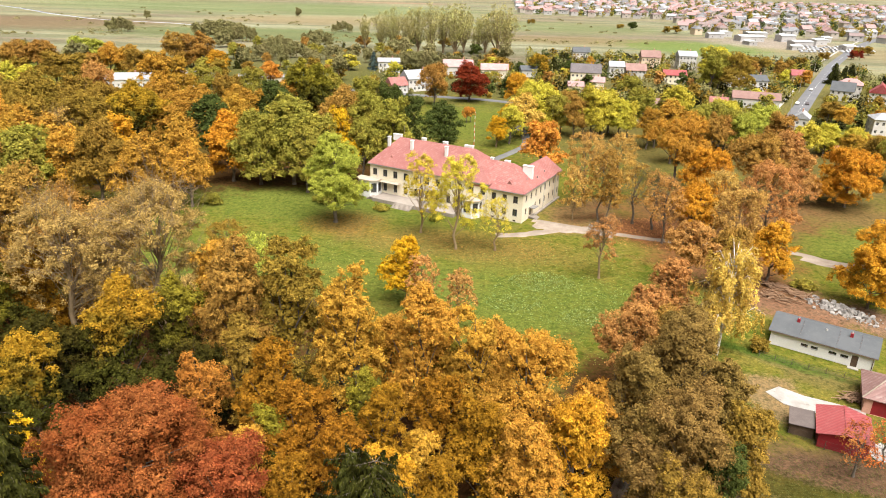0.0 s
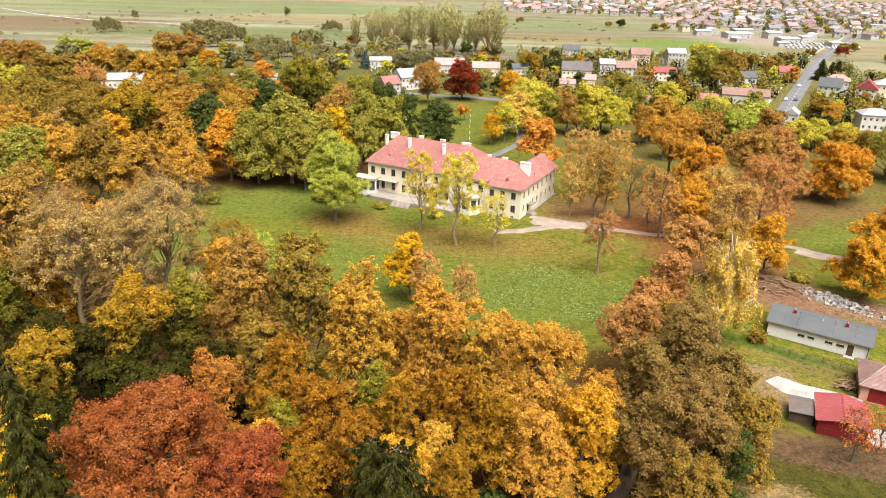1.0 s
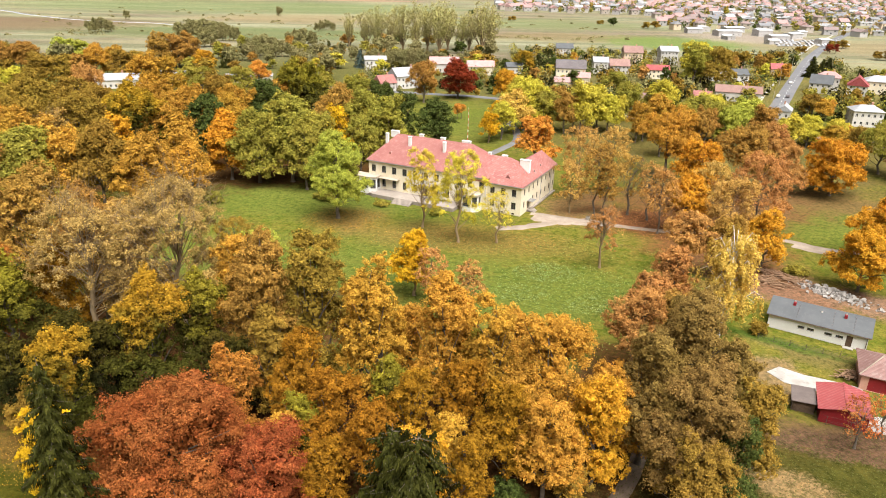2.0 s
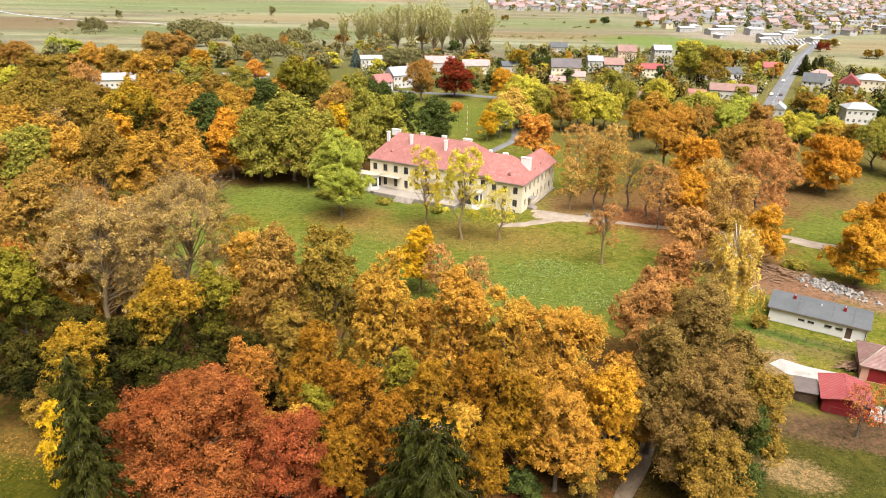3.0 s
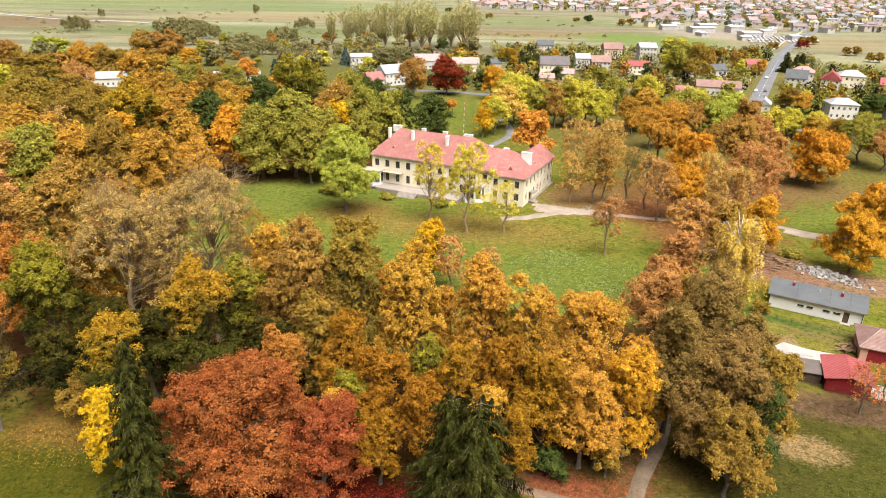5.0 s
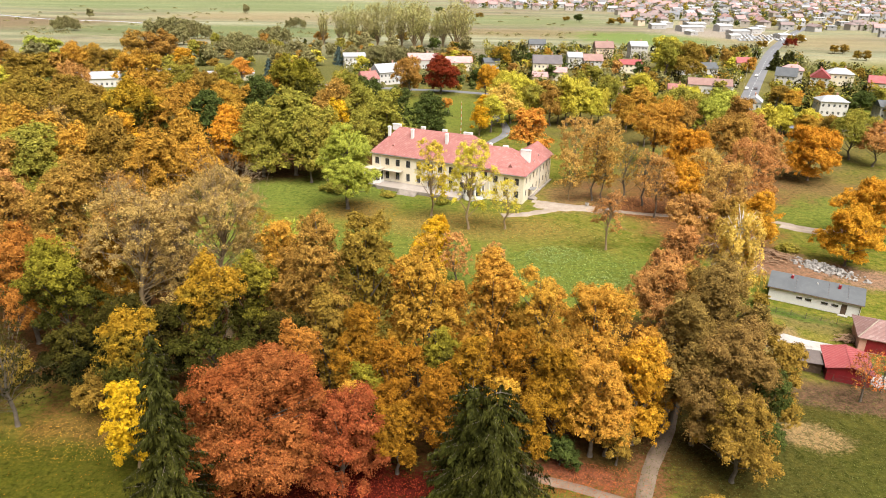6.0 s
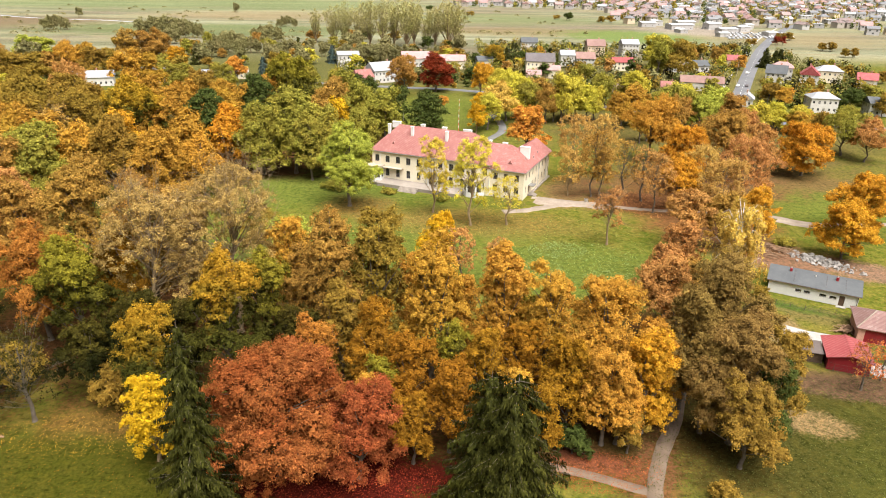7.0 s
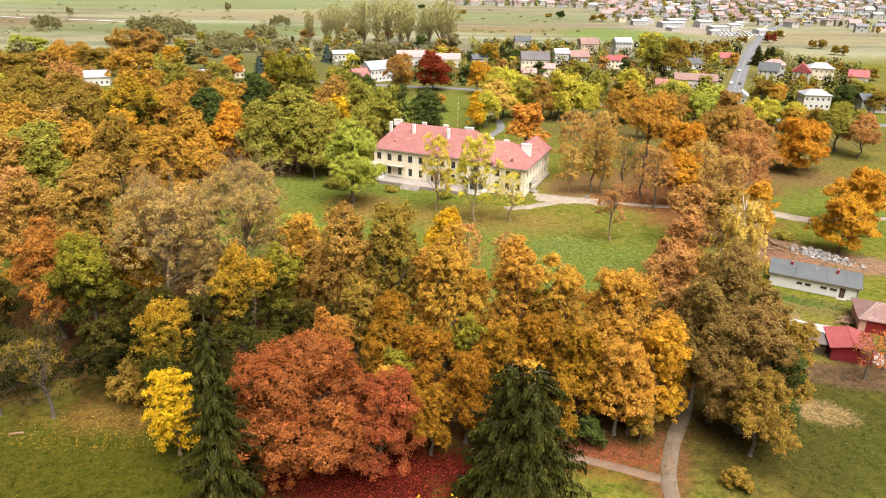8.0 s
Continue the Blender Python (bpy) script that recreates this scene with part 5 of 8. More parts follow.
for y, x in placed[290:]:
    w, d, h, rise, wall, roof, hip = rng.choice(TOWN_KINDS)
    m = pose(x, y, 0, 0, 0, rng.choice((8, 98, -20, 70)))
    spots = [m @ Vector((sx * w / 2, sy * d / 2, z)) for z in (0, h) for sx, sy in ((-1, -1), (1, -1), (1, 1), (-1, 1))]
    far_walls.append((np.array(spots), np.array([[0, 1, 5, 4], [1, 2, 6, 5], [2, 3, 7, 6], [3, 0, 4, 7]])))
    k = d / 2 if hip else 0.0
    spots = [m @ Vector(p) for p in ((-w / 2 - 0.5, -d / 2 - 0.5, h), (w / 2 + 0.5, -d / 2 - 0.5, h), (w / 2 + 0.5, d / 2 + 0.5, h), (-w / 2 - 0.5, d / 2 + 0.5, h), (-w / 2 - 0.5 + k, 0, h + rise), (w / 2 + 0.5 - k, 0, h + rise), (-w / 2 - 0.5 + k, 0.05, h + rise), (w / 2 + 0.5 - k, 0.05, h + rise))]
    far_roofs.setdefault(roof, []).append((np.array(spots), np.array([[0, 1, 5, 4], [2, 3, 6, 7], [1, 2, 7, 5], [3, 0, 4, 6]])))
far_town = tagged(new("far_town", mesh_of("far_town", *joined(far_walls), TOWN_WALL)), "distant pale town houses with red and grey roofs", "town", "", "stuff")
for roof, pieces in far_roofs.items():
    part("roof", mesh_of("roof", *joined(pieces), roof), None, far_town)
# garden trees between the houses
tones = ("dark", "green", "willow", "olive")
r2 = np.random.default_rng(12)
for tone in tones:
    at, out = [], []
    for y, x in rng.sample(placed, 330):
        c, size = np.array([x + rng.uniform(9, 15), y + rng.uniform(-12, 12), 0]), rng.uniform(2.2, 5.0)
        d = r2.normal(0, 1, (36, 3))
        d /= np.linalg.norm(d, axis=1)[:, None]
        at.append(c + d * np.array([size, size, size * 1.2]) * r2.uniform(0.6, 1.05, (36, 1)) + np.array([0, 0, size * 1.3]))
        out.append(d + np.array([0, 0, 0.3]))
    tagged(new("garden_trees", mesh_of("garden_trees", *leaf_cloud(np.concatenate(at), np.concatenate(out), 2.0, r2, 0.8), LEAF[tone])), "small garden trees between the town houses", "garden trees", "", "stuff")
# gardens of the village this side of the meadow
HOUSES = [o.matrix_basis.translation for o in scene.objects if o.name.startswith("house")]
r3 = np.random.default_rng(21)
for tone in ("dark", "green", "olive", "shade", "willow"):
    at, out = [], []
    for _ in range(230):
        x, y = rng.uniform(-40, 300), rng.uniform(300, 560)
        if min((p.xy - Vector((x, y))).length for p in HOUSES) < 9 or abs(x - 169.7 - (y - 333) * 0.61) < 10 or (x < 60 and y < 352) or x > 0.66 * y + 30 or (y > 470 and x < 60):
            continue
        size = rng.uniform(1.4, 3.6)
        d = r3.normal(0, 1, (90, 3))
        d /= np.linalg.norm(d, axis=1)[:, None]
        lobe = 1 + 0.3 * np.sin(d[:, :1] * 5 + x) * np.cos(d[:, 1:2] * 4 + y)
        p = d * np.array([size, size, size * rng.uniform(0.9, 1.6)]) * r3.uniform(0.7, 1.05, (90, 1)) * lobe
        p[:, 2] = np.maximum(p[:, 2] + size * 1.0, 0.2)
        at.append(np.array([x, y, 0]) + p)
        out.append(d + np.array([0, 0, 0.3]))
    tagged(new("garden_shrubs", mesh_of("garden_shrubs", *leaf_cloud(np.concatenate(at), np.concatenate(out), 0.95, r3, 0.8), LEAF[tone])), "garden shrubs and fruit trees between village houses", "shrubs", "", "stuff")
# yards and sheds at the town's edge
for x, y, w, d, h, turn in ((345, 700, 20, 12, 4.5, 10), (312, 742, 26, 14, 5, 8), (352, 748, 16, 12, 6, 10), (322, 662, 11, 8, 3.5, 12), (296, 700, 13, 8, 3.5, 98), (376, 672, 12, 9, 4, 20), (286, 768, 17, 9, 4.5, 6), (338, 790, 22, 13, 5, 8), (372, 722, 18, 11, 5, 30), (362, 770, 14, 10, 5, 100), (305, 790, 14, 10, 5, 95), (394, 752, 15, 10, 5, 40)):
    house("warehouse", x, y, turn, w, d, h, 1.4, TOWN_WALL, ROOF_WHITE, "low white warehouse with a pale sheet roof", 1, "warehouses", False, "warehouse", False, 6.0)
lot = []
for row in range(7):
    for col in range(17):
        if rng.random() < 0.25:
            continue
        m = pose(318 + col * 4.6 + row * 3.5 + rng.uniform(-0.6, 0.6), 640 + row * 8.5 + col * 0.9, 0, 0, 0, rng.choice((98, 278)) + rng.uniform(-5, 5))
        ring = [[(-2.1, 0.3), (2.1, 0.3), (2.1, 0.85), (1.1, 0.95), (0.5, 1.45), (-1.3, 1.45), (-1.9, 0.95), (-2.1, 0.85)], (-0.85, 0.85)]
        spots = np.array([m @ Vector((px, side, pz)) for side in ring[1] for px, pz in ring[0]])
        lot.append((spots, np.array([[k, (k + 1) % 8, 8 + (k + 1) % 8, 8 + k] for k in range(8)] + [[0, 1, 2, 7], [2, 3, 6, 7], [3, 4, 5, 6], [8, 9, 10, 15], [10, 11, 14, 15], [11, 12, 13, 14]])))
tagged(new("car_lot", mesh_of("car_lot", *joined(lot), plain("pale_car_paint", (0.62, 0.62, 0.62), (0.30, 0.31, 0.33), 0.05, 0.3, 0.35, 0.0, spec=0.5))), "rows of pale cars parked in a dealer's yard", "parked cars", "", "stuff")


def bungalow():
    top = empty("bungalow", pose(60.1, 109.6, 0, 0, 0, -34.0), "low whitewashed outbuilding with a grey felt roof", "outbuilding")
    w, d = 16.2, 8.2
    ops = [(5.0, 6.1, 1.25, 1.8), (6.6, 7.7, 1.25, 1.8), (9.4, 10.6, 1.25, 1.8), (11.2, 12.4, 1.25, 1.8), (12.9, 13.9, 0.05, 2.2)]
    part("wall", wall_panel(w, 0.0, 2.8, 0.3, ops), LIMEWASH, top)
    for o in ops[:4]:
        window(top, pose((o[0] + o[1]) / 2, 0.05, o[2]), o[1] - o[0] - 0.002, o[3] - o[2] - 0.002, DARK_WOOD, (1, 0))
    part("door", boxed(12.92, 13.88, 0.12, 0.18, 0.06, 2.18), DARK_WOOD, top, "dark wooden door")
    part("doorstep", boxed(12.6, 14.3, -0.9, -0.004, -0.05, 0.12), CONCRETE, top)
    for x in (0.0, w):
        pts = [(0, 0.3, 0), (0, d, 0), (0, d, 2.75), (0, 5.2, 3.9), (0, 0.3, 2.78)]
        t = 0.3 if x == 0 else -0.3
        part("gable", solid([(x + s, y, z) for s in (0, t) for _, y, z in pts], [(4, 3, 2, 1, 0), (5, 6, 7, 8, 9)] + [(i, (i + 1) % 5, 5 + (i + 1) % 5, 5 + i) for i in range(5)]), WHITE, top)
    part("back_wall", boxed(0.31, w - 0.31, d - 0.3, d, 0.0, 2.7), WHITE, top)
    e = 0.45
    prof = [(-e, 2.72), (5.2, 4.0), (d + e, 2.72), (d + e, 2.90), (5.2, 4.2), (-e, 2.90)]
    n = len(prof)
    part("roof", solid([(x, y, z) for x in (-e, w + e) for y, z in prof], [tuple(range(n))[::-1], tuple(range(n, 2 * n))] + [(i, (i + 1) % n, n + (i + 1) % n, n + i) for i in range(n)]), ROOF_GREY, top, "grey felt roof with tarred seams")
    for x in (4.4, 13.6, 10.2):
        for k in range(5):
            part("seam_patch", boxed(x + 0.06 * (k % 2), x + 0.14 + 0.06 * (k % 2), 0.6 + k * 0.9, 1.0 + k * 0.9, 3.10 + k * 0.215, 3.24 + k * 0.215), ROOF_DARK, top)
    for x, y in ((3.6, 3.9), (12.1, 3.6)):
        chimney(top, x, y, 3.4, 4.5, 0.5, 0.5, RED_WALL, False)
        part("pipe", mesh_of("pipe", *tube([(x, y, 4.5), (x, y, 4.8)], [0.1, 0.1], 8), WHITE), None, top)
    part("pipe", mesh_of("pipe", *tube([(8.2, 3.6, 3.6), (8.2, 3.6, 4.1)], [0.16, 0.16], 8), WHITE), None, top)
    part("gutter", mesh_of("gutter", *tube([(-0.4, -0.5, 2.76), (w + 0.4, -0.5, 2.76)], [0.07, 0.07], 6), DARK_WOOD), None, top)
    part("drainpipe", mesh_of("drainpipe", *tube([(w - 0.15, -0.1, 0.05), (w - 0.15, -0.1, 2.7)], [0.06, 0.06], 6), DARK_WOOD), None, top)
    return top


bungalow()


RUSTY = plain("rusty_iron", (0.085, 0.065, 0.05), (0.12, 0.085, 0.06), 1.0, 8.0, 0.9, 0.3)
WORN_TILE = roofing("worn_brown_red_tiles", (0.20, 0.105, 0.09), (0.25, 0.145, 0.125), (0.33, 0.25, 0.22))
FELT = plain("brown_roof_felt", (0.12, 0.095, 0.085), (0.15, 0.12, 0.105), 0.6, 6.0, 0.9, 0.2)


def red_shed():
    """The red shed with its brown lean-to, from its front left corner; local y runs to the back."""
    top = empty("red_shed", pose(54.0, 80.4, 0, 0, 0, -26.0), "red board shed with a bright red sheet roof", "shed")
    w, d = 6.6, 7.2
    part("wall", boxed(0.15, w - 0.15, 0.15, d - 0.15, -0.05, 2.4), RED_WALL, top)
    part("gable", solid([(0.15, y, 2.402) for y in (0.16, d - 0.16)] + [(w - 0.15, y, 2.402) for y in (0.16, d - 0.16)] + [(3.4, y, 3.15) for y in (0.16, d - 0.16)], [(0, 2, 4), (1, 5, 3), (0, 4, 5, 1), (2, 3, 5, 4), (0, 1, 3, 2)]), RED_WALL, top)
    prof = [(-0.3, 2.36), (3.4, 3.22), (w + 0.35, 2.36), (w + 0.35, 2.44), (3.4, 3.32), (-0.3, 2.44)]
    n = len(prof)
    part("roof", solid([(x, y, z) for y in (-0.4, d + 0.3) for x, z in prof], [tuple(range(n)), tuple(range(n, 2 * n))[::-1]] + [(i, (i + 1) % n, n + (i + 1) % n, n + i) for i in range(n)]), ROOF_SCARLET, top)
    part("ridge_cap", boxed(3.25, 3.55, -0.42, d + 0.32, 3.31, 3.36), ROOF_SCARLET, top)
    part("lean_to", boxed(-3.4, -0.35, 1.6, 5.6, -0.05, 1.75), DARK_WOOD, top, "dark board lean-to")
    part("lean_to_roof", solid([(x, y, z + s) for s in (0, 0.1) for x, y, z in ((-3.7, 1.2, 1.78), (-0.31, 1.2, 1.95), (-0.31, 6.0, 1.95), (-3.7, 6.0, 1.78))], [(3, 2, 1, 0), (4, 5, 6, 7), (0, 1, 5, 4), (1, 2, 6, 5), (2, 3, 7, 6), (3, 0, 4, 7)]), FELT, top, "brown felt lean-to roof")
    return top


red_shed()


def garage():
    top = empty("garage", pose(65.4, 89.0, 0, 0, 0, -28.0), "pink brick garage with red doors and a brown hipped roof", "garage")
    w, d, h = 9.0, 8.4, 2.7
    part("wall", wall_panel(w, 0.0, h, 0.3, [(1.1, 4.6, 0.02, 2.4), (5.0, 8.4, 0.02, 2.4)]), PINK_WALL, top)
    for x0, x1 in ((1.12, 4.58), (5.02, 8.38)):
        part("door", boxed(x0, x1, 0.1, 0.16, 0.03, 2.38), RED_WALL, top, "wide red garage door")
    for x in (0.0, w - 0.3):
        part("side_wall", boxed(x, x + 0.3, 0.302, d - 0.302, 0.0, h), PINK_WALL, top)
    part("back_wall", boxed(0, w, d - 0.3, d, 0.0, h), PINK_WALL, top)
    e, k = 0.5, 3.4
    x0, x1, y0, y1 = -e, w + e, -e, d + e
    part("roof", solid([(x0, y0, h), (x1, y0, h), (x1, y1, h), (x0, y1, h), (x0, y0, h + 0.12), (x1, y0, h + 0.12), (x1, y1, h + 0.12), (x0, y1, h + 0.12), (x0 + k, d / 2, h + 2.0), (x1 - k, d / 2, h + 2.0)],
         [(3, 2, 1, 0), (0, 1, 5, 4), (1, 2, 6, 5), (2, 3, 7, 6), (3, 0, 4, 7), (4, 5, 9, 8), (5, 6, 9), (6, 7, 8, 9), (7, 4, 8)]), WORN_TILE, top)
    part("hip_cap", mesh_of("hip_cap", *tube([(x0, y0, h + 0.14), (x0 + k, d / 2, h + 2.03)], [0.13, 0.13], 6), GRAVEL), None, top)
    return top


garage()

# near belt of the park
tree("oak", -32.5, 60.5, 19.5, 9.6, "red")
tree("oak", -22.5, 59.5, 15, 5.8, "red")
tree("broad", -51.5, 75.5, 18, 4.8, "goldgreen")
tree("spruce", -40.3, 53.0, 27.5, 5.6, "needle")
tree("spruce", -7.4, 53.0, 20, 6.0, "needle")
tree("spruce", -4.9, 50.8, 20.8, 7.4, "needle")
tree("bush", -48.6, 65.0, 13.5, 3.6, "yellow")
tree("broad", -28.6, 72.0, 17.5, 4, "ember")
tree("broad", -20.3, 74.0, 18.5, 4.2, "gold")
tree("broad", -15.6, 69.5, 15.5, 4.6, "gold")
tree("broad", -10.5, 64.0, 15, 4, "gold")
tree("broad", -21.5, 65.5, 12, 3.2, "amber")
tree("broad", -4.5, 60.0, 14, 3.8, "orange")
tree("broad", 1.0, 61.0, 12, 2.9, "gold")
tree("broad", 1.2, 73.0, 15, 4, "gold")
tree("broad", -1.5, 67.0, 11, 3.1, "amber")
tree("broad", -15.5, 62.0, 11, 3.3, "gold")
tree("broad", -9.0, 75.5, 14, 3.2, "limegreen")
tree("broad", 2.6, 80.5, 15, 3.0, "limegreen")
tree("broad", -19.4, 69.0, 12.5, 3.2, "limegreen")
tree("column", -25.0, 78.0, 19, 3.6, "olive")
tree("column", -11.5, 80.0, 26, 4.6, "amber")
tree("column", -1.8, 78.5, 25, 4.6, "amber")
tree("broad", -6.5, 86.0, 16.5, 4.0, "amber")
tree("broad", 1.5, 85.0, 17, 3.9, "amber")
tree("broad", 8.5, 83.0, 17, 3.7, "amber")
tree("broad", -6.0, 68.0, 17, 3.7, "gold")
tree("broad", 5.2, 77.0, 22, 4.6, "amber")
tree("broad", 12.0, 70.5, 23, 5.7, "amber")
tree("broad", 10.5, 64.0, 15.5, 4.6, "amber")
tree("broad", 6.0, 66.0, 16, 3.9, "gold")
tree("column", 17.0, 66.2, 17.2, 4.2, "orange")
tree("broad", 20.4, 71.3, 15.5, 4.6, "amber")
tree("broad", 25.4, 65.6, 17, 4.8, "umber")
tree("broad", 12.5, 64.0, 12, 3.3, "amber")
tree("broad", 13.5, 62.0, 7, 2.2, "olive")
tree("broad", 32.0, 77.5, 23, 6.5, "umber")
tree("broad", 24.5, 71.0, 21, 4.6, "umber")
tree("broad", 28.5, 63.0, 20, 6.2, "umber")
tree("broad", 27.5, 58.0, 14, 5, "olive")
tree("broad", 31.6, 61.0, 15.0, 3.6, "dark")
tree("broad", 36.5, 67.0, 16, 4.2, "olive")
tree("broad", 37.0, 75.0, 17, 4.5, "umber")
tree("broad", 29.5, 91.0, 17, 5.4, "rust")
tree("thin", 36.0, 86.0, 18, 5.0, "umber")
tree("broad", 37.0, 97.0, 13.5, 4.2, "brown")
tree("birch", 49.0, 105.0, 21, 6.6, "straw")
tree("broad", 42.6, 113.0, 15, 4.6, "rust")
tree("broad", 36.0, 107.0, 12, 3.6, "rust")
tree("column", -26.8, 84.0, 28, 5.2, "brown")
tree("column", -19.6, 84.0, 28.5, 5.2, "olive")
tree("broad", -31.0, 90.0, 20, 5, "brown")
tree("broad", -14.0, 88.0, 19, 4.1, "amber")
tree("broad", -6.2, 121.5, 14.0, 4.9, "yellow")
tree("thin", -2.6, 117.0, 12.5, 3.2, "rust")
tree("thin", 4.0, 112.0, 12, 3.0, "rust")
tree("bare", -44.0, 99.0, 31.0, 9.6, "twig")
tree("bare", -56.0, 95.0, 28.5, 8.0, "twig")
tree("broad", -53.0, 104.0, 26.5, 6.5, "tan")
tree("broad", -34.0, 99.0, 22, 5, "amber")
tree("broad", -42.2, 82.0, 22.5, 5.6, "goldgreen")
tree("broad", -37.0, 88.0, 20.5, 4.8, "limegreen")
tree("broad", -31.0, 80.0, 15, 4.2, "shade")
tree("broad", -72.0, 111.0, 29, 7.5, "brown")
tree("broad", -60.0, 106.0, 27.5, 6.5, "brown")
tree("broad", -62.0, 97.0, 21, 5, "gold")
tree("broad", -75.5, 98.0, 21, 6.8, "ember")
tree("column", -66.5, 90.0, 22.5, 6.2, "limegreen")
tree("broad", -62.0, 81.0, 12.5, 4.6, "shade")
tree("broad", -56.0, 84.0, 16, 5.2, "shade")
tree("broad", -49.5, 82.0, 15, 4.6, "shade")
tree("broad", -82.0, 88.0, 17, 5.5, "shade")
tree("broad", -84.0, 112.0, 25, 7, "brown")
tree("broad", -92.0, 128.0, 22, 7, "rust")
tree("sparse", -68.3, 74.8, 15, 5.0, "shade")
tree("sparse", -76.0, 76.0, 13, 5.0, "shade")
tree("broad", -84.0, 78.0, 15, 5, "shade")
tree("broad", -19.0, 29.0, 23, 4.4, "yellow")
tree("broad", -95.0, 100.0, 20, 7, "gold")
tree("broad", -88.0, 98.0, 19, 6, "amber")

# trees on the lawn before the manor
tree("broad", -26.6, 166.5, 23, 8.8, "lime", "on the lawn before the manor", "lawn trees")
tree("light", -4.6, 160.5, 20.5, 4.7, "citron", "on the lawn before the manor", "lawn trees")
tree("light", 4.0, 150.5, 23, 6.3, "citron", "on the lawn before the manor", "lawn trees")
tree("sparse", 13.2, 150.3, 13, 4.2, "citron", "on the lawn before the manor", "lawn trees")
tree("bare", 34.7, 136.0, 14.5, 3.4, "rust", "on the lawn before the manor", "lawn trees")
tree("thin", -38.0, 128.0, 11, 5.0, "lime", "on the lawn before the manor", "lawn trees")
tree("thin", -46.0, 140.0, 9, 5.0, "olive", "on the lawn before the manor", "lawn trees")

# grove beside the manor
tree("thin", 40.1, 186.7, 21, 6.9, "tan", "in the grove beside the manor", "grove trees")
tree("thin", 51.0, 192.9, 20, 6.1, "tan", "in the grove beside the manor", "grove trees")
tree("sparse", 50.7, 171.8, 17, 4.6, "brown", "in the grove beside the manor", "grove trees")
tree("sparse", 54.8, 167.7, 16, 4.5, "rust", "in the grove beside the manor", "grove trees")
tree("high", 72.9, 208.8, 22, 8.7, "amber", "in the grove beside the manor", "grove trees")
tree("broad", 71.8, 177.4, 20, 7.6, "orange", "in the grove beside the manor", "grove trees")
tree("high", 61.8, 159.0, 15, 5.6, "orange", "in the grove beside the manor", "grove trees")
tree("high", 88.4, 187.8, 22, 8.9, "brown", "in the grove beside the manor", "grove trees")
tree("thin", 81.6, 162.6, 20, 8.2, "rust", "in the grove beside the manor", "grove trees")
tree("thin", 54.6, 158.0, 17, 4.9, "rust", "in the grove beside the manor", "grove trees")
tree("thin", 67.3, 147.0, 18, 6.7, "tan", "in the grove beside the manor", "grove trees")
tree("high", 51.9, 132.2, 15, 5.2, "rust", "in the grove beside the manor", "grove trees")
tree("broad", 70.8, 135.9, 14, 4.8, "orange", "in the grove beside the manor", "grove trees")
tree("broad", 60.8, 131.2, 15, 5.1, "brown", "in the grove beside the manor", "grove trees")
tree("thin", 41.7, 172.1, 20, 5.2, "brown", "in the grove beside the manor", "grove trees")
tree("thin", 35.2, 173.0, 14, 3.9, "tan", "in the grove beside the manor", "grove trees")
tree("broad", 101.5, 192.4, 17, 6.3, "rust", "in the grove beside the manor", "grove trees")
tree("thin", 44.0, 170.5, 15, 3.6, "brown", "in the grove beside the manor", "grove trees")
tree("thin", 68.7, 161.5, 18, 6.0, "tan", "in the grove beside the manor", "grove trees")
tree("oak", 117.1, 191.2, 17.5, 9.5, "orange", "in the grove beside the manor", "grove trees")
tree("oak", 99.9, 138.2, 17, 7.7, "orange", "in the grove beside the manor", "grove trees")
tree("oak", 86.4, 124.8, 14, 6.1, "orange", "in the grove beside the manor", "grove trees")
tree("high", 147.3, 215.9, 17, 8.2, "green", "in the grove beside the manor", "grove trees")
tree("high", 149.8, 206.7, 15, 6.1, "rust", "in the grove beside the manor", "grove trees")

# trees behind the manor and round its back lawn
repeat_tree("broad", 32.3, 215.7, 18, 7.0, "bright")
repeat_tree("column", 0.1, 237.7, 19, 6.8, "dark")
repeat_tree("oak", 12.3, 344.6, 20, 8.6, "crimson")
repeat_tree("broad", 25.3, 257.6, 15, 5.2, "lemon")
repeat_tree("broad", 35.9, 274.1, 21.0, 6.4, "lemon")
repeat_tree("broad", 41.5, 278.5, 19.3, 6.4, "lemon")
repeat_tree("broad", 31.4, 266.6, 18, 6.8, "straw")
repeat_tree("broad", 33.1, 332.0, 17.0, 4.5, "orange")
repeat_tree("broad", 36.9, 335.2, 15.6, 4.5, "orange")
repeat_tree("broad", 58.6, 270.1, 21.0, 5.9, "lemon")
repeat_tree("broad", 63.8, 274.1, 19.3, 5.9, "lemon")
repeat_tree("broad", 81.7, 294.0, 18.0, 4.7, "green")
repeat_tree("broad", 85.7, 297.2, 16.6, 4.7, "green")
repeat_tree("broad", 87.7, 265.6, 17, 7.0, "honey")
repeat_tree("broad", 99.3, 261.2, 18.0, 7.6, "green")
repeat_tree("broad", 105.9, 266.4, 16.6, 7.6, "green")
repeat_tree("broad", 124.4, 272.6, 15.0, 6.4, "lime")
repeat_tree("broad", 130.0, 277.0, 13.8, 6.4, "lime")
repeat_tree("broad", 105.3, 254.5, 17.0, 4.8, "green")
repeat_tree("broad", 109.5, 257.9, 15.6, 4.8, "green")
repeat_tree("broad", 132.8, 249.7, 13, 5.7, "lemon")
repeat_tree("broad", 141.1, 251.3, 10.0, 3.6, "lemon")
repeat_tree("broad", 144.3, 253.9, 9.2, 3.6, "lemon")
repeat_tree("broad", 148.5, 246.4, 10.0, 4.7, "honey")
repeat_tree("broad", 152.7, 249.6, 9.2, 4.7, "honey")
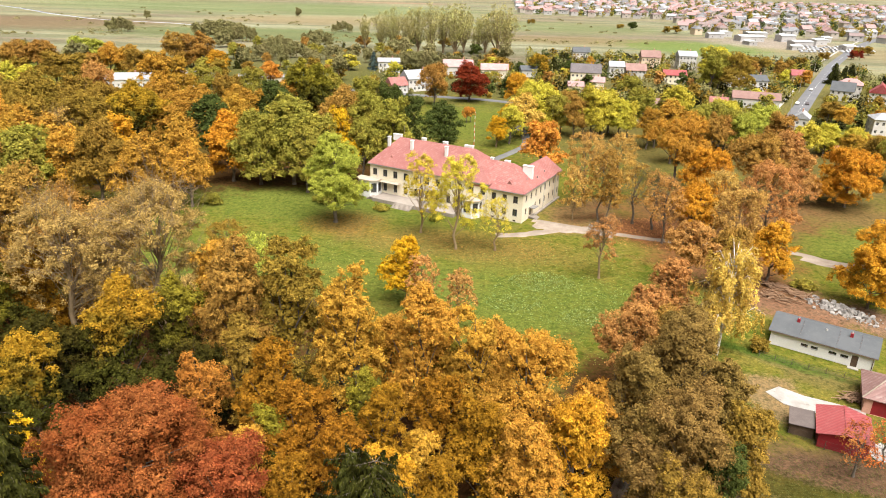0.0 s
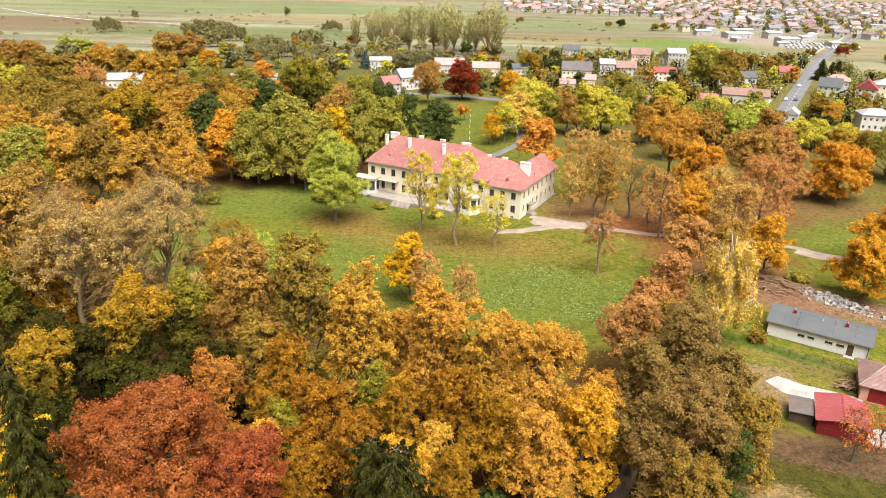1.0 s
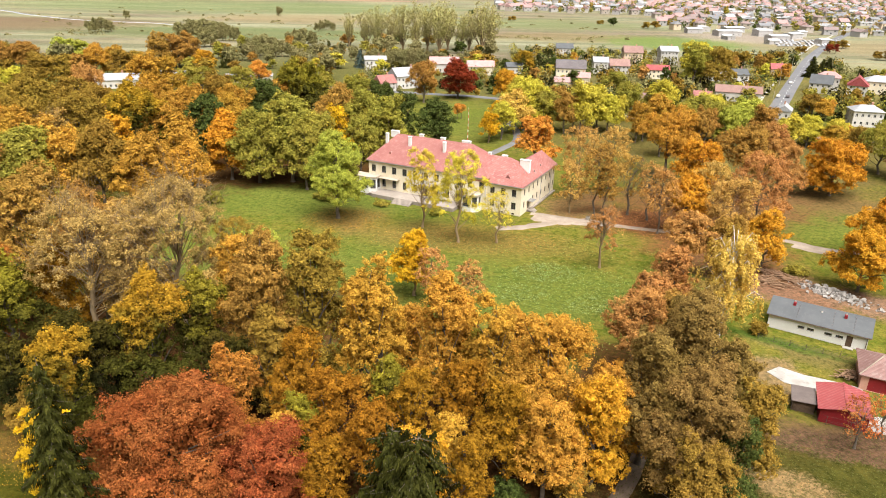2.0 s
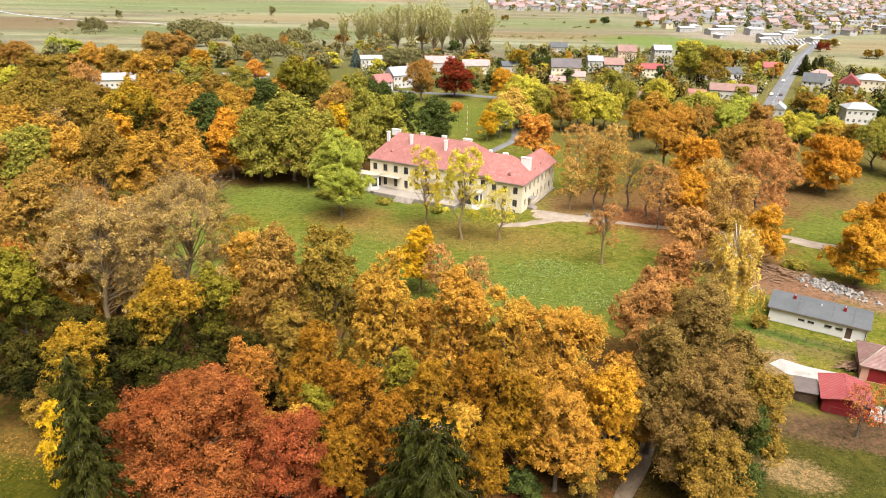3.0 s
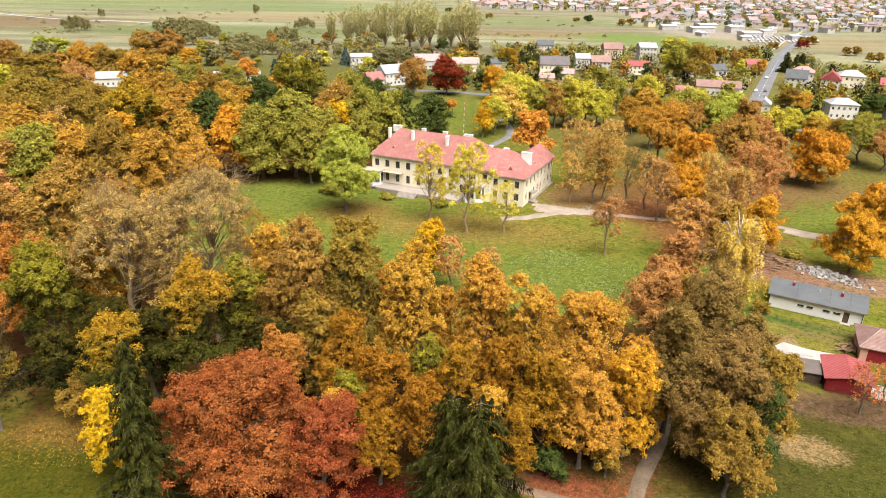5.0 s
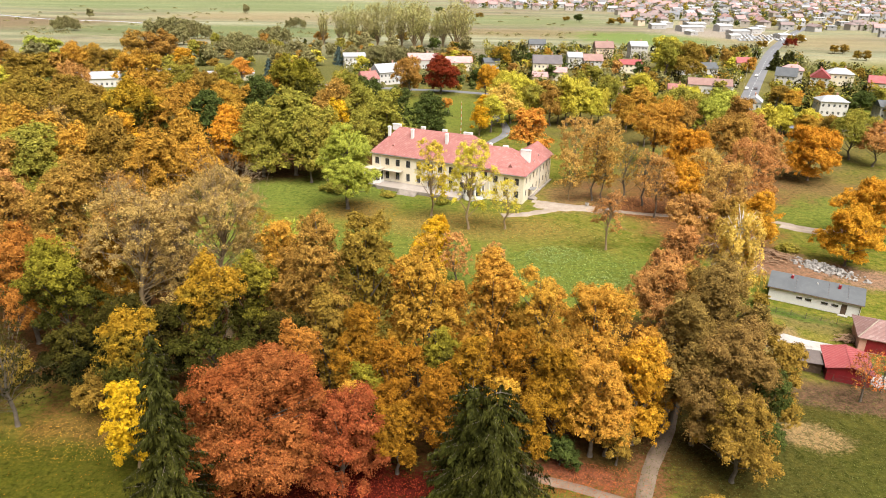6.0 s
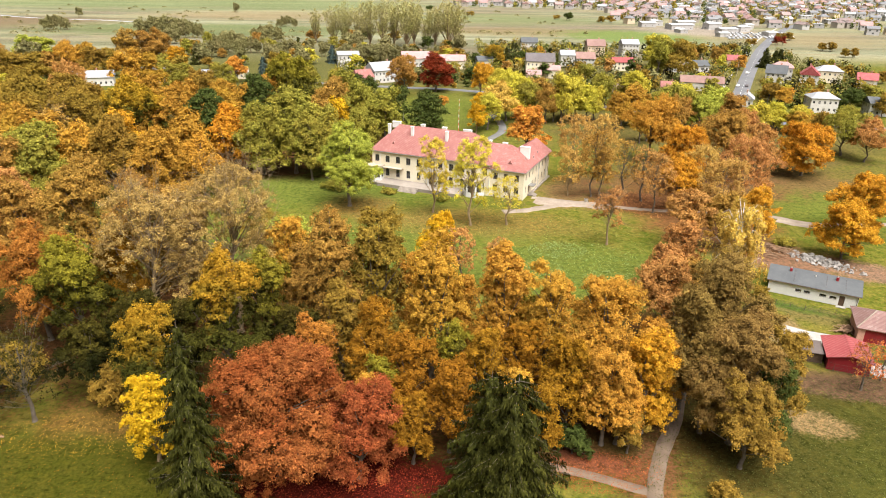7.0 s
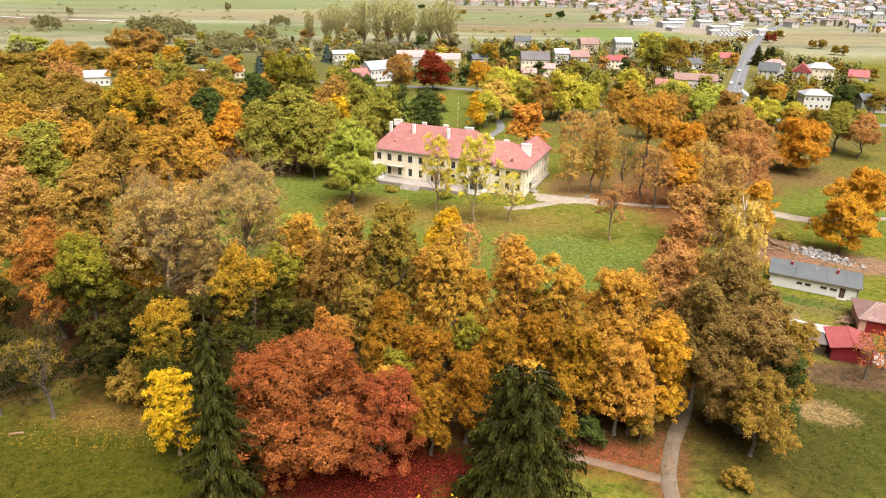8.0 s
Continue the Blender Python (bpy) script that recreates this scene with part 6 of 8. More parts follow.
repeat_tree("broad", -4.6, 332.2, 20, 7.8, "brown")
repeat_tree("high", 10.0, 294.2, 7.0, 2.0, "bright")
repeat_tree("high", 11.8, 295.6, 6.4, 2.0, "bright")
repeat_tree("broad", 55.0, 302.4, 14, 5.6, "brown")
repeat_tree("broad", 19.9, 251.9, 12, 3.8, "yellow")
repeat_tree("broad", 148.8, 393.3, 25.0, 6.8, "green")
repeat_tree("broad", 154.8, 398.1, 23.0, 6.8, "green")
repeat_tree("broad", 162.3, 395.4, 23, 9.9, "olive")
repeat_tree("broad", 206.7, 482.2, 12.0, 4.3, "olive")
repeat_tree("broad", 211.7, 485.3, 11.0, 4.3, "olive")
repeat_tree("broad", 216.7, 482.2, 12.0, 4.3, "olive")
repeat_tree("broad", 216.9, 460.1, 12.0, 3.9, "brown")
repeat_tree("broad", 220.3, 462.7, 11.0, 3.9, "brown")
repeat_tree("broad", 106.6, 311.7, 14.0, 4.1, "dark")
repeat_tree("broad", 110.2, 314.5, 12.9, 4.1, "dark")
repeat_tree("broad", 98.5, 374.7, 11.0, 4.4, "green")
repeat_tree("broad", 102.3, 377.7, 10.1, 4.4, "green")
repeat_tree("broad", 56.3, 441.9, 14.0, 5.5, "goldgreen")
repeat_tree("broad", 61.1, 445.7, 12.9, 5.5, "goldgreen")
repeat_tree("broad", 334.7, 588.7, 8.0, 3.0, "crimson")
repeat_tree("broad", 338.2, 590.8, 7.4, 3.0, "crimson")
repeat_tree("broad", 341.7, 588.7, 8.0, 3.0, "crimson")
repeat_tree("broad", 191.4, 304.7, 9.0, 3.4, "honey")
repeat_tree("broad", 194.4, 307.1, 8.3, 3.4, "honey")
repeat_tree("broad", 176.1, 317.1, 10.0, 4.5, "olive")
repeat_tree("broad", 180.1, 320.3, 9.2, 4.5, "olive")
repeat_tree("broad", 175.2, 303.3, 10.0, 4.0, "amber")
repeat_tree("broad", 178.8, 306.1, 9.2, 4.0, "amber")
repeat_tree("broad", -23.5, 440.7, 11.9, 4.4, "willow")
repeat_tree("oak", -18.2, 438.9, 13.6, 4.4, "willow")
repeat_tree("broad", -12.5, 439.8, 14, 4.4, "willow")
repeat_tree("oak", -6.8, 447.2, 12, 4.4, "willow")
repeat_tree("broad", 193.8, 454.6, 13.0, 5.7, "brown")
repeat_tree("broad", 198.8, 458.6, 12.0, 5.7, "brown")
repeat_tree("broad", 100.5, 310.9, 14.0, 5.0, "green")
repeat_tree("broad", 104.9, 314.3, 12.9, 5.0, "green")
repeat_tree("broad", 143.7, 255.8, 12.0, 4.0, "lemon")
repeat_tree("broad", 147.1, 258.6, 11.0, 4.0, "lemon")
repeat_tree("broad", 149.7, 249.5, 12.0, 4.2, "lemon")
repeat_tree("broad", 153.3, 252.5, 11.0, 4.2, "lemon")
repeat_tree("broad", 220.8, 306.3, 11.0, 4.6, "green")
repeat_tree("broad", 224.8, 309.5, 10.1, 4.6, "green")
repeat_tree("broad", 201.2, 291.5, 12.0, 4.7, "dark")
repeat_tree("broad", 205.2, 294.7, 11.0, 4.7, "dark")
repeat_tree("broad", 211.7, 282.2, 11.0, 4.3, "olive")
repeat_tree("broad", 215.5, 285.2, 10.1, 4.3, "olive")
repeat_tree("broad", 36.5, 297.0, 19.0, 6.4, "lemon")
repeat_tree("broad", 42.1, 301.4, 17.5, 6.4, "lemon")
repeat_tree("broad", 43.7, 274.9, 17.0, 4.6, "green")
repeat_tree("broad", 47.7, 278.1, 15.6, 4.6, "green")
repeat_tree("broad", 51.8, 269.8, 17.0, 4.5, "brown")
repeat_tree("broad", 55.8, 273.0, 15.6, 4.5, "brown")
repeat_tree("broad", 63.1, 278.7, 18.0, 5.8, "lemon")
repeat_tree("broad", 68.1, 282.7, 16.6, 5.8, "lemon")
repeat_tree("broad", 70.1, 272.3, 16.0, 4.6, "lemon")
repeat_tree("broad", 74.1, 275.5, 14.7, 4.6, "lemon")
repeat_tree("broad", 101.7, 307.0, 17.0, 5.6, "lemon")
repeat_tree("broad", 106.5, 310.8, 15.6, 5.6, "lemon")
repeat_tree("broad", 79.4, 235.0, 17.0, 4.6, "honey")
repeat_tree("broad", 83.4, 238.2, 15.6, 4.6, "honey")
repeat_tree("broad", 76.6, 255.6, 16.0, 4.4, "honey")
repeat_tree("broad", 80.4, 258.6, 14.7, 4.4, "honey")
repeat_tree("broad", 95.3, 258.3, 16.0, 4.8, "green")
repeat_tree("broad", 99.5, 261.7, 14.7, 4.8, "green")
repeat_tree("broad", 109.8, 272.9, 17.0, 5.7, "lemon")
repeat_tree("broad", 114.8, 276.9, 15.6, 5.7, "lemon")
repeat_tree("broad", 108.6, 249.5, 16.0, 4.7, "lime")
repeat_tree("broad", 112.8, 252.7, 14.7, 4.7, "lime")
repeat_tree("broad", 125.8, 257.2, 15.0, 4.7, "brown")
repeat_tree("broad", 129.8, 260.4, 13.8, 4.7, "brown")
repeat_tree("broad", 113.9, 226.5, 15.0, 4.2, "rust")
repeat_tree("broad", 117.5, 229.5, 13.8, 4.2, "rust")
repeat_tree("broad", 164.0, 435.7, 22.0, 9.8, "lemon")
repeat_tree("broad", 172.6, 442.5, 20.2, 9.8, "lemon")
repeat_tree("broad", 27.5, 292.3, 9, 3.9, "yellow")
repeat_tree("broad", 97.0, 245.9, 16.0, 4.7, "brown")
repeat_tree("broad", 101.0, 249.1, 14.7, 4.7, "brown")
repeat_tree("broad", 144.6, 227.5, 14.0, 4.2, "olive")
repeat_tree("broad", 148.2, 230.5, 12.9, 4.2, "olive")

# the wood behind the west lawn
repeat_tree("oak", -123.4, 195.7, 22, 9.0, "honey")
repeat_tree("oak", -105.2, 166.0, 22, 8.7, "green")
repeat_tree("broad", -111.4, 189.0, 15, 6.3, "orange")
repeat_tree("bare", -114.8, 202.1, 20, 7.1, "tan")
repeat_tree("oak", -88.5, 172.4, 24, 8.3, "olive")
repeat_tree("oak", -75.1, 170.2, 21, 8.0, "honey")
repeat_tree("oak", -93.2, 198.5, 20, 7.1, "orange")
repeat_tree("oak", -95.6, 215.6, 27, 10.0, "goldgreen")
repeat_tree("oak", -72.5, 187.3, 22, 7.2, "honey")
repeat_tree("broad", -89.1, 217.3, 20, 7.9, "honey")
repeat_tree("column", -72.2, 212.2, 24, 7.6, "dark")
repeat_tree("oak", -62.3, 199.7, 21, 7.1, "orange")
repeat_tree("oak", -53.4, 197.1, 23, 8.7, "green")
repeat_tree("oak", -43.8, 198.3, 27, 10.8, "green")
repeat_tree("broad", -29.8, 203.2, 23, 4.9, "yellow")
repeat_tree("oak", -34.0, 193.2, 22, 6.0, "green")
repeat_tree("oak", -23.0, 225.4, 25, 8.8, "green")
repeat_tree("oak", -16.1, 220.7, 23, 6.7, "green")
repeat_tree("column", -11.8, 241.2, 21, 5.7, "dark")
repeat_tree("oak", -32.7, 229.4, 25, 9.0, "brown")
repeat_tree("oak", -55.7, 271.0, 28.0, 7.2, "limegreen")
repeat_tree("oak", -49.5, 276.0, 25.8, 7.2, "limegreen")
repeat_tree("broad", -64.1, 260.5, 21, 8.6, "dark")
repeat_tree("broad", -73.5, 254.4, 20, 8.5, "honey")
repeat_tree("broad", -87.8, 245.1, 21, 8.8, "honey")
repeat_tree("oak", -129.1, 218.7, 29.0, 9.8, "olive")
repeat_tree("oak", -120.5, 225.5, 26.7, 9.8, "olive")
repeat_tree("broad", -142.6, 287.7, 22, 8.0, "rust")
repeat_tree("broad", -126.9, 310.4, 24.0, 7.4, "amber")
repeat_tree("broad", -120.5, 315.6, 22.1, 7.4, "honey")
repeat_tree("oak", -164.4, 432.2, 22.0, 7.6, "brown")
repeat_tree("oak", -155.6, 437.5, 20.2, 7.6, "brown")
repeat_tree("oak", -146.8, 432.2, 22.0, 7.6, "brown")
repeat_tree("broad", -130.6, 404.3, 15, 6.3, "orange")
repeat_tree("broad", -184.0, 388.3, 19.0, 8.2, "amber")
repeat_tree("broad", -176.8, 393.9, 17.5, 8.2, "honey")
repeat_tree("broad", -219.3, 425.8, 18.0, 7.7, "lime")
repeat_tree("broad", -212.5, 431.2, 16.6, 7.7, "lime")
repeat_tree("broad", -246.1, 407.7, 17.0, 6.6, "brown")
repeat_tree("broad", -238.4, 412.4, 15.6, 6.6, "brown")
repeat_tree("broad", -230.7, 407.7, 17.0, 6.6, "brown")
repeat_tree("broad", -194.8, 352.8, 18.0, 7.7, "olive")
repeat_tree("broad", -188.2, 358.2, 16.6, 7.7, "olive")
repeat_tree("oak", -186.2, 293.6, 20.0, 7.6, "lemon")
repeat_tree("oak", -179.6, 299.0, 18.4, 7.6, "lemon")
repeat_tree("broad", -140.8, 217.4, 22.0, 6.2, "amber")
repeat_tree("broad", -135.4, 221.8, 20.2, 6.2, "honey")
repeat_tree("broad", -91.6, 370.3, 14, 5.7, "bright")
repeat_tree("broad", -96.2, 301.1, 17.0, 5.2, "olive")
repeat_tree("broad", -91.8, 304.7, 15.6, 5.2, "olive")
repeat_tree("broad", -95.4, 339.0, 15.0, 5.1, "green")
repeat_tree("broad", -91.0, 342.6, 13.8, 5.1, "green")
repeat_tree("broad", -116.7, 332.4, 16.0, 5.7, "green")
repeat_tree("broad", -111.7, 336.4, 14.7, 5.7, "green")
repeat_tree("broad", -167.8, 383.4, 17.0, 7.2, "olive")
repeat_tree("broad", -161.6, 388.4, 15.6, 7.2, "olive")
repeat_tree("broad", -60.7, 271.1, 20.0, 5.4, "amber")
repeat_tree("broad", -56.1, 274.9, 18.4, 5.4, "honey")
repeat_tree("broad", -52.0, 290.5, 22.0, 5.7, "green")
repeat_tree("broad", -47.0, 294.5, 20.2, 5.7, "green")
repeat_tree("broad", -34.9, 298.2, 18.0, 4.9, "green")
repeat_tree("broad", -30.7, 301.6, 16.6, 4.9, "green")
repeat_tree("broad", -25.0, 297.8, 16.0, 4.3, "dark")
repeat_tree("broad", -21.2, 300.8, 14.7, 4.3, "dark")
repeat_tree("broad", -110.9, 210.2, 24, 8.8, "olive")
repeat_tree("broad", -122.3, 203.1, 24, 8.8, "olive")
repeat_tree("broad", -66.3, 175.3, 18, 5.4, "amber")
repeat_tree("broad", -24.2, 204.8, 20, 5.3, "green")
repeat_tree("broad", -38.4, 190.7, 20, 5.6, "green")
repeat_tree("broad", -123.8, 251.5, 20, 8.5, "olive")
repeat_tree("broad", -103.4, 262.4, 20, 8.5, "honey")
repeat_tree("broad", -72.3, 236.4, 20, 7.1, "honey")
repeat_tree("broad", -111.0, 185.4, 22, 7.3, "honey")
repeat_tree("broad", -96.2, 174.4, 21, 6.1, "amber")
repeat_tree("spruce", -70.9, 496.2, 12, 4.1, "needle")
repeat_tree("spruce", -45.1, 449.8, 12, 4.5, "blue")
repeat_tree("spruce", -79.9, 387.7, 12, 4.0, "blue")
repeat_tree("spruce", -127.9, 437.3, 11, 3.4, "needle")
repeat_tree("spruce", 78.9, 483.0, 12.0, 3.3, "needle")
repeat_tree("spruce", 81.7, 485.2, 11.0, 3.3, "needle")
repeat_tree("spruce", 69.7, 456.9, 11, 4.6, "needle")
repeat_tree("spruce", 244.6, 444.2, 14, 5.4, "needle")
repeat_tree("spruce", 246.6, 436.5, 13, 4.6, "needle")
repeat_tree("spruce", 260.9, 454.5, 12, 5.0, "needle")
repeat_tree("broad", -123.7, 197.3, 22, 8.7, "honey")
repeat_tree("broad", -106.6, 170.5, 22, 8.6, "green")
repeat_tree("broad", -110.7, 164.0, 20, 6.7, "honey")
repeat_tree("broad", -125.0, 183.1, 22, 8.6, "honey")
repeat_tree("broad", -142.1, 197.1, 22, 9.4, "honey")
repeat_tree("broad", -111.6, 157.8, 22, 8.3, "brown")
repeat_tree("broad", -178.8, 262.1, 22.0, 7.6, "olive")
repeat_tree("broad", -172.2, 267.3, 20.2, 7.6, "olive")
repeat_tree("broad", -189.9, 259.6, 22.0, 7.7, "brown")
repeat_tree("broad", -183.3, 265.0, 20.2, 7.7, "brown")

# willows and poplars along the river meadow
repeat_tree("broad", -207.6, 598.6, 14.3, 4.8, "willow", "along the river meadow", "meadow trees", True)
repeat_tree("broad", -203.4, 602.0, 13.1, 4.8, "willow", "along the river meadow", "meadow trees", True)
repeat_tree("oak", -199.9, 604.4, 16.4, 4.8, "willow", "along the river meadow", "meadow trees", True)
repeat_tree("oak", -195.7, 607.8, 15.1, 4.8, "willow", "along the river meadow", "meadow trees", True)
repeat_tree("broad", -190.8, 608.8, 16.9, 4.8, "willow", "along the river meadow", "meadow trees", True)
repeat_tree("broad", -186.6, 612.2, 15.6, 4.8, "willow", "along the river meadow", "meadow trees", True)
repeat_tree("oak", -181.3, 612.1, 14.6, 4.8, "willow", "along the river meadow", "meadow trees", True)
repeat_tree("oak", -177.1, 615.5, 13.4, 4.8, "willow", "along the river meadow", "meadow trees", True)
repeat_tree("broad", -178.5, 585.6, 12.1, 2.9, "willow", "along the river meadow", "meadow trees", True)
repeat_tree("broad", -175.9, 587.6, 11.2, 2.9, "willow", "along the river meadow", "meadow trees", True)
repeat_tree("oak", -174.4, 591.8, 13.9, 2.9, "willow", "along the river meadow", "meadow trees", True)
repeat_tree("oak", -171.8, 593.8, 12.7, 2.9, "willow", "along the river meadow", "meadow trees", True)
repeat_tree("broad", -169.0, 595.6, 14.3, 2.9, "willow", "along the river meadow", "meadow trees", True)
repeat_tree("broad", -166.4, 597.6, 13.1, 2.9, "willow", "along the river meadow", "meadow trees", True)
repeat_tree("oak", -162.3, 594.4, 12.3, 2.9, "willow", "along the river meadow", "meadow trees", True)
repeat_tree("oak", -159.7, 596.4, 11.3, 2.9, "willow", "along the river meadow", "meadow trees", True)
repeat_tree("broad", -131.8, 515.0, 11.1, 2.7, "willow", "along the river meadow", "meadow trees", True)
repeat_tree("broad", -129.4, 516.8, 10.1, 2.7, "willow", "along the river meadow", "meadow trees", True)
repeat_tree("oak", -127.4, 520.2, 12.6, 2.7, "willow", "along the river meadow", "meadow trees", True)
repeat_tree("oak", -125.0, 522.2, 11.6, 2.7, "willow", "along the river meadow", "meadow trees", True)
repeat_tree("broad", -121.9, 523.0, 13.0, 2.8, "willow", "along the river meadow", "meadow trees", True)
repeat_tree("broad", -119.5, 525.0, 12.0, 2.8, "willow", "along the river meadow", "meadow trees", True)
repeat_tree("oak", -115.8, 522.8, 11.2, 2.7, "willow", "along the river meadow", "meadow trees", True)
repeat_tree("oak", -113.4, 524.8, 10.3, 2.7, "willow", "along the river meadow", "meadow trees", True)
repeat_tree("broad", -110.7, 557.2, 12.1, 2.7, "willow", "along the river meadow", "meadow trees", True)
repeat_tree("broad", -108.3, 559.0, 11.2, 2.7, "willow", "along the river meadow", "meadow trees", True)
repeat_tree("oak", -106.0, 562.1, 13.9, 2.7, "willow", "along the river meadow", "meadow trees", True)
repeat_tree("oak", -103.6, 563.9, 12.7, 2.7, "willow", "along the river meadow", "meadow trees", True)
repeat_tree("broad", -99.3, 565.5, 14.3, 4.7, "willow", "along the river meadow", "meadow trees", True)
repeat_tree("oak", -94.4, 565.1, 12.3, 2.7, "willow", "along the river meadow", "meadow trees", True)
repeat_tree("oak", -92.0, 566.9, 11.3, 2.7, "willow", "along the river meadow", "meadow trees", True)
repeat_tree("broad", -299.0, 636.2, 11.1, 2.8, "willow", "along the river meadow", "meadow trees", True)
repeat_tree("broad", -296.6, 638.2, 10.1, 2.8, "willow", "along the river meadow", "meadow trees", True)
repeat_tree("oak", -298.4, 647.0, 12.6, 2.8, "willow", "along the river meadow", "meadow trees", True)
repeat_tree("oak", -296.0, 649.0, 11.6, 2.8, "willow", "along the river meadow", "meadow trees", True)
repeat_tree("broad", -294.5, 651.4, 13.0, 2.8, "willow", "along the river meadow", "meadow trees", True)
repeat_tree("broad", -292.1, 653.4, 12.0, 2.8, "willow", "along the river meadow", "meadow trees", True)
repeat_tree("oak", -286.8, 646.7, 11.2, 2.8, "willow", "along the river meadow", "meadow trees", True)
repeat_tree("oak", -284.4, 648.7, 10.3, 2.8, "willow", "along the river meadow", "meadow trees", True)
repeat_tree("broad", -108.8, 693.1, 8.8, 2.3, "willow", "along the river meadow", "meadow trees", True)
repeat_tree("broad", -106.8, 694.7, 8.2, 2.3, "willow", "along the river meadow", "meadow trees", True)
repeat_tree("oak", -106.5, 709.0, 10.1, 2.3, "willow", "along the river meadow", "meadow trees", True)
repeat_tree("oak", -104.5, 710.6, 9.4, 2.3, "willow", "along the river meadow", "meadow trees", True)
repeat_tree("broad", -102.2, 715.4, 10.4, 2.3, "willow", "along the river meadow", "meadow trees", True)
repeat_tree("broad", -100.2, 717.0, 9.6, 2.3, "willow", "along the river meadow", "meadow trees", True)
repeat_tree("oak", -95.5, 703.9, 9.0, 2.3, "willow", "along the river meadow", "meadow trees", True)
repeat_tree("oak", -93.5, 705.5, 8.2, 2.3, "willow", "along the river meadow", "meadow trees", True)
repeat_tree("broad", -183.7, 893.6, 11.7, 2.6, "willow", "along the river meadow", "meadow trees", True)
repeat_tree("broad", -181.5, 895.4, 10.8, 2.6, "willow", "along the river meadow", "meadow trees", True)
repeat_tree("broad", -328.5, 791.5, 10.4, 2.4, "willow", "along the river meadow", "meadow trees", True)
repeat_tree("broad", -326.3, 793.1, 9.6, 2.4, "willow", "along the river meadow", "meadow trees", True)
repeat_tree("broad", -276.1, 452.5, 9.9, 2.1, "willow", "along the river meadow", "meadow trees", True)
repeat_tree("broad", -274.3, 453.9, 9.1, 2.1, "willow", "along the river meadow", "meadow trees", True)
repeat_tree("oak", -273.3, 456.0, 11.3, 3.7, "willow", "along the river meadow", "meadow trees", True)
repeat_tree("broad", -269.9, 457.5, 11.7, 3.7, "willow", "along the river meadow", "meadow trees", True)
repeat_tree("oak", -266.9, 457.6, 10.0, 2.1, "willow", "along the river meadow", "meadow trees", True)
repeat_tree("oak", -265.1, 459.0, 9.2, 2.1, "willow", "along the river meadow", "meadow trees", True)
repeat_tree("broad", -112.0, 491.2, 9.9, 2.0, "willow", "along the river meadow", "meadow trees", True)
repeat_tree("broad", -110.2, 492.6, 9.1, 2.0, "willow", "along the river meadow", "meadow trees", True)
repeat_tree("oak", -108.0, 496.1, 11.3, 3.5, "willow", "along the river meadow", "meadow trees", True)
repeat_tree("broad", -103.9, 498.1, 11.7, 3.5, "willow", "along the river meadow", "meadow trees", True)
repeat_tree("oak", -100.1, 497.2, 10.0, 2.0, "willow", "along the river meadow", "meadow trees", True)
repeat_tree("oak", -98.3, 498.6, 9.2, 2.0, "willow", "along the river meadow", "meadow trees", True)
repeat_tree("broad", -129.4, 468.9, 9.9, 1.9, "willow", "along the river meadow", "meadow trees", True)
repeat_tree("broad", -127.8, 470.3, 9.1, 1.9, "willow", "along the river meadow", "meadow trees", True)
repeat_tree("oak", -125.6, 473.0, 11.3, 3.4, "willow", "along the river meadow", "meadow trees", True)
repeat_tree("broad", -121.7, 474.7, 11.7, 3.4, "willow", "along the river meadow", "meadow trees", True)
repeat_tree("oak", -118.2, 474.3, 10.0, 2.0, "willow", "along the river meadow", "meadow trees", True)
repeat_tree("oak", -116.6, 475.7, 9.2, 2.0, "willow", "along the river meadow", "meadow trees", True)
repeat_tree("broad", -82.5, 488.7, 8.8, 2.9, "willow", "along the river meadow", "meadow trees", True)
repeat_tree("oak", -79.9, 494.3, 10.1, 3.0, "willow", "along the river meadow", "meadow trees", True)
repeat_tree("broad", -76.4, 497.0, 10.4, 3.0, "willow", "along the river meadow", "meadow trees", True)
repeat_tree("oak", -72.1, 494.1, 9.0, 3.0, "willow", "along the river meadow", "meadow trees", True)
repeat_tree("broad", -44.2, 450.3, 8.8, 2.4, "willow", "along the river meadow", "meadow trees", True)
repeat_tree("broad", -42.2, 451.9, 8.2, 2.4, "willow", "along the river meadow", "meadow trees", True)
repeat_tree("oak", -39.6, 454.9, 10.1, 2.4, "willow", "along the river meadow", "meadow trees", True)
repeat_tree("oak", -37.4, 456.5, 9.4, 2.4, "willow", "along the river meadow", "meadow trees", True)
repeat_tree("broad", -34.2, 457.5, 10.4, 2.4, "willow", "along the river meadow", "meadow trees", True)
repeat_tree("broad", -32.0, 459.3, 9.6, 2.4, "willow", "along the river meadow", "meadow trees", True)
repeat_tree("oak", -28.5, 456.3, 9.0, 2.4, "willow", "along the river meadow", "meadow trees", True)
repeat_tree("oak", -26.3, 457.9, 8.2, 2.4, "willow", "along the river meadow", "meadow trees", True)
repeat_tree("broad", -25.2, 454.2, 9.9, 2.1, "willow", "along the river meadow", "meadow trees", True)
repeat_tree("broad", -23.4, 455.6, 9.1, 2.1, "willow", "along the river meadow", "meadow trees", True)
repeat_tree("oak", -20.1, 457.9, 11.3, 3.6, "willow", "along the river meadow", "meadow trees", True)
repeat_tree("broad", -15.4, 459.5, 11.7, 3.7, "willow", "along the river meadow", "meadow trees", True)
repeat_tree("oak", -11.4, 459.7, 10.0, 2.1, "willow", "along the river meadow", "meadow trees", True)
repeat_tree("oak", -9.6, 461.1, 9.2, 2.1, "willow", "along the river meadow", "meadow trees", True)
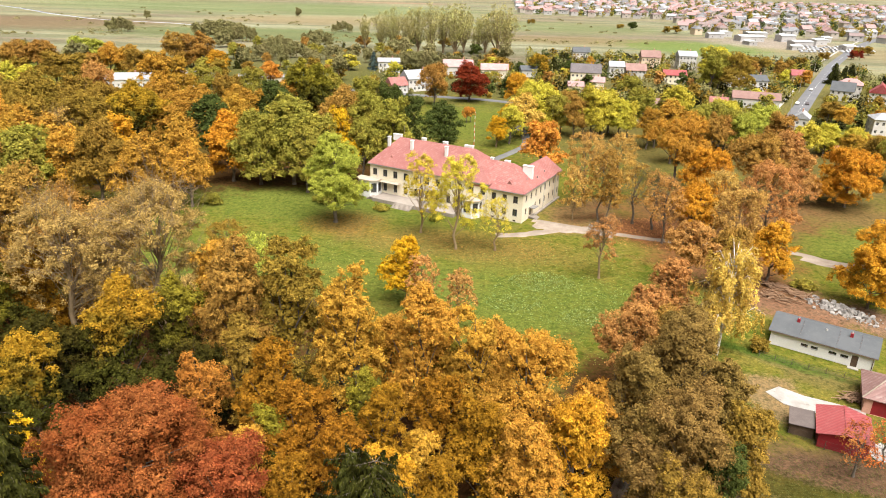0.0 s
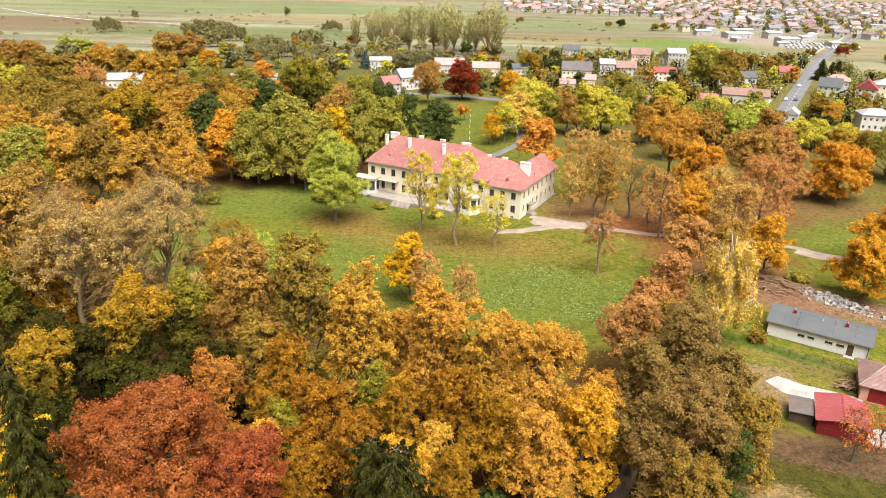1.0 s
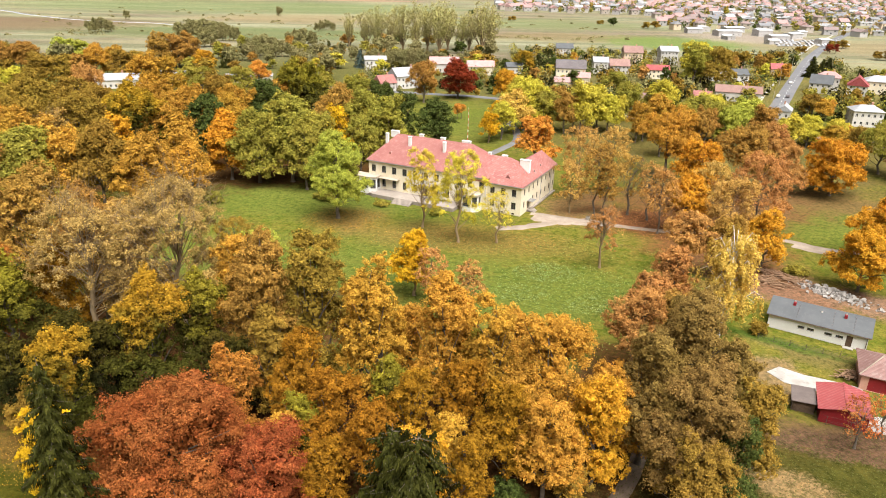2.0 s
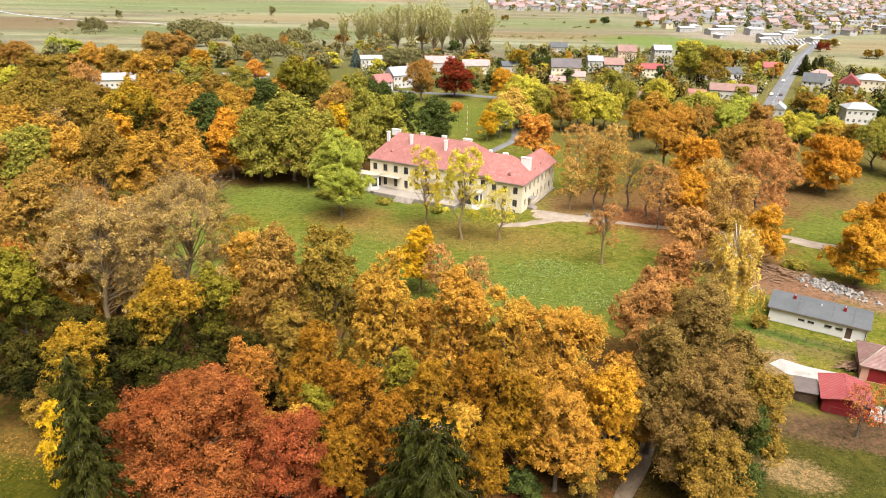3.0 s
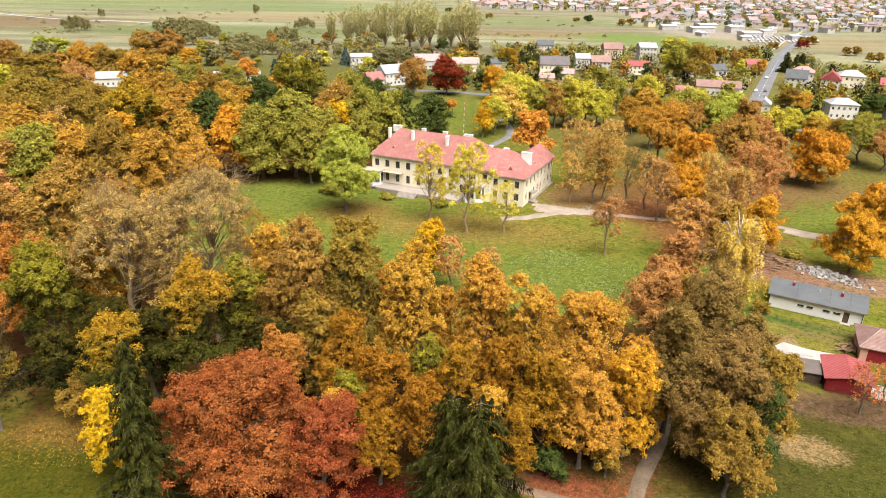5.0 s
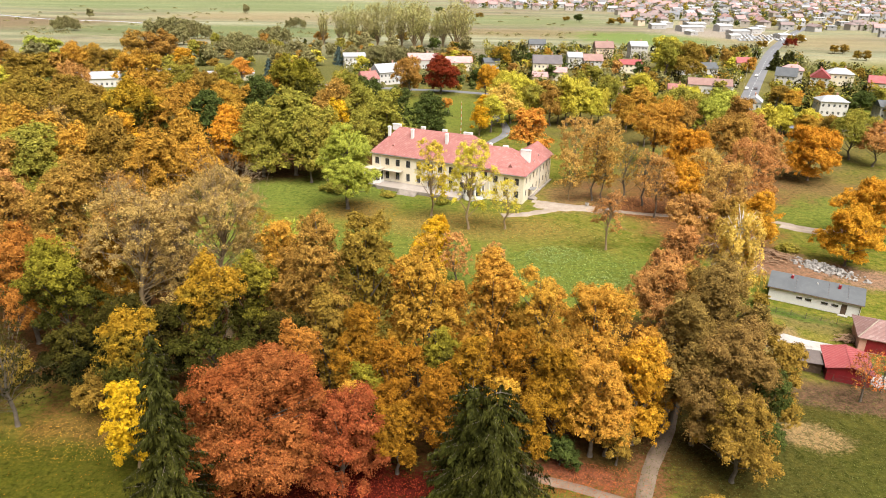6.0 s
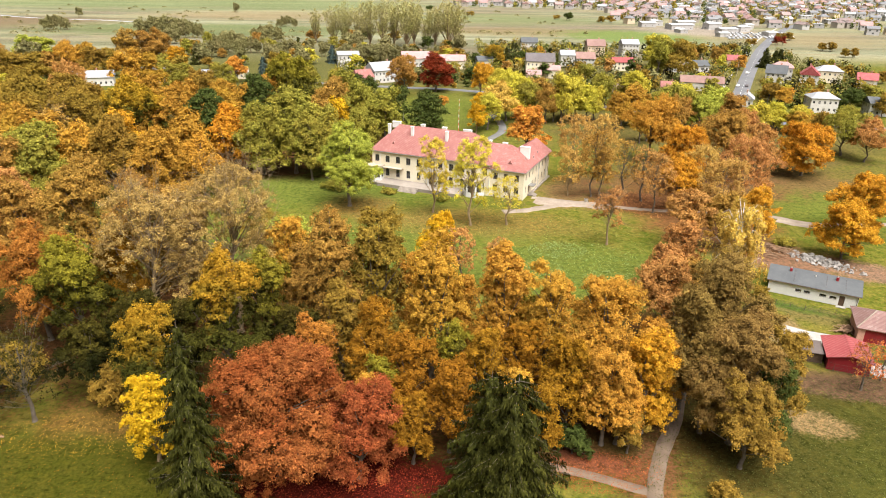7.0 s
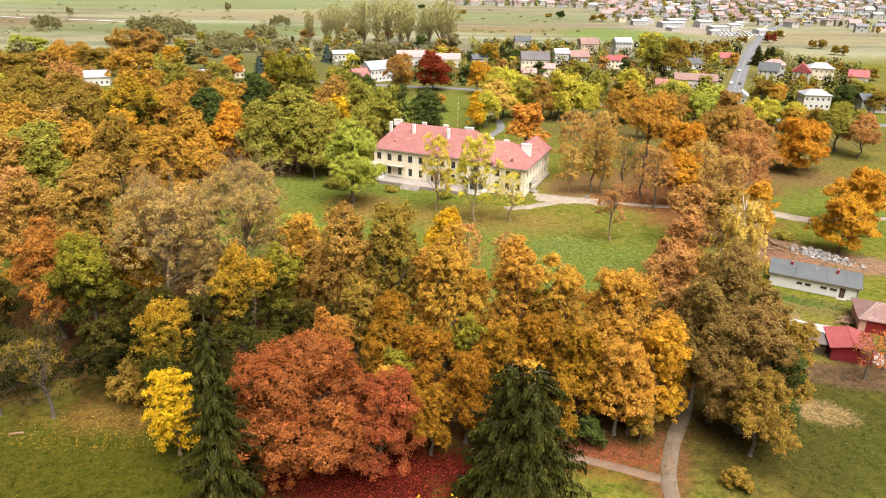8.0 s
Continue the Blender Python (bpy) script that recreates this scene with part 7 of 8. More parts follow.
repeat_tree("broad", -7.4, 459.2, 8.8, 2.2, "willow", "along the river meadow", "meadow trees", True)
repeat_tree("broad", -5.6, 460.8, 8.2, 2.2, "willow", "along the river meadow", "meadow trees", True)
repeat_tree("oak", -3.0, 463.9, 10.1, 2.2, "willow", "along the river meadow", "meadow trees", True)
repeat_tree("oak", -1.0, 465.5, 9.4, 2.2, "willow", "along the river meadow", "meadow trees", True)
repeat_tree("broad", 2.1, 466.6, 10.4, 2.2, "willow", "along the river meadow", "meadow trees", True)
repeat_tree("broad", 4.1, 468.2, 9.6, 2.2, "willow", "along the river meadow", "meadow trees", True)
repeat_tree("oak", 7.2, 464.9, 9.0, 2.2, "willow", "along the river meadow", "meadow trees", True)
repeat_tree("oak", 9.2, 466.5, 8.2, 2.2, "willow", "along the river meadow", "meadow trees", True)
repeat_tree("broad", 18.3, 465.4, 8.8, 2.2, "willow", "along the river meadow", "meadow trees", True)
repeat_tree("broad", 20.3, 467.0, 8.2, 2.2, "willow", "along the river meadow", "meadow trees", True)
repeat_tree("oak", 23.1, 470.4, 10.1, 2.2, "willow", "along the river meadow", "meadow trees", True)
repeat_tree("oak", 25.1, 472.0, 9.4, 2.2, "willow", "along the river meadow", "meadow trees", True)
repeat_tree("broad", 28.4, 473.2, 10.4, 2.3, "willow", "along the river meadow", "meadow trees", True)
repeat_tree("broad", 30.4, 474.8, 9.6, 2.3, "willow", "along the river meadow", "meadow trees", True)
repeat_tree("oak", 33.6, 471.3, 9.0, 2.2, "willow", "along the river meadow", "meadow trees", True)
repeat_tree("oak", 35.6, 472.9, 8.2, 2.2, "willow", "along the river meadow", "meadow trees", True)
repeat_tree("broad", -204.9, 527.9, 7.2, 2.7, "olive", "along the river meadow", "meadow trees", True)
repeat_tree("broad", -202.5, 529.7, 6.6, 2.7, "olive", "along the river meadow", "meadow trees", True)
repeat_tree("broad", -196.9, 526.0, 8.0, 2.6, "olive", "along the river meadow", "meadow trees", True)
repeat_tree("broad", -194.7, 527.8, 7.4, 2.6, "olive", "along the river meadow", "meadow trees", True)
repeat_tree("broad", -230.8, 424.0, 7.2, 2.6, "olive", "along the river meadow", "meadow trees", True)
repeat_tree("broad", -228.4, 425.8, 6.6, 2.6, "olive", "along the river meadow", "meadow trees", True)
repeat_tree("broad", -222.7, 421.9, 8.0, 2.6, "olive", "along the river meadow", "meadow trees", True)
repeat_tree("broad", -220.5, 423.7, 7.4, 2.6, "olive", "along the river meadow", "meadow trees", True)
repeat_tree("broad", 215.1, 845.7, 9, 3.6, "dark", "along the river meadow", "meadow trees", True)
repeat_tree("broad", 218.3, 841.6, 10, 3.6, "dark", "along the river meadow", "meadow trees", True)
repeat_tree("broad", 245.9, 810.2, 8.1, 4.0, "olive", "along the river meadow", "meadow trees", True)
repeat_tree("broad", 249.3, 813.0, 7.5, 4.0, "olive", "along the river meadow", "meadow trees", True)
repeat_tree("broad", 256.6, 810.3, 9.0, 4.0, "olive", "along the river meadow", "meadow trees", True)
repeat_tree("broad", 260.0, 813.1, 8.3, 4.0, "olive", "along the river meadow", "meadow trees", True)
repeat_tree("broad", 99.9, 885.6, 6.3, 2.1, "olive", "along the river meadow", "meadow trees", True)
repeat_tree("broad", 101.7, 887.0, 5.8, 2.1, "olive", "along the river meadow", "meadow trees", True)
repeat_tree("broad", 104.6, 887.0, 7.0, 2.1, "olive", "along the river meadow", "meadow trees", True)
repeat_tree("broad", 106.4, 888.4, 6.4, 2.1, "olive", "along the river meadow", "meadow trees", True)
repeat_tree("broad", 202.9, 856.3, 5.4, 2.1, "olive", "along the river meadow", "meadow trees", True)
repeat_tree("broad", 204.7, 857.7, 5.0, 2.1, "olive", "along the river meadow", "meadow trees", True)
repeat_tree("broad", 207.1, 858.5, 6.0, 2.1, "olive", "along the river meadow", "meadow trees", True)
repeat_tree("broad", 208.9, 859.9, 5.5, 2.1, "olive", "along the river meadow", "meadow trees", True)
repeat_tree("broad", 360.6, 630.3, 7.2, 2.5, "olive", "along the river meadow", "meadow trees", True)
repeat_tree("broad", 363.5, 632.0, 6.6, 2.5, "olive", "along the river meadow", "meadow trees", True)
repeat_tree("broad", 366.4, 630.3, 7.2, 2.5, "olive", "along the river meadow", "meadow trees", True)
repeat_tree("broad", 370.7, 629.6, 8.0, 3.8, "olive", "along the river meadow", "meadow trees", True)
repeat_tree("broad", 374.1, 632.2, 7.4, 3.8, "olive", "along the river meadow", "meadow trees", True)
repeat_tree("broad", 304.5, 580.2, 6.3, 2.1, "olive", "along the river meadow", "meadow trees", True)
repeat_tree("broad", 306.3, 581.6, 5.8, 2.1, "olive", "along the river meadow", "meadow trees", True)
repeat_tree("broad", 308.9, 579.0, 7.0, 2.1, "olive", "along the river meadow", "meadow trees", True)
repeat_tree("broad", 310.7, 580.4, 6.4, 2.1, "olive", "along the river meadow", "meadow trees", True)
repeat_tree("broad", 57.6, 990.4, 6.3, 2.3, "dark", "along the river meadow", "meadow trees", True)
repeat_tree("broad", 59.6, 992.0, 5.8, 2.3, "dark", "along the river meadow", "meadow trees", True)
repeat_tree("broad", 62.2, 993.2, 7.0, 2.4, "dark", "along the river meadow", "meadow trees", True)
repeat_tree("broad", 64.2, 994.8, 6.4, 2.4, "dark", "along the river meadow", "meadow trees", True)
repeat_tree("broad", 350.4, 545.5, 7.2, 3.2, "olive", "along the river meadow", "meadow trees", True)
repeat_tree("broad", 353.2, 547.7, 6.6, 3.2, "olive", "along the river meadow", "meadow trees", True)
repeat_tree("broad", 356.9, 542.6, 8.0, 3.2, "olive", "along the river meadow", "meadow trees", True)
repeat_tree("broad", 359.7, 544.8, 7.4, 3.2, "olive", "along the river meadow", "meadow trees", True)
repeat_tree("broad", 342.5, 503.7, 7.2, 2.8, "olive", "along the river meadow", "meadow trees", True)
repeat_tree("broad", 344.9, 505.7, 6.6, 2.8, "olive", "along the river meadow", "meadow trees", True)
repeat_tree("broad", 347.8, 500.6, 8.0, 2.8, "olive", "along the river meadow", "meadow trees", True)
repeat_tree("broad", 350.2, 502.6, 7.4, 2.8, "olive", "along the river meadow", "meadow trees", True)
repeat_tree("broad", 270.2, 404.6, 7.2, 2.8, "olive", "along the river meadow", "meadow trees", True)
repeat_tree("broad", 272.6, 406.6, 6.6, 2.8, "olive", "along the river meadow", "meadow trees", True)
repeat_tree("broad", 275.5, 401.4, 8.0, 2.8, "olive", "along the river meadow", "meadow trees", True)
repeat_tree("broad", 277.9, 403.4, 7.4, 2.8, "olive", "along the river meadow", "meadow trees", True)
repeat_tree("broad", 275.5, 380.1, 7.2, 2.7, "olive", "along the river meadow", "meadow trees", True)
repeat_tree("broad", 277.9, 381.9, 6.6, 2.7, "olive", "along the river meadow", "meadow trees", True)
repeat_tree("broad", 280.2, 376.9, 8.0, 2.7, "olive", "along the river meadow", "meadow trees", True)
repeat_tree("broad", 282.6, 378.7, 7.4, 2.7, "olive", "along the river meadow", "meadow trees", True)
repeat_tree("broad", 277.9, 432.9, 7.2, 2.4, "green", "along the river meadow", "meadow trees", True)
repeat_tree("broad", 279.9, 434.5, 6.6, 2.4, "green", "along the river meadow", "meadow trees", True)
repeat_tree("broad", 282.1, 429.7, 8.0, 2.4, "green", "along the river meadow", "meadow trees", True)
repeat_tree("broad", 284.1, 431.3, 7.4, 2.4, "green", "along the river meadow", "meadow trees", True)

# fan-shaped poplars at the edge of the meadow
for x, y, h, r in ((-64, 566, 26, 5.6), (-49, 552, 30, 8.1), (-40, 545, 33, 8.8), (-30, 540, 31, 8.1), (-21, 546, 36, 10.0), (-11, 540, 37, 9.4), (-2, 556, 35, 9.4),
                   (7, 541, 38, 13.8), (14, 560, 34, 10.0), (24, 556, 27, 7.5), (31, 562, 30, 8.8), (40, 546, 38, 13.8), (47, 560, 33, 9.4)):
    repeat_tree("poplar", x, y, h, r, "aspen", "along the river meadow", "meadow trees", True)

# scrub under the poplars and beside the village
repeat_tree("oak", -91.1, 523.9, 6.2, 2.8, "green", "along the river meadow", "meadow trees", True)
repeat_tree("oak", -63.2, 465.8, 12.6, 5.1, "willow", "along the river meadow", "meadow trees", True)
repeat_tree("oak", -114.1, 522.7, 5.5, 3.0, "dark", "along the river meadow", "meadow trees", True)
repeat_tree("oak", -65.6, 519.8, 8.3, 3.7, "brown", "along the river meadow", "meadow trees", True)
repeat_tree("oak", 7.8, 479.6, 9.3, 4.0, "brown", "along the river meadow", "meadow trees", True)
repeat_tree("broad", -112.2, 528.2, 8.2, 3.6, "lemon", "along the river meadow", "meadow trees", True)
repeat_tree("broad", -25.0, 506.5, 7.7, 3.2, "lemon", "along the river meadow", "meadow trees", True)
repeat_tree("broad", 26.6, 399.4, 8, 4.4, "green", "along the river meadow", "meadow trees", True)
repeat_tree("broad", -29.8, 412.9, 10.4, 4.4, "lemon", "along the river meadow", "meadow trees", True)
repeat_tree("oak", -60.3, 402.9, 7.5, 4.1, "olive", "along the river meadow", "meadow trees", True)
repeat_tree("oak", -20.7, 417.9, 8.1, 3.8, "shade", "along the river meadow", "meadow trees", True)
repeat_tree("broad", -73.4, 449.5, 5.9, 2.9, "lemon", "along the river meadow", "meadow trees", True)
repeat_tree("oak", -37.6, 469.0, 10.4, 4.0, "willow", "along the river meadow", "meadow trees", True)
repeat_tree("oak", -13.8, 497.6, 7.2, 3.2, "brown", "along the river meadow", "meadow trees", True)
repeat_tree("broad", 37.0, 491.7, 10.7, 5.2, "dark", "along the river meadow", "meadow trees", True)
repeat_tree("oak", -118.1, 468.8, 6.5, 2.9, "brown", "along the river meadow", "meadow trees", True)
repeat_tree("oak", -39.9, 485.9, 7.1, 3.6, "brown", "along the river meadow", "meadow trees", True)
repeat_tree("broad", 36.2, 524.1, 8.1, 4.3, "olive", "along the river meadow", "meadow trees", True)
repeat_tree("broad", 30.0, 459.4, 9.1, 4.5, "lemon", "along the river meadow", "meadow trees", True)
repeat_tree("oak", 29.8, 464.7, 10.6, 5.4, "brown", "along the river meadow", "meadow trees", True)
repeat_tree("broad", -115.6, 416.6, 7.6, 3.9, "olive", "along the river meadow", "meadow trees", True)
repeat_tree("broad", -91.1, 492.0, 10.9, 4.5, "green", "along the river meadow", "meadow trees", True)
repeat_tree("broad", -98.6, 437.8, 6.1, 2.8, "green", "along the river meadow", "meadow trees", True)
repeat_tree("broad", -63.8, 484.4, 5.4, 2.8, "green", "along the river meadow", "meadow trees", True)
repeat_tree("broad", -60.2, 442.3, 10.7, 5.4, "lemon", "along the river meadow", "meadow trees", True)
repeat_tree("broad", -32.4, 525.2, 8.3, 3.7, "brown", "along the river meadow", "meadow trees", True)
repeat_tree("broad", -38.0, 523.4, 6.8, 3.1, "dark", "along the river meadow", "meadow trees", True)
repeat_tree("broad", 10.1, 481.7, 7.2, 3.5, "olive", "along the river meadow", "meadow trees", True)
repeat_tree("oak", -29.8, 524.2, 14.0, 5.7, "willow", "along the river meadow", "meadow trees", True)
repeat_tree("oak", -14.1, 446.6, 7, 3.4, "olive", "along the river meadow", "meadow trees", True)
repeat_tree("oak", 22.6, 445.7, 7.6, 3.4, "green", "along the river meadow", "meadow trees", True)
repeat_tree("oak", 35.6, 446.3, 10.8, 5.5, "olive", "along the river meadow", "meadow trees", True)
repeat_tree("oak", -71.9, 428.9, 5.1, 2.8, "brown", "along the river meadow", "meadow trees", True)
repeat_tree("broad", -97.1, 398.2, 9, 4.0, "shade", "along the river meadow", "meadow trees", True)
repeat_tree("broad", 5.1, 506.6, 5.1, 2.7, "brown", "along the river meadow", "meadow trees", True)
repeat_tree("broad", -37.1, 511.6, 13.4, 5.3, "willow", "along the river meadow", "meadow trees", True)
repeat_tree("broad", -71.9, 467.0, 7, 3.3, "brown", "along the river meadow", "meadow trees", True)
repeat_tree("broad", -62.2, 495.6, 11.1, 3.7, "willow", "along the river meadow", "meadow trees", True)
repeat_tree("broad", -47.1, 518.7, 10.3, 4.8, "green", "along the river meadow", "meadow trees", True)
repeat_tree("oak", 9.2, 475.3, 9.1, 4.3, "shade", "along the river meadow", "meadow trees", True)
repeat_tree("broad", -10.8, 492.1, 10.4, 4.6, "shade", "along the river meadow", "meadow trees", True)
repeat_tree("oak", -119.5, 500.2, 8.5, 3.6, "shade", "along the river meadow", "meadow trees", True)

# scrub between the wood, the meadow and the village
repeat_tree("broad", -63.7, 445.1, 12.9, 4.8, "olive", "along the river meadow", "meadow trees", True)
repeat_tree("broad", -68.2, 575.5, 9.2, 4.3, "brown", "along the river meadow", "meadow trees", True)
repeat_tree("broad", -64.4, 578.5, 8.5, 4.3, "brown", "along the river meadow", "meadow trees", True)
repeat_tree("broad", -37.5, 580.4, 10.1, 4.7, "brown", "along the river meadow", "meadow trees", True)
repeat_tree("broad", -33.5, 583.6, 9.3, 4.7, "brown", "along the river meadow", "meadow trees", True)
repeat_tree("broad", -28.3, 595.2, 8.6, 4.2, "dark", "along the river meadow", "meadow trees", True)
repeat_tree("broad", -24.7, 598.2, 7.9, 4.2, "dark", "along the river meadow", "meadow trees", True)
repeat_tree("broad", -150.8, 505.3, 8.7, 3.2, "olive", "along the river meadow", "meadow trees", True)
repeat_tree("broad", -148.0, 507.5, 8.0, 3.2, "olive", "along the river meadow", "meadow trees", True)
repeat_tree("oak", -126.0, 437.6, 14.0, 3.3, "willow", "along the river meadow", "meadow trees", True)
repeat_tree("oak", -123.2, 439.8, 12.9, 3.3, "willow", "along the river meadow", "meadow trees", True)
repeat_tree("broad", -102.5, 442.9, 15.2, 3.8, "willow", "along the river meadow", "meadow trees", True)
repeat_tree("oak", -137.2, 429.4, 10.4, 3.5, "olive", "along the river meadow", "meadow trees", True)
repeat_tree("oak", -134.2, 431.8, 9.6, 3.5, "olive", "along the river meadow", "meadow trees", True)
repeat_tree("oak", -143.2, 480.9, 11.2, 3.9, "green", "along the river meadow", "meadow trees", True)
repeat_tree("oak", -139.8, 483.7, 10.3, 3.9, "green", "along the river meadow", "meadow trees", True)
repeat_tree("broad", -53.7, 480.5, 10.8, 2.7, "willow", "along the river meadow", "meadow trees", True)
repeat_tree("broad", -51.3, 482.3, 9.9, 2.7, "willow", "along the river meadow", "meadow trees", True)
repeat_tree("oak", -10.5, 473.2, 15.6, 5.2, "willow", "along the river meadow", "meadow trees", True)
repeat_tree("broad", -97.3, 524.9, 14.7, 3.6, "willow", "along the river meadow", "meadow trees", True)
repeat_tree("broad", -94.3, 527.3, 13.5, 3.6, "willow", "along the river meadow", "meadow trees", True)
repeat_tree("broad", -136.8, 400.8, 11, 4.5, "green", "along the river meadow", "meadow trees", True)
repeat_tree("broad", -60.0, 398.8, 15.6, 4.6, "willow", "along the river meadow", "meadow trees", True)
repeat_tree("broad", -78.0, 413.9, 11.4, 3.1, "olive", "along the river meadow", "meadow trees", True)
repeat_tree("broad", -75.4, 416.1, 10.5, 3.1, "olive", "along the river meadow", "meadow trees", True)
repeat_tree("broad", -124.4, 388.5, 12.1, 5.0, "olive", "along the river meadow", "meadow trees", True)
repeat_tree("oak", -82.6, 429.1, 12.6, 3.2, "willow", "along the river meadow", "meadow trees", True)
repeat_tree("oak", -79.8, 431.3, 11.6, 3.2, "willow", "along the river meadow", "meadow trees", True)
repeat_tree("oak", -82.6, 431.1, 14.6, 3.5, "willow", "along the river meadow", "meadow trees", True)
repeat_tree("oak", -79.6, 433.5, 13.4, 3.5, "willow", "along the river meadow", "meadow trees", True)
repeat_tree("broad", -111.4, 565.5, 9.1, 3.5, "green", "along the river meadow", "meadow trees", True)
repeat_tree("broad", -108.4, 567.9, 8.4, 3.5, "green", "along the river meadow", "meadow trees", True)
repeat_tree("oak", -172.5, 547.3, 11.7, 4.4, "willow", "along the river meadow", "meadow trees", True)
repeat_tree("oak", -168.7, 550.3, 10.8, 4.4, "willow", "along the river meadow", "meadow trees", True)
repeat_tree("oak", -64.2, 440.4, 13.1, 3.4, "willow", "along the river meadow", "meadow trees", True)
repeat_tree("oak", -61.2, 442.8, 12.1, 3.4, "willow", "along the river meadow", "meadow trees", True)
repeat_tree("broad", -41.1, 496.5, 10.3, 2.6, "olive", "along the river meadow", "meadow trees", True)
repeat_tree("broad", -38.9, 498.3, 9.5, 2.6, "olive", "along the river meadow", "meadow trees", True)
repeat_tree("oak", -130.9, 459.6, 12.3, 4.4, "olive", "along the river meadow", "meadow trees", True)
repeat_tree("broad", -117.6, 485.3, 15.3, 4.2, "willow", "along the river meadow", "meadow trees", True)
repeat_tree("broad", 20.9, 534.5, 9.8, 3.8, "dark", "along the river meadow", "meadow trees", True)
repeat_tree("broad", 24.1, 537.1, 9.0, 3.8, "dark", "along the river meadow", "meadow trees", True)
repeat_tree("oak", -30.0, 508.8, 11.2, 2.9, "willow", "along the river meadow", "meadow trees", True)
repeat_tree("oak", -27.4, 510.8, 10.3, 2.9, "willow", "along the river meadow", "meadow trees", True)
repeat_tree("broad", -27.8, 471.3, 10.7, 3.1, "willow", "along the river meadow", "meadow trees", True)
repeat_tree("broad", -25.0, 473.5, 9.8, 3.1, "willow", "along the river meadow", "meadow trees", True)
repeat_tree("oak", -31.4, 472.9, 9.8, 2.5, "brown", "along the river meadow", "meadow trees", True)
repeat_tree("oak", -29.2, 474.7, 9.0, 2.5, "brown", "along the river meadow", "meadow trees", True)
repeat_tree("broad", -107.6, 546.4, 10.3, 3.0, "brown", "along the river meadow", "meadow trees", True)
repeat_tree("broad", -105.0, 548.4, 9.5, 3.0, "brown", "along the river meadow", "meadow trees", True)
repeat_tree("oak", -143.0, 541.1, 10.2, 2.7, "green", "along the river meadow", "meadow trees", True)
repeat_tree("oak", -140.6, 542.9, 9.4, 2.7, "green", "along the river meadow", "meadow trees", True)
repeat_tree("broad", -143.0, 429.5, 8.8, 3.0, "olive", "along the river meadow", "meadow trees", True)
repeat_tree("broad", -140.4, 431.5, 8.1, 3.0, "olive", "along the river meadow", "meadow trees", True)
repeat_tree("broad", 40.2, 480.2, 16.5, 4.6, "willow", "along the river meadow", "meadow trees", True)
repeat_tree("broad", -1.5, 597.2, 8.3, 4.1, "olive", "along the river meadow", "meadow trees", True)
repeat_tree("broad", 2.1, 600.0, 7.6, 4.1, "olive", "along the river meadow", "meadow trees", True)
repeat_tree("oak", -61.3, 445.4, 12.1, 2.8, "willow", "along the river meadow", "meadow trees", True)
repeat_tree("oak", -58.9, 447.4, 11.2, 2.8, "willow", "along the river meadow", "meadow trees", True)
repeat_tree("oak", -185.5, 404.5, 10.9, 3.4, "olive", "along the river meadow", "meadow trees", True)
repeat_tree("oak", -182.5, 406.9, 10.0, 3.4, "olive", "along the river meadow", "meadow trees", True)
repeat_tree("oak", -206.1, 394.1, 19.0, 3.9, "willow", "along the river meadow", "meadow trees", True)
repeat_tree("oak", -202.7, 396.7, 17.4, 3.9, "willow", "along the river meadow", "meadow trees", True)
repeat_tree("oak", -224.5, 367.2, 13.0, 3.9, "olive", "along the river meadow", "meadow trees", True)
repeat_tree("oak", -221.1, 369.8, 12.0, 3.9, "olive", "along the river meadow", "meadow trees", True)
repeat_tree("oak", -258.5, 452.3, 12.4, 4.1, "brown", "along the river meadow", "meadow trees", True)
repeat_tree("oak", -254.9, 455.1, 11.4, 4.1, "brown", "along the river meadow", "meadow trees", True)
repeat_tree("oak", -203.2, 386.7, 19.0, 5.2, "willow", "along the river meadow", "meadow trees", True)
repeat_tree("oak", -196.8, 388.4, 12.8, 4.7, "olive", "along the river meadow", "meadow trees", True)
repeat_tree("oak", -190.0, 382.1, 14.1, 5.1, "brown", "along the river meadow", "meadow trees", True)
repeat_tree("oak", -258.0, 433.5, 13.5, 4.4, "olive", "along the river meadow", "meadow trees", True)
repeat_tree("oak", -254.2, 436.5, 12.4, 4.4, "olive", "along the river meadow", "meadow trees", True)
repeat_tree("oak", -160.7, 434.8, 10.3, 3.9, "brown", "along the river meadow", "meadow trees", True)
repeat_tree("oak", -157.3, 437.6, 9.5, 3.9, "brown", "along the river meadow", "meadow trees", True)
repeat_tree("oak", -255.2, 412.8, 14.4, 4.4, "brown", "along the river meadow", "meadow trees", True)
repeat_tree("oak", -251.4, 415.8, 13.2, 4.4, "brown", "along the river meadow", "meadow trees", True)

# trees between the village houses
repeat_tree("broad", 41.8, 312.2, 9.8, 3.2, "lemon", "between the village houses", "village trees", True)
repeat_tree("broad", 158.9, 343.1, 8.2, 3.6, "green", "between the village houses", "village trees", True)
repeat_tree("oak", 212.1, 440.3, 8.8, 3.0, "lemon", "between the village houses", "village trees", True)
repeat_tree("broad", 77.4, 423.0, 7.4, 2.1, "goldgreen", "between the village houses", "village trees", True)
repeat_tree("broad", 79.2, 424.4, 6.8, 2.1, "goldgreen", "between the village houses", "village trees", True)
repeat_tree("broad", 266.2, 538.2, 6.3, 2.3, "olive", "between the village houses", "village trees", True)
repeat_tree("broad", 268.8, 539.8, 5.8, 2.3, "olive", "between the village houses", "village trees", True)
repeat_tree("broad", 271.4, 538.2, 6.3, 2.3, "olive", "between the village houses", "village trees", True)
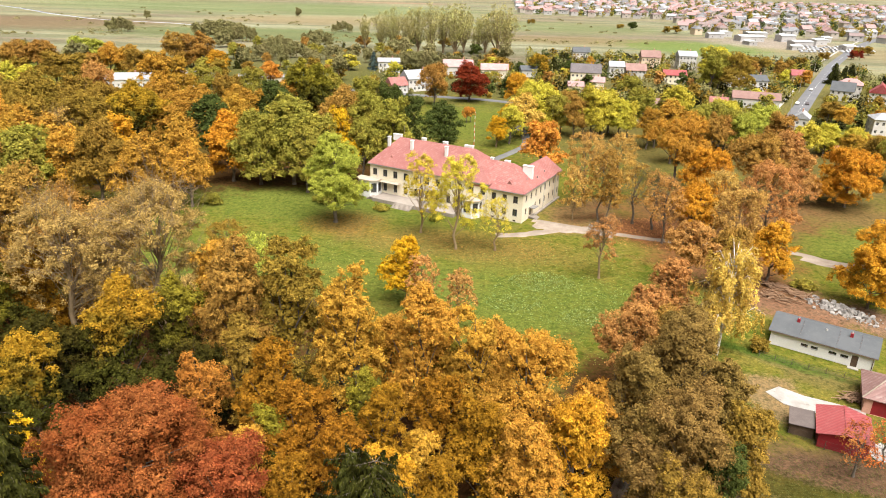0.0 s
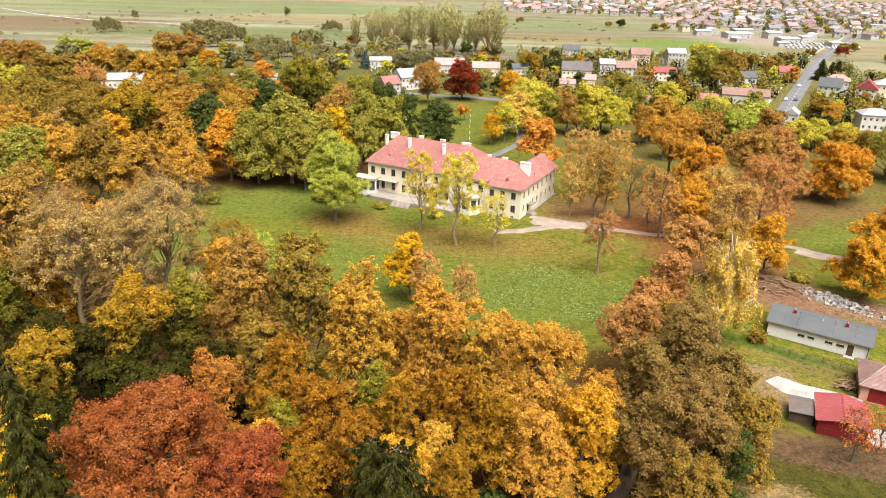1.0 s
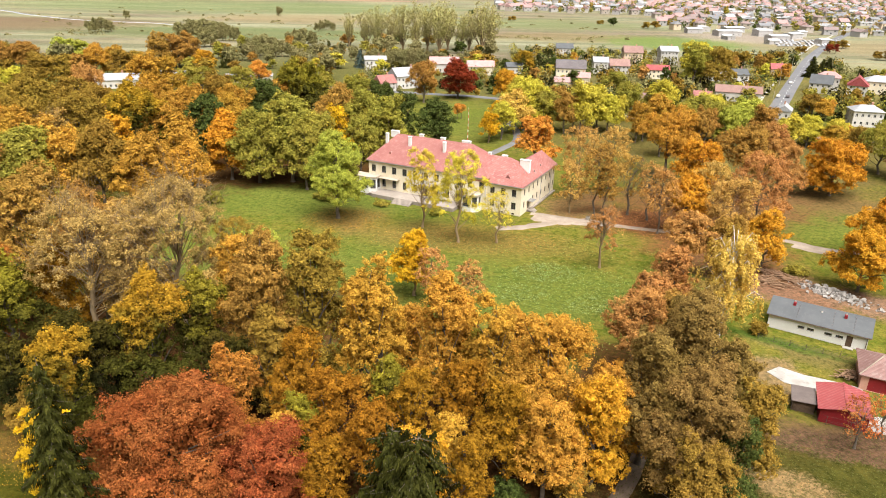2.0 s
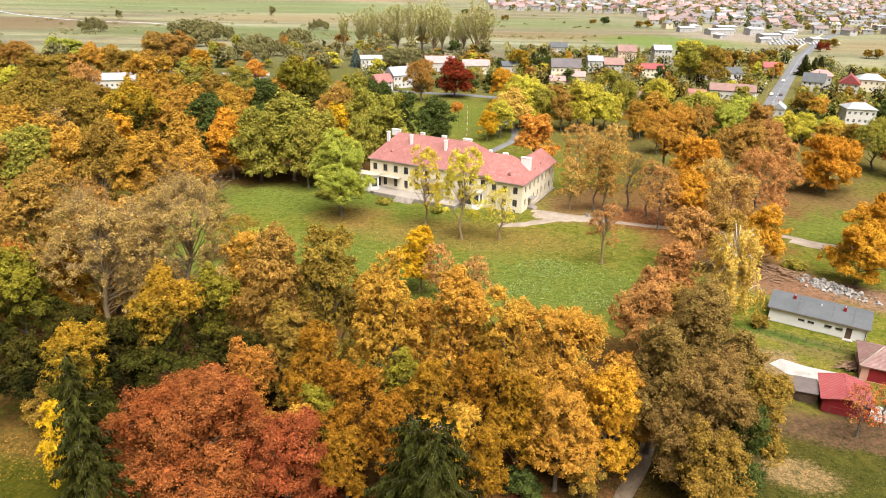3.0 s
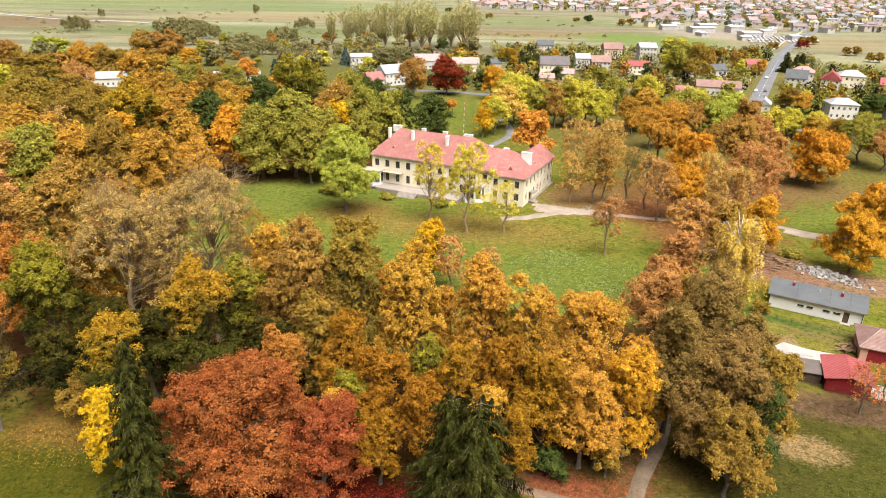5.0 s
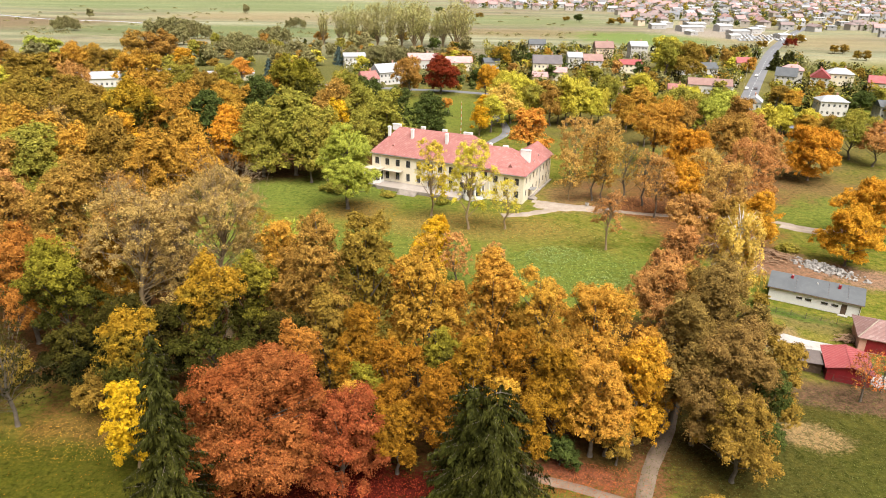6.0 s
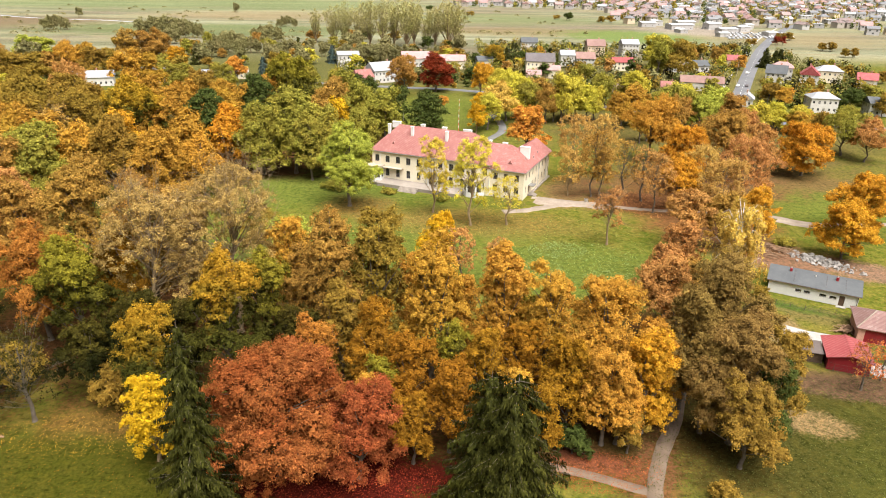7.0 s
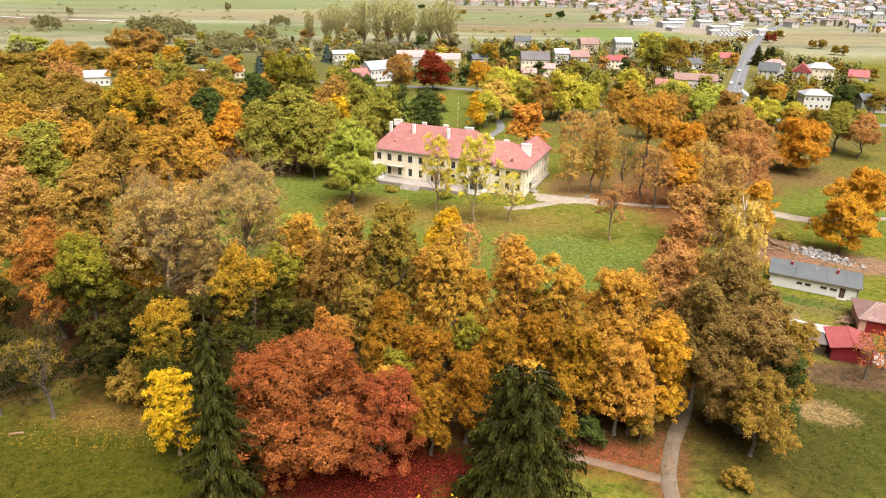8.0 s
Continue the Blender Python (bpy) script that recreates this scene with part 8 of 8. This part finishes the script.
repeat_tree("oak", 147.0, 440.5, 7.2, 3.0, "green", "between the village houses", "village trees", True)
repeat_tree("broad", 79.9, 392.1, 8.9, 3.8, "dark", "between the village houses", "village trees", True)
repeat_tree("broad", 51.4, 353.3, 9.2, 2.9, "dark", "between the village houses", "village trees", True)
repeat_tree("oak", 218.1, 350.9, 7.7, 2.5, "olive", "between the village houses", "village trees", True)
repeat_tree("oak", 220.3, 352.7, 7.1, 2.5, "olive", "between the village houses", "village trees", True)
repeat_tree("broad", 142.2, 408.8, 6.2, 2.1, "rust", "between the village houses", "village trees", True)
repeat_tree("broad", 144.0, 410.2, 5.7, 2.1, "rust", "between the village houses", "village trees", True)
repeat_tree("oak", 251.6, 396.1, 6.6, 2.5, "olive", "between the village houses", "village trees", True)
repeat_tree("oak", 253.8, 397.9, 6.1, 2.5, "olive", "between the village houses", "village trees", True)
repeat_tree("oak", 98.5, 486.8, 8.4, 2.2, "amber", "between the village houses", "village trees", True)
repeat_tree("oak", 100.5, 488.4, 7.7, 2.2, "amber", "between the village houses", "village trees", True)
repeat_tree("oak", 87.9, 421.2, 7.5, 2.4, "amber", "between the village houses", "village trees", True)
repeat_tree("oak", 89.9, 422.8, 6.9, 2.4, "amber", "between the village houses", "village trees", True)
repeat_tree("oak", 148.6, 316.0, 9.1, 2.6, "green", "between the village houses", "village trees", True)
repeat_tree("broad", 73.4, 436.7, 6.2, 2.0, "lemon", "between the village houses", "village trees", True)
repeat_tree("broad", 75.2, 438.1, 5.7, 2.0, "lemon", "between the village houses", "village trees", True)
repeat_tree("oak", 219.7, 429.6, 10, 3.9, "amber", "between the village houses", "village trees", True)
repeat_tree("oak", 129.1, 362.1, 10, 3.5, "olive", "between the village houses", "village trees", True)
repeat_tree("broad", 50.5, 335.5, 10.1, 2.5, "dark", "between the village houses", "village trees", True)
repeat_tree("oak", 41.9, 396.6, 8.5, 3.2, "lemon", "between the village houses", "village trees", True)
repeat_tree("oak", 170.1, 447.6, 6.1, 2.4, "olive", "between the village houses", "village trees", True)
repeat_tree("oak", 172.3, 449.2, 5.6, 2.4, "olive", "between the village houses", "village trees", True)
repeat_tree("broad", 191.2, 327.5, 7.5, 2.7, "lemon", "between the village houses", "village trees", True)
repeat_tree("oak", 238.7, 492.6, 9.3, 3.2, "olive", "between the village houses", "village trees", True)
repeat_tree("oak", 241.5, 494.8, 8.6, 3.2, "olive", "between the village houses", "village trees", True)
repeat_tree("oak", 59.8, 424.3, 10.9, 3.3, "goldgreen", "between the village houses", "village trees", True)
repeat_tree("broad", 34.3, 370.2, 9.8, 3.8, "dark", "between the village houses", "village trees", True)
repeat_tree("oak", 172.2, 396.3, 10.2, 3.0, "olive", "between the village houses", "village trees", True)
repeat_tree("broad", 57.5, 392.3, 10, 4.1, "brown", "between the village houses", "village trees", True)
repeat_tree("broad", 65.9, 352.9, 7.1, 3.1, "dark", "between the village houses", "village trees", True)
repeat_tree("oak", 161.7, 362.7, 8.1, 3.3, "lemon", "between the village houses", "village trees", True)
repeat_tree("oak", 190.3, 451.7, 7.4, 1.9, "lemon", "between the village houses", "village trees", True)
repeat_tree("oak", 191.9, 453.1, 6.8, 1.9, "lemon", "between the village houses", "village trees", True)
repeat_tree("oak", 46.4, 444.7, 8.2, 2.2, "dark", "between the village houses", "village trees", True)
repeat_tree("oak", 48.4, 446.3, 7.5, 2.2, "dark", "between the village houses", "village trees", True)
repeat_tree("oak", 167.9, 367.0, 6.3, 2.6, "olive", "between the village houses", "village trees", True)
repeat_tree("oak", 176.2, 469.1, 10.3, 3.0, "amber", "between the village houses", "village trees", True)
repeat_tree("oak", 178.8, 471.1, 9.5, 3.0, "amber", "between the village houses", "village trees", True)
repeat_tree("broad", 72.3, 325.3, 10.2, 2.3, "rust", "between the village houses", "village trees", True)
repeat_tree("broad", 80.6, 461.9, 7.8, 2.3, "dark", "between the village houses", "village trees", True)
repeat_tree("broad", 82.6, 463.5, 7.2, 2.3, "dark", "between the village houses", "village trees", True)
repeat_tree("broad", 137.1, 406.2, 9.6, 3.3, "dark", "between the village houses", "village trees", True)
repeat_tree("oak", 124.9, 355.3, 7.2, 2.9, "olive", "between the village houses", "village trees", True)
repeat_tree("broad", 56.1, 359.5, 6.7, 1.7, "goldgreen", "between the village houses", "village trees", True)
repeat_tree("broad", 57.7, 360.7, 6.2, 1.7, "goldgreen", "between the village houses", "village trees", True)
repeat_tree("oak", 207.6, 324.1, 8.5, 2.3, "olive", "between the village houses", "village trees", True)
repeat_tree("broad", 125.8, 413.6, 9.2, 3.7, "rust", "between the village houses", "village trees", True)
repeat_tree("broad", 103.5, 403.6, 8.6, 2.9, "olive", "between the village houses", "village trees", True)

# bushes and young trees at the wood's edge
g = "at the edge of the park"
for shape, x, y, h, r, tone in (("bush", 22.5, 52.2, 2.6, 1.8, "olive"),
                                ("bush", 6, 62.5, 4.5, 2.6, "dark"), ("bush", 57.2, 106.8, 2.4, 1.8, "olive"), ("bush", 78, 134, 1.6, 2.4, "green"), ("bush", -31, 181.5, 2.6, 4.0, "green"), ("bush", -15.8, 177.2, 1.6, 2.2, "green"), ("bush", -0.6, 170.2, 2.0, 2.0, "green"),
                                ("bush", -62, 178, 3.2, 3.0, "green"), ("bush", -75, 85, 7, 4.5, "olive"), ("bush", -58, 78, 7, 4, "olive")):
    tree(shape, x, y, h, r, tone, g, "bushes")
tree("sparse", 56.0, 74.2, 8.5, 2.8, "scarlet", "beside the red shed")
tree("sparse", 61.0, 76.5, 7.0, 2.4, "scarlet", "beside the red shed")
# sedge and low willow scrub on the meadow
r4 = np.random.default_rng(33)
at, out = [], []
for _ in range(170):
    x, y = r4.uniform(-460, 190), r4.uniform(570, 980)
    if r4.uniform() < 0.45:
        y = 600 + 0.12 * (x + 460) + r4.normal(0, 9)
    size = r4.uniform(1.2, 3.4)
    d = r4.normal(0, 1, (26, 3))
    d /= np.linalg.norm(d, axis=1)[:, None]
    p = d * np.array([size * r4.uniform(1.0, 2.2), size, size * 0.8]) * r4.uniform(0.6, 1.05, (26, 1))
    p[:, 2] = np.abs(p[:, 2]) + 0.2
    at.append(np.array([x, y, 0]) + p)
    out.append(d + np.array([0, 0, 0.4]))
tagged(new("meadow_scrub", mesh_of("meadow_scrub", *leaf_cloud(np.concatenate(at), np.concatenate(out), 1.1, r4, 0.8), LEAF["willow"])), "low grey-green willow scrub dotted over the meadow", "scrub", "", "stuff")

# ---- small things ----
def slab(name, pts, z, mat, label):
    n = len(pts)
    ob = new(name, None)
    bm = solid([(x, y, -0.1) for x, y in pts] + [(x, y, z) for x, y in pts], [tuple(range(n))[::-1], tuple(range(n, 2 * n))] + [(i, (i + 1) % n, n + (i + 1) % n, n + i) for i in range(n)])
    me = bpy.data.meshes.new(name)
    bmesh.ops.recalc_face_normals(bm, faces=bm.faces)
    bm.to_mesh(me)
    bm.free()
    me.materials.append(mat)
    bpy.data.objects.remove(ob)
    return tagged(new(name, me), label, "yard", "", "structure")


YARD = plain("stained_yard_concrete", (0.40, 0.375, 0.34), (0.27, 0.245, 0.215), 0.35, 3.0, 0.95, 0.4, dirt=(0.17, 0.14, 0.105))
slab("yard_slab", [(52.8, 93.8), (55.6, 95.4), (58.5, 92.9), (62.5, 91.0), (66.2, 89.0), (64.5, 86.6), (61.0, 87.2), (57.6, 88.6), (54.2, 90.6)], 0.08, YARD, "cracked pale concrete yard slab")
slab("yard_apron", [(60.5, 80.4), (64, 81.5), (66.5, 79.0), (64, 76.6), (61.2, 77.6)], 0.06, YARD, "pale concrete apron beside the shed")


def fence(name, points, h, gap, label):
    """Thin steel posts with three wires."""
    top = empty(name, pose(*points[0], 0), label, "fence")
    line = [Vector((*p, 0)) for p in points]
    base = line[0]
    for a, b in zip(line, line[1:]):
        n = max(1, int((b - a).length / gap))
        for i in range(n + (b == line[-1])):
            p = a.lerp(b, i / n) - base
            part("post", mesh_of("post", *tube([(p.x, p.y, -0.1), (p.x, p.y, h)], [0.045, 0.045], 5), RUSTY), None, top)
        for z in (0.1, 0.35, 0.6, 0.85, h - 0.05):
            part("wire", mesh_of("wire", *tube([tuple(a - base + Vector((0, 0, z))), tuple(b - base + Vector((0, 0, z)))], [0.014, 0.014], 4), RUSTY), None, top)
    return top


fence("wire_fence", [(49.7, 85.9), (51.6, 83.4), (54.9, 79.6), (60.6, 76.9), (66, 74.5)], 1.5, 2.6, "rusty wire fence in front of the red shed")
fence("wire_fence", [(56.3, 104.9), (63, 100.9), (70.2, 97.4)], 1.2, 2.2, "thin wire fence along the outbuilding's grass")

STONE = plain("broken_concrete", (0.28, 0.255, 0.225), (0.38, 0.355, 0.32), 0.8, 6.0, 0.95, 0.5, dirt=(0.30, 0.26, 0.21))
TIMBER = plain("weathered_timber", (0.24, 0.14, 0.08), (0.34, 0.22, 0.13), 1.2, 9.0, 0.9, 0.5)


def lump(size, seed):
    """An angular block of rubble."""
    r = random.Random(seed)
    bm = bmesh.new()
    bmesh.ops.create_cube(bm, size=1.0)
    bmesh.ops.subdivide_edges(bm, edges=bm.edges, cuts=1)
    for v in bm.verts:
        v.co = Vector((v.co.x * size * r.uniform(0.8, 1.3), v.co.y * size * r.uniform(0.7, 1.2), v.co.z * size * 0.7 * r.uniform(0.7, 1.2))) + Vector((r.uniform(-1, 1), r.uniform(-1, 1), r.uniform(-1, 1))) * 0.1 * size
    me = bpy.data.meshes.new("stone")
    bm.to_mesh(me)
    bm.free()
    me.materials.append(STONE)
    return me


def rubble_heap():
    top = empty("rubble_heap", pose(80.8, 123.2, 0, 0, 0, -50.4), "long heap of broken pale concrete blocks", "rubble heap")
    kinds = [lump(0.22 + 0.055 * k, k) for k in range(8)]
    r = random.Random(3)
    for k in range(300):
        x, y = r.gauss(0, 3.3), r.gauss(0, 1.2)
        z = max(0.1, 1.0 * math.exp(-(y / 1.0) ** 2) * (1 - abs(x) / 9) * r.uniform(0.2, 1.1))
        ob = part("stone", r.choice(kinds), None, top)
        ob.matrix_local = pose(x, y, z, r.uniform(0, 360), r.uniform(0, 360), r.uniform(0, 360)) @ Matrix.Scale(r.choice((0.7, 0.9, 1.1, 1.5)), 4)
    return top


rubble_heap()


def brush_pile(x, y, turn, long, wide, n, seed, label):
    top = empty("brushwood_pile", pose(x, y, 0, 0, 0, turn), label, "brushwood pile")
    r = random.Random(seed)
    kinds = []
    for k in range(6):
        l = 1.2 + 0.5 * k
        kinds.append(mesh_of("branch", *tube([(-l / 2, 0, 0), (0, r.uniform(-0.2, 0.2), r.uniform(0, 0.2)), (l / 2, r.uniform(-0.2, 0.2), 0)], [0.10, 0.08, 0.03], 5), TIMBER, True))
    for k in range(n):
        ob = part("branch", r.choice(kinds), None, top)
        ob.matrix_local = pose(r.gauss(0, long / 3), r.gauss(0, wide / 3), r.uniform(0.08, 0.75), r.uniform(-10, 10), r.uniform(-14, 14), r.gauss(0, 35))
    return top


brush_pile(73.0, 132.2, -46, 9.5, 2.2, 130, 5, "pile of cut brown branches beside the path")
brush_pile(69.5, 128.5, -30, 6, 3.0, 70, 6, "scattered cut branches on bare earth")
brush_pile(66.2, 92.4, 10, 2.2, 1.6, 60, 8, "heap of grey brushwood beside the garage")


def log(x, y, turn, label):
    top = empty("log", pose(x, y, 0.14, 0, 0, turn), label, "log")
    part("trunk", mesh_of("trunk", *tube([(-0.9, 0, 0), (0, 0.05, 0.02), (1.0, -0.05, 0)], [0.14, 0.16, 0.12], 8), TIMBER), None, top)
    part("side_branch", mesh_of("side_branch", *tube([(0.2, 0, 0), (0.8, 0.3, 0.1)], [0.07, 0.04], 6), TIMBER), None, top)
    return top


log(-71.8, 71.2, 8, "short weathered log lying in the grass")


def planter(x, y):
    top = empty("planter", pose(x, y, 0, 0, 0, 20), "round grey concrete planter beside the path", "planter")
    bm = bmesh.new()
    bmesh.ops.create_cone(bm, cap_ends=True, segments=14, radius1=0.42, radius2=0.6, depth=0.9, matrix=Matrix.Translation((0, 0, 0.45)))
    part("bowl", bm, CONCRETE, top)
    bm = bmesh.new()
    bmesh.ops.create_cone(bm, cap_ends=True, segments=14, radius1=0.52, radius2=0.52, depth=0.05, matrix=Matrix.Translation((0, 0, 0.93)))
    part("soil", bm, BARK, top)


planter(39.0, 167.5)


def pole(name, x, y, h, label, mat):
    top = empty(name, pose(x, y, 0), label, "pole")
    part("shaft", mesh_of("shaft", *tube([(0, 0, -0.2), (0, 0, h * 0.5), (0, 0, h)], [0.12, 0.09, 0.06], 8), mat), None, top)
    return top


RED_WHITE, rw_tree, rw_shader = material("red_white_bands", 0.6)
rw_split = rw_tree.nodes.new("ShaderNodeSeparateXYZ")
rw_tree.links.new(coords(rw_tree), rw_split.inputs[0])
rw_wave = node(rw_tree, "Math")
rw_wave.operation = "PINGPONG"
rw_wave.inputs[1].default_value = 1.0
rw_tree.links.new(rw_split.outputs["Z"], rw_wave.inputs[0])
rw_tree.links.new(mix(rw_tree, ramp(rw_tree, rw_wave.outputs[0], 0.48, 0.52), (0.75, 0.72, 0.68), (0.55, 0.10, 0.06)), rw_shader.inputs["Base Color"])
pole("banded_mast", 11.0, 236, 16, "thin red and white banded mast behind the manor", RED_WHITE)
for x, y in ((42, 352), (46, 349), (165, 330), (205, 405), (250, 480)):
    pole("street_pole", x, y, 9, "grey concrete street pole", CONCRETE)


def car(x, y, turn, paint, label):
    top = empty("car", pose(x, y, 0.08, 0, 0, turn), label, "car")
    prof = [(-2.1, 0.35), (2.1, 0.35), (2.15, 0.75), (1.1, 0.9), (0.5, 1.42), (-1.2, 1.45), (-2.0, 0.95), (-2.15, 0.7)]
    n = len(prof)
    part("body", solid([(px, s * (0.85 if pz < 1.2 else 0.68), pz) for s in (-1, 1) for px, pz in prof], [tuple(range(n)), tuple(range(n, 2 * n))[::-1]] + [(i, n + i, n + (i + 1) % n, (i + 1) % n) for i in range(n)]), paint, top)
    part("windscreen", solid([(1.08, -0.72, 0.93), (1.08, 0.72, 0.93), (0.54, 0.62, 1.4), (0.54, -0.62, 1.4), (1.12, -0.72, 0.93), (1.12, 0.72, 0.93), (0.58, 0.62, 1.41), (0.58, -0.62, 1.41)], [(3, 2, 1, 0), (4, 5, 6, 7), (0, 1, 5, 4), (1, 2, 6, 5), (2, 3, 7, 6), (3, 0, 4, 7)]), GLASS, top)
    for px in (-1.35, 1.35):
        for py in (-0.78, 0.78):
            bm = bmesh.new()
            bmesh.ops.create_cone(bm, cap_ends=True, segments=12, radius1=0.33, radius2=0.33, depth=0.22, matrix=Matrix.Translation((px, py, 0.33)) @ Matrix.Rotation(radians(90), 4, "X"))
            part("wheel", bm, ROOF_DARK, top)
    return top


car(216.5, 414, 59, WHITE, "white car driving on the main road")
car(190, 364, 59, ROOF_DARK, "dark car driving on the main road")
car(185, 364.5, 59, WHITE, "white car at the roadside")

# ---- plants and fallen leaves on the ground ----
def scatter(name, count, cx, cy, rx, ry, size, mat, seed, label, category, lift=0.05, tall=0.0):
    r = np.random.default_rng(seed)
    a, q = r.uniform(0, 2 * math.pi, count), np.sqrt(r.uniform(0, 1, count))
    at = np.stack([cx + rx * q * np.cos(a), cy + ry * q * np.sin(a), lift + tall * r.uniform(0, 1, count) ** 2], 1)
    out = np.tile(np.array([0.0, 0.0, 1.6]), (count, 1))
    return tagged(new(name, mesh_of(name, *leaf_cloud(at, out, size, r), mat)), label, category, "", "stuff")


PALE_WEED = foliage("pale_weed_leaf", (0.19, 0.245, 0.075), (0.26, 0.31, 0.12), (0.15, 0.21, 0.05), spread=0.7)
for k, (x, y, rx, ry, n) in enumerate(((22, 133, 7, 5, 700), (15, 123, 6, 4, 320), (29, 117, 6, 4, 320), (25, 126, 14, 12, 1000))):
    scatter("weeds", n, x, y, rx, ry, 0.25, PALE_WEED, 40 + k, "pale broad-leaved weeds in the meadow grass", "weeds", 0.12, 0.35)
scatter("fallen_leaves", 1900, -58, 71.5, 16, 5, 0.11, LEAF["amber"], 51, "yellow fallen leaves on the grass", "fallen leaves")
scatter("fallen_leaves", 700, -66, 62, 16, 9, 0.11, LEAF["gold"], 52, "yellow fallen leaves on the grass", "fallen leaves")
scatter("fallen_leaves", 7000, -26, 56, 15, 10, 0.19, LEAF["crimson"], 53, "red fallen leaves under the oak", "fallen leaves")
scatter("fallen_leaves", 2500, 9, 58.5, 8, 4, 0.13, LEAF["red"], 54, "red fallen leaves along the side path", "fallen leaves")
scatter("fallen_leaves", 2500, 6, 153, 24, 10, 0.17, LEAF["brown"], 55, "brown fallen leaves below the lawn trees", "fallen leaves")
scatter("fallen_leaves", 4500, 58, 165, 20, 12, 0.2, LEAF["rust"], 56, "rust-brown fallen leaves in the grove", "fallen leaves")
scatter("fallen_leaves", 1500, -24, 165, 12, 8, 0.18, LEAF["gold"], 57, "yellow fallen leaves below the ash tree", "fallen leaves")
GRASS = foliage("grass_tuft", (0.15, 0.20, 0.035), (0.22, 0.25, 0.06), (0.28, 0.24, 0.08))
ROUGH = foliage("rough_dry_grass", (0.068, 0.072, 0.016), (0.10, 0.098, 0.024), (0.08, 0.075, 0.019))
scatter("grass_tufts", 21000, 46, 60, 34, 18, 0.15, ROUGH, 60, "rough uneven grass beside the sheds", "grass", 0.04, 0.25)
scatter("grass_tufts", 12000, 5, 128, 60, 30, 0.2, GRASS, 61, "uneven lawn grass", "grass", 0.05, 0.2)
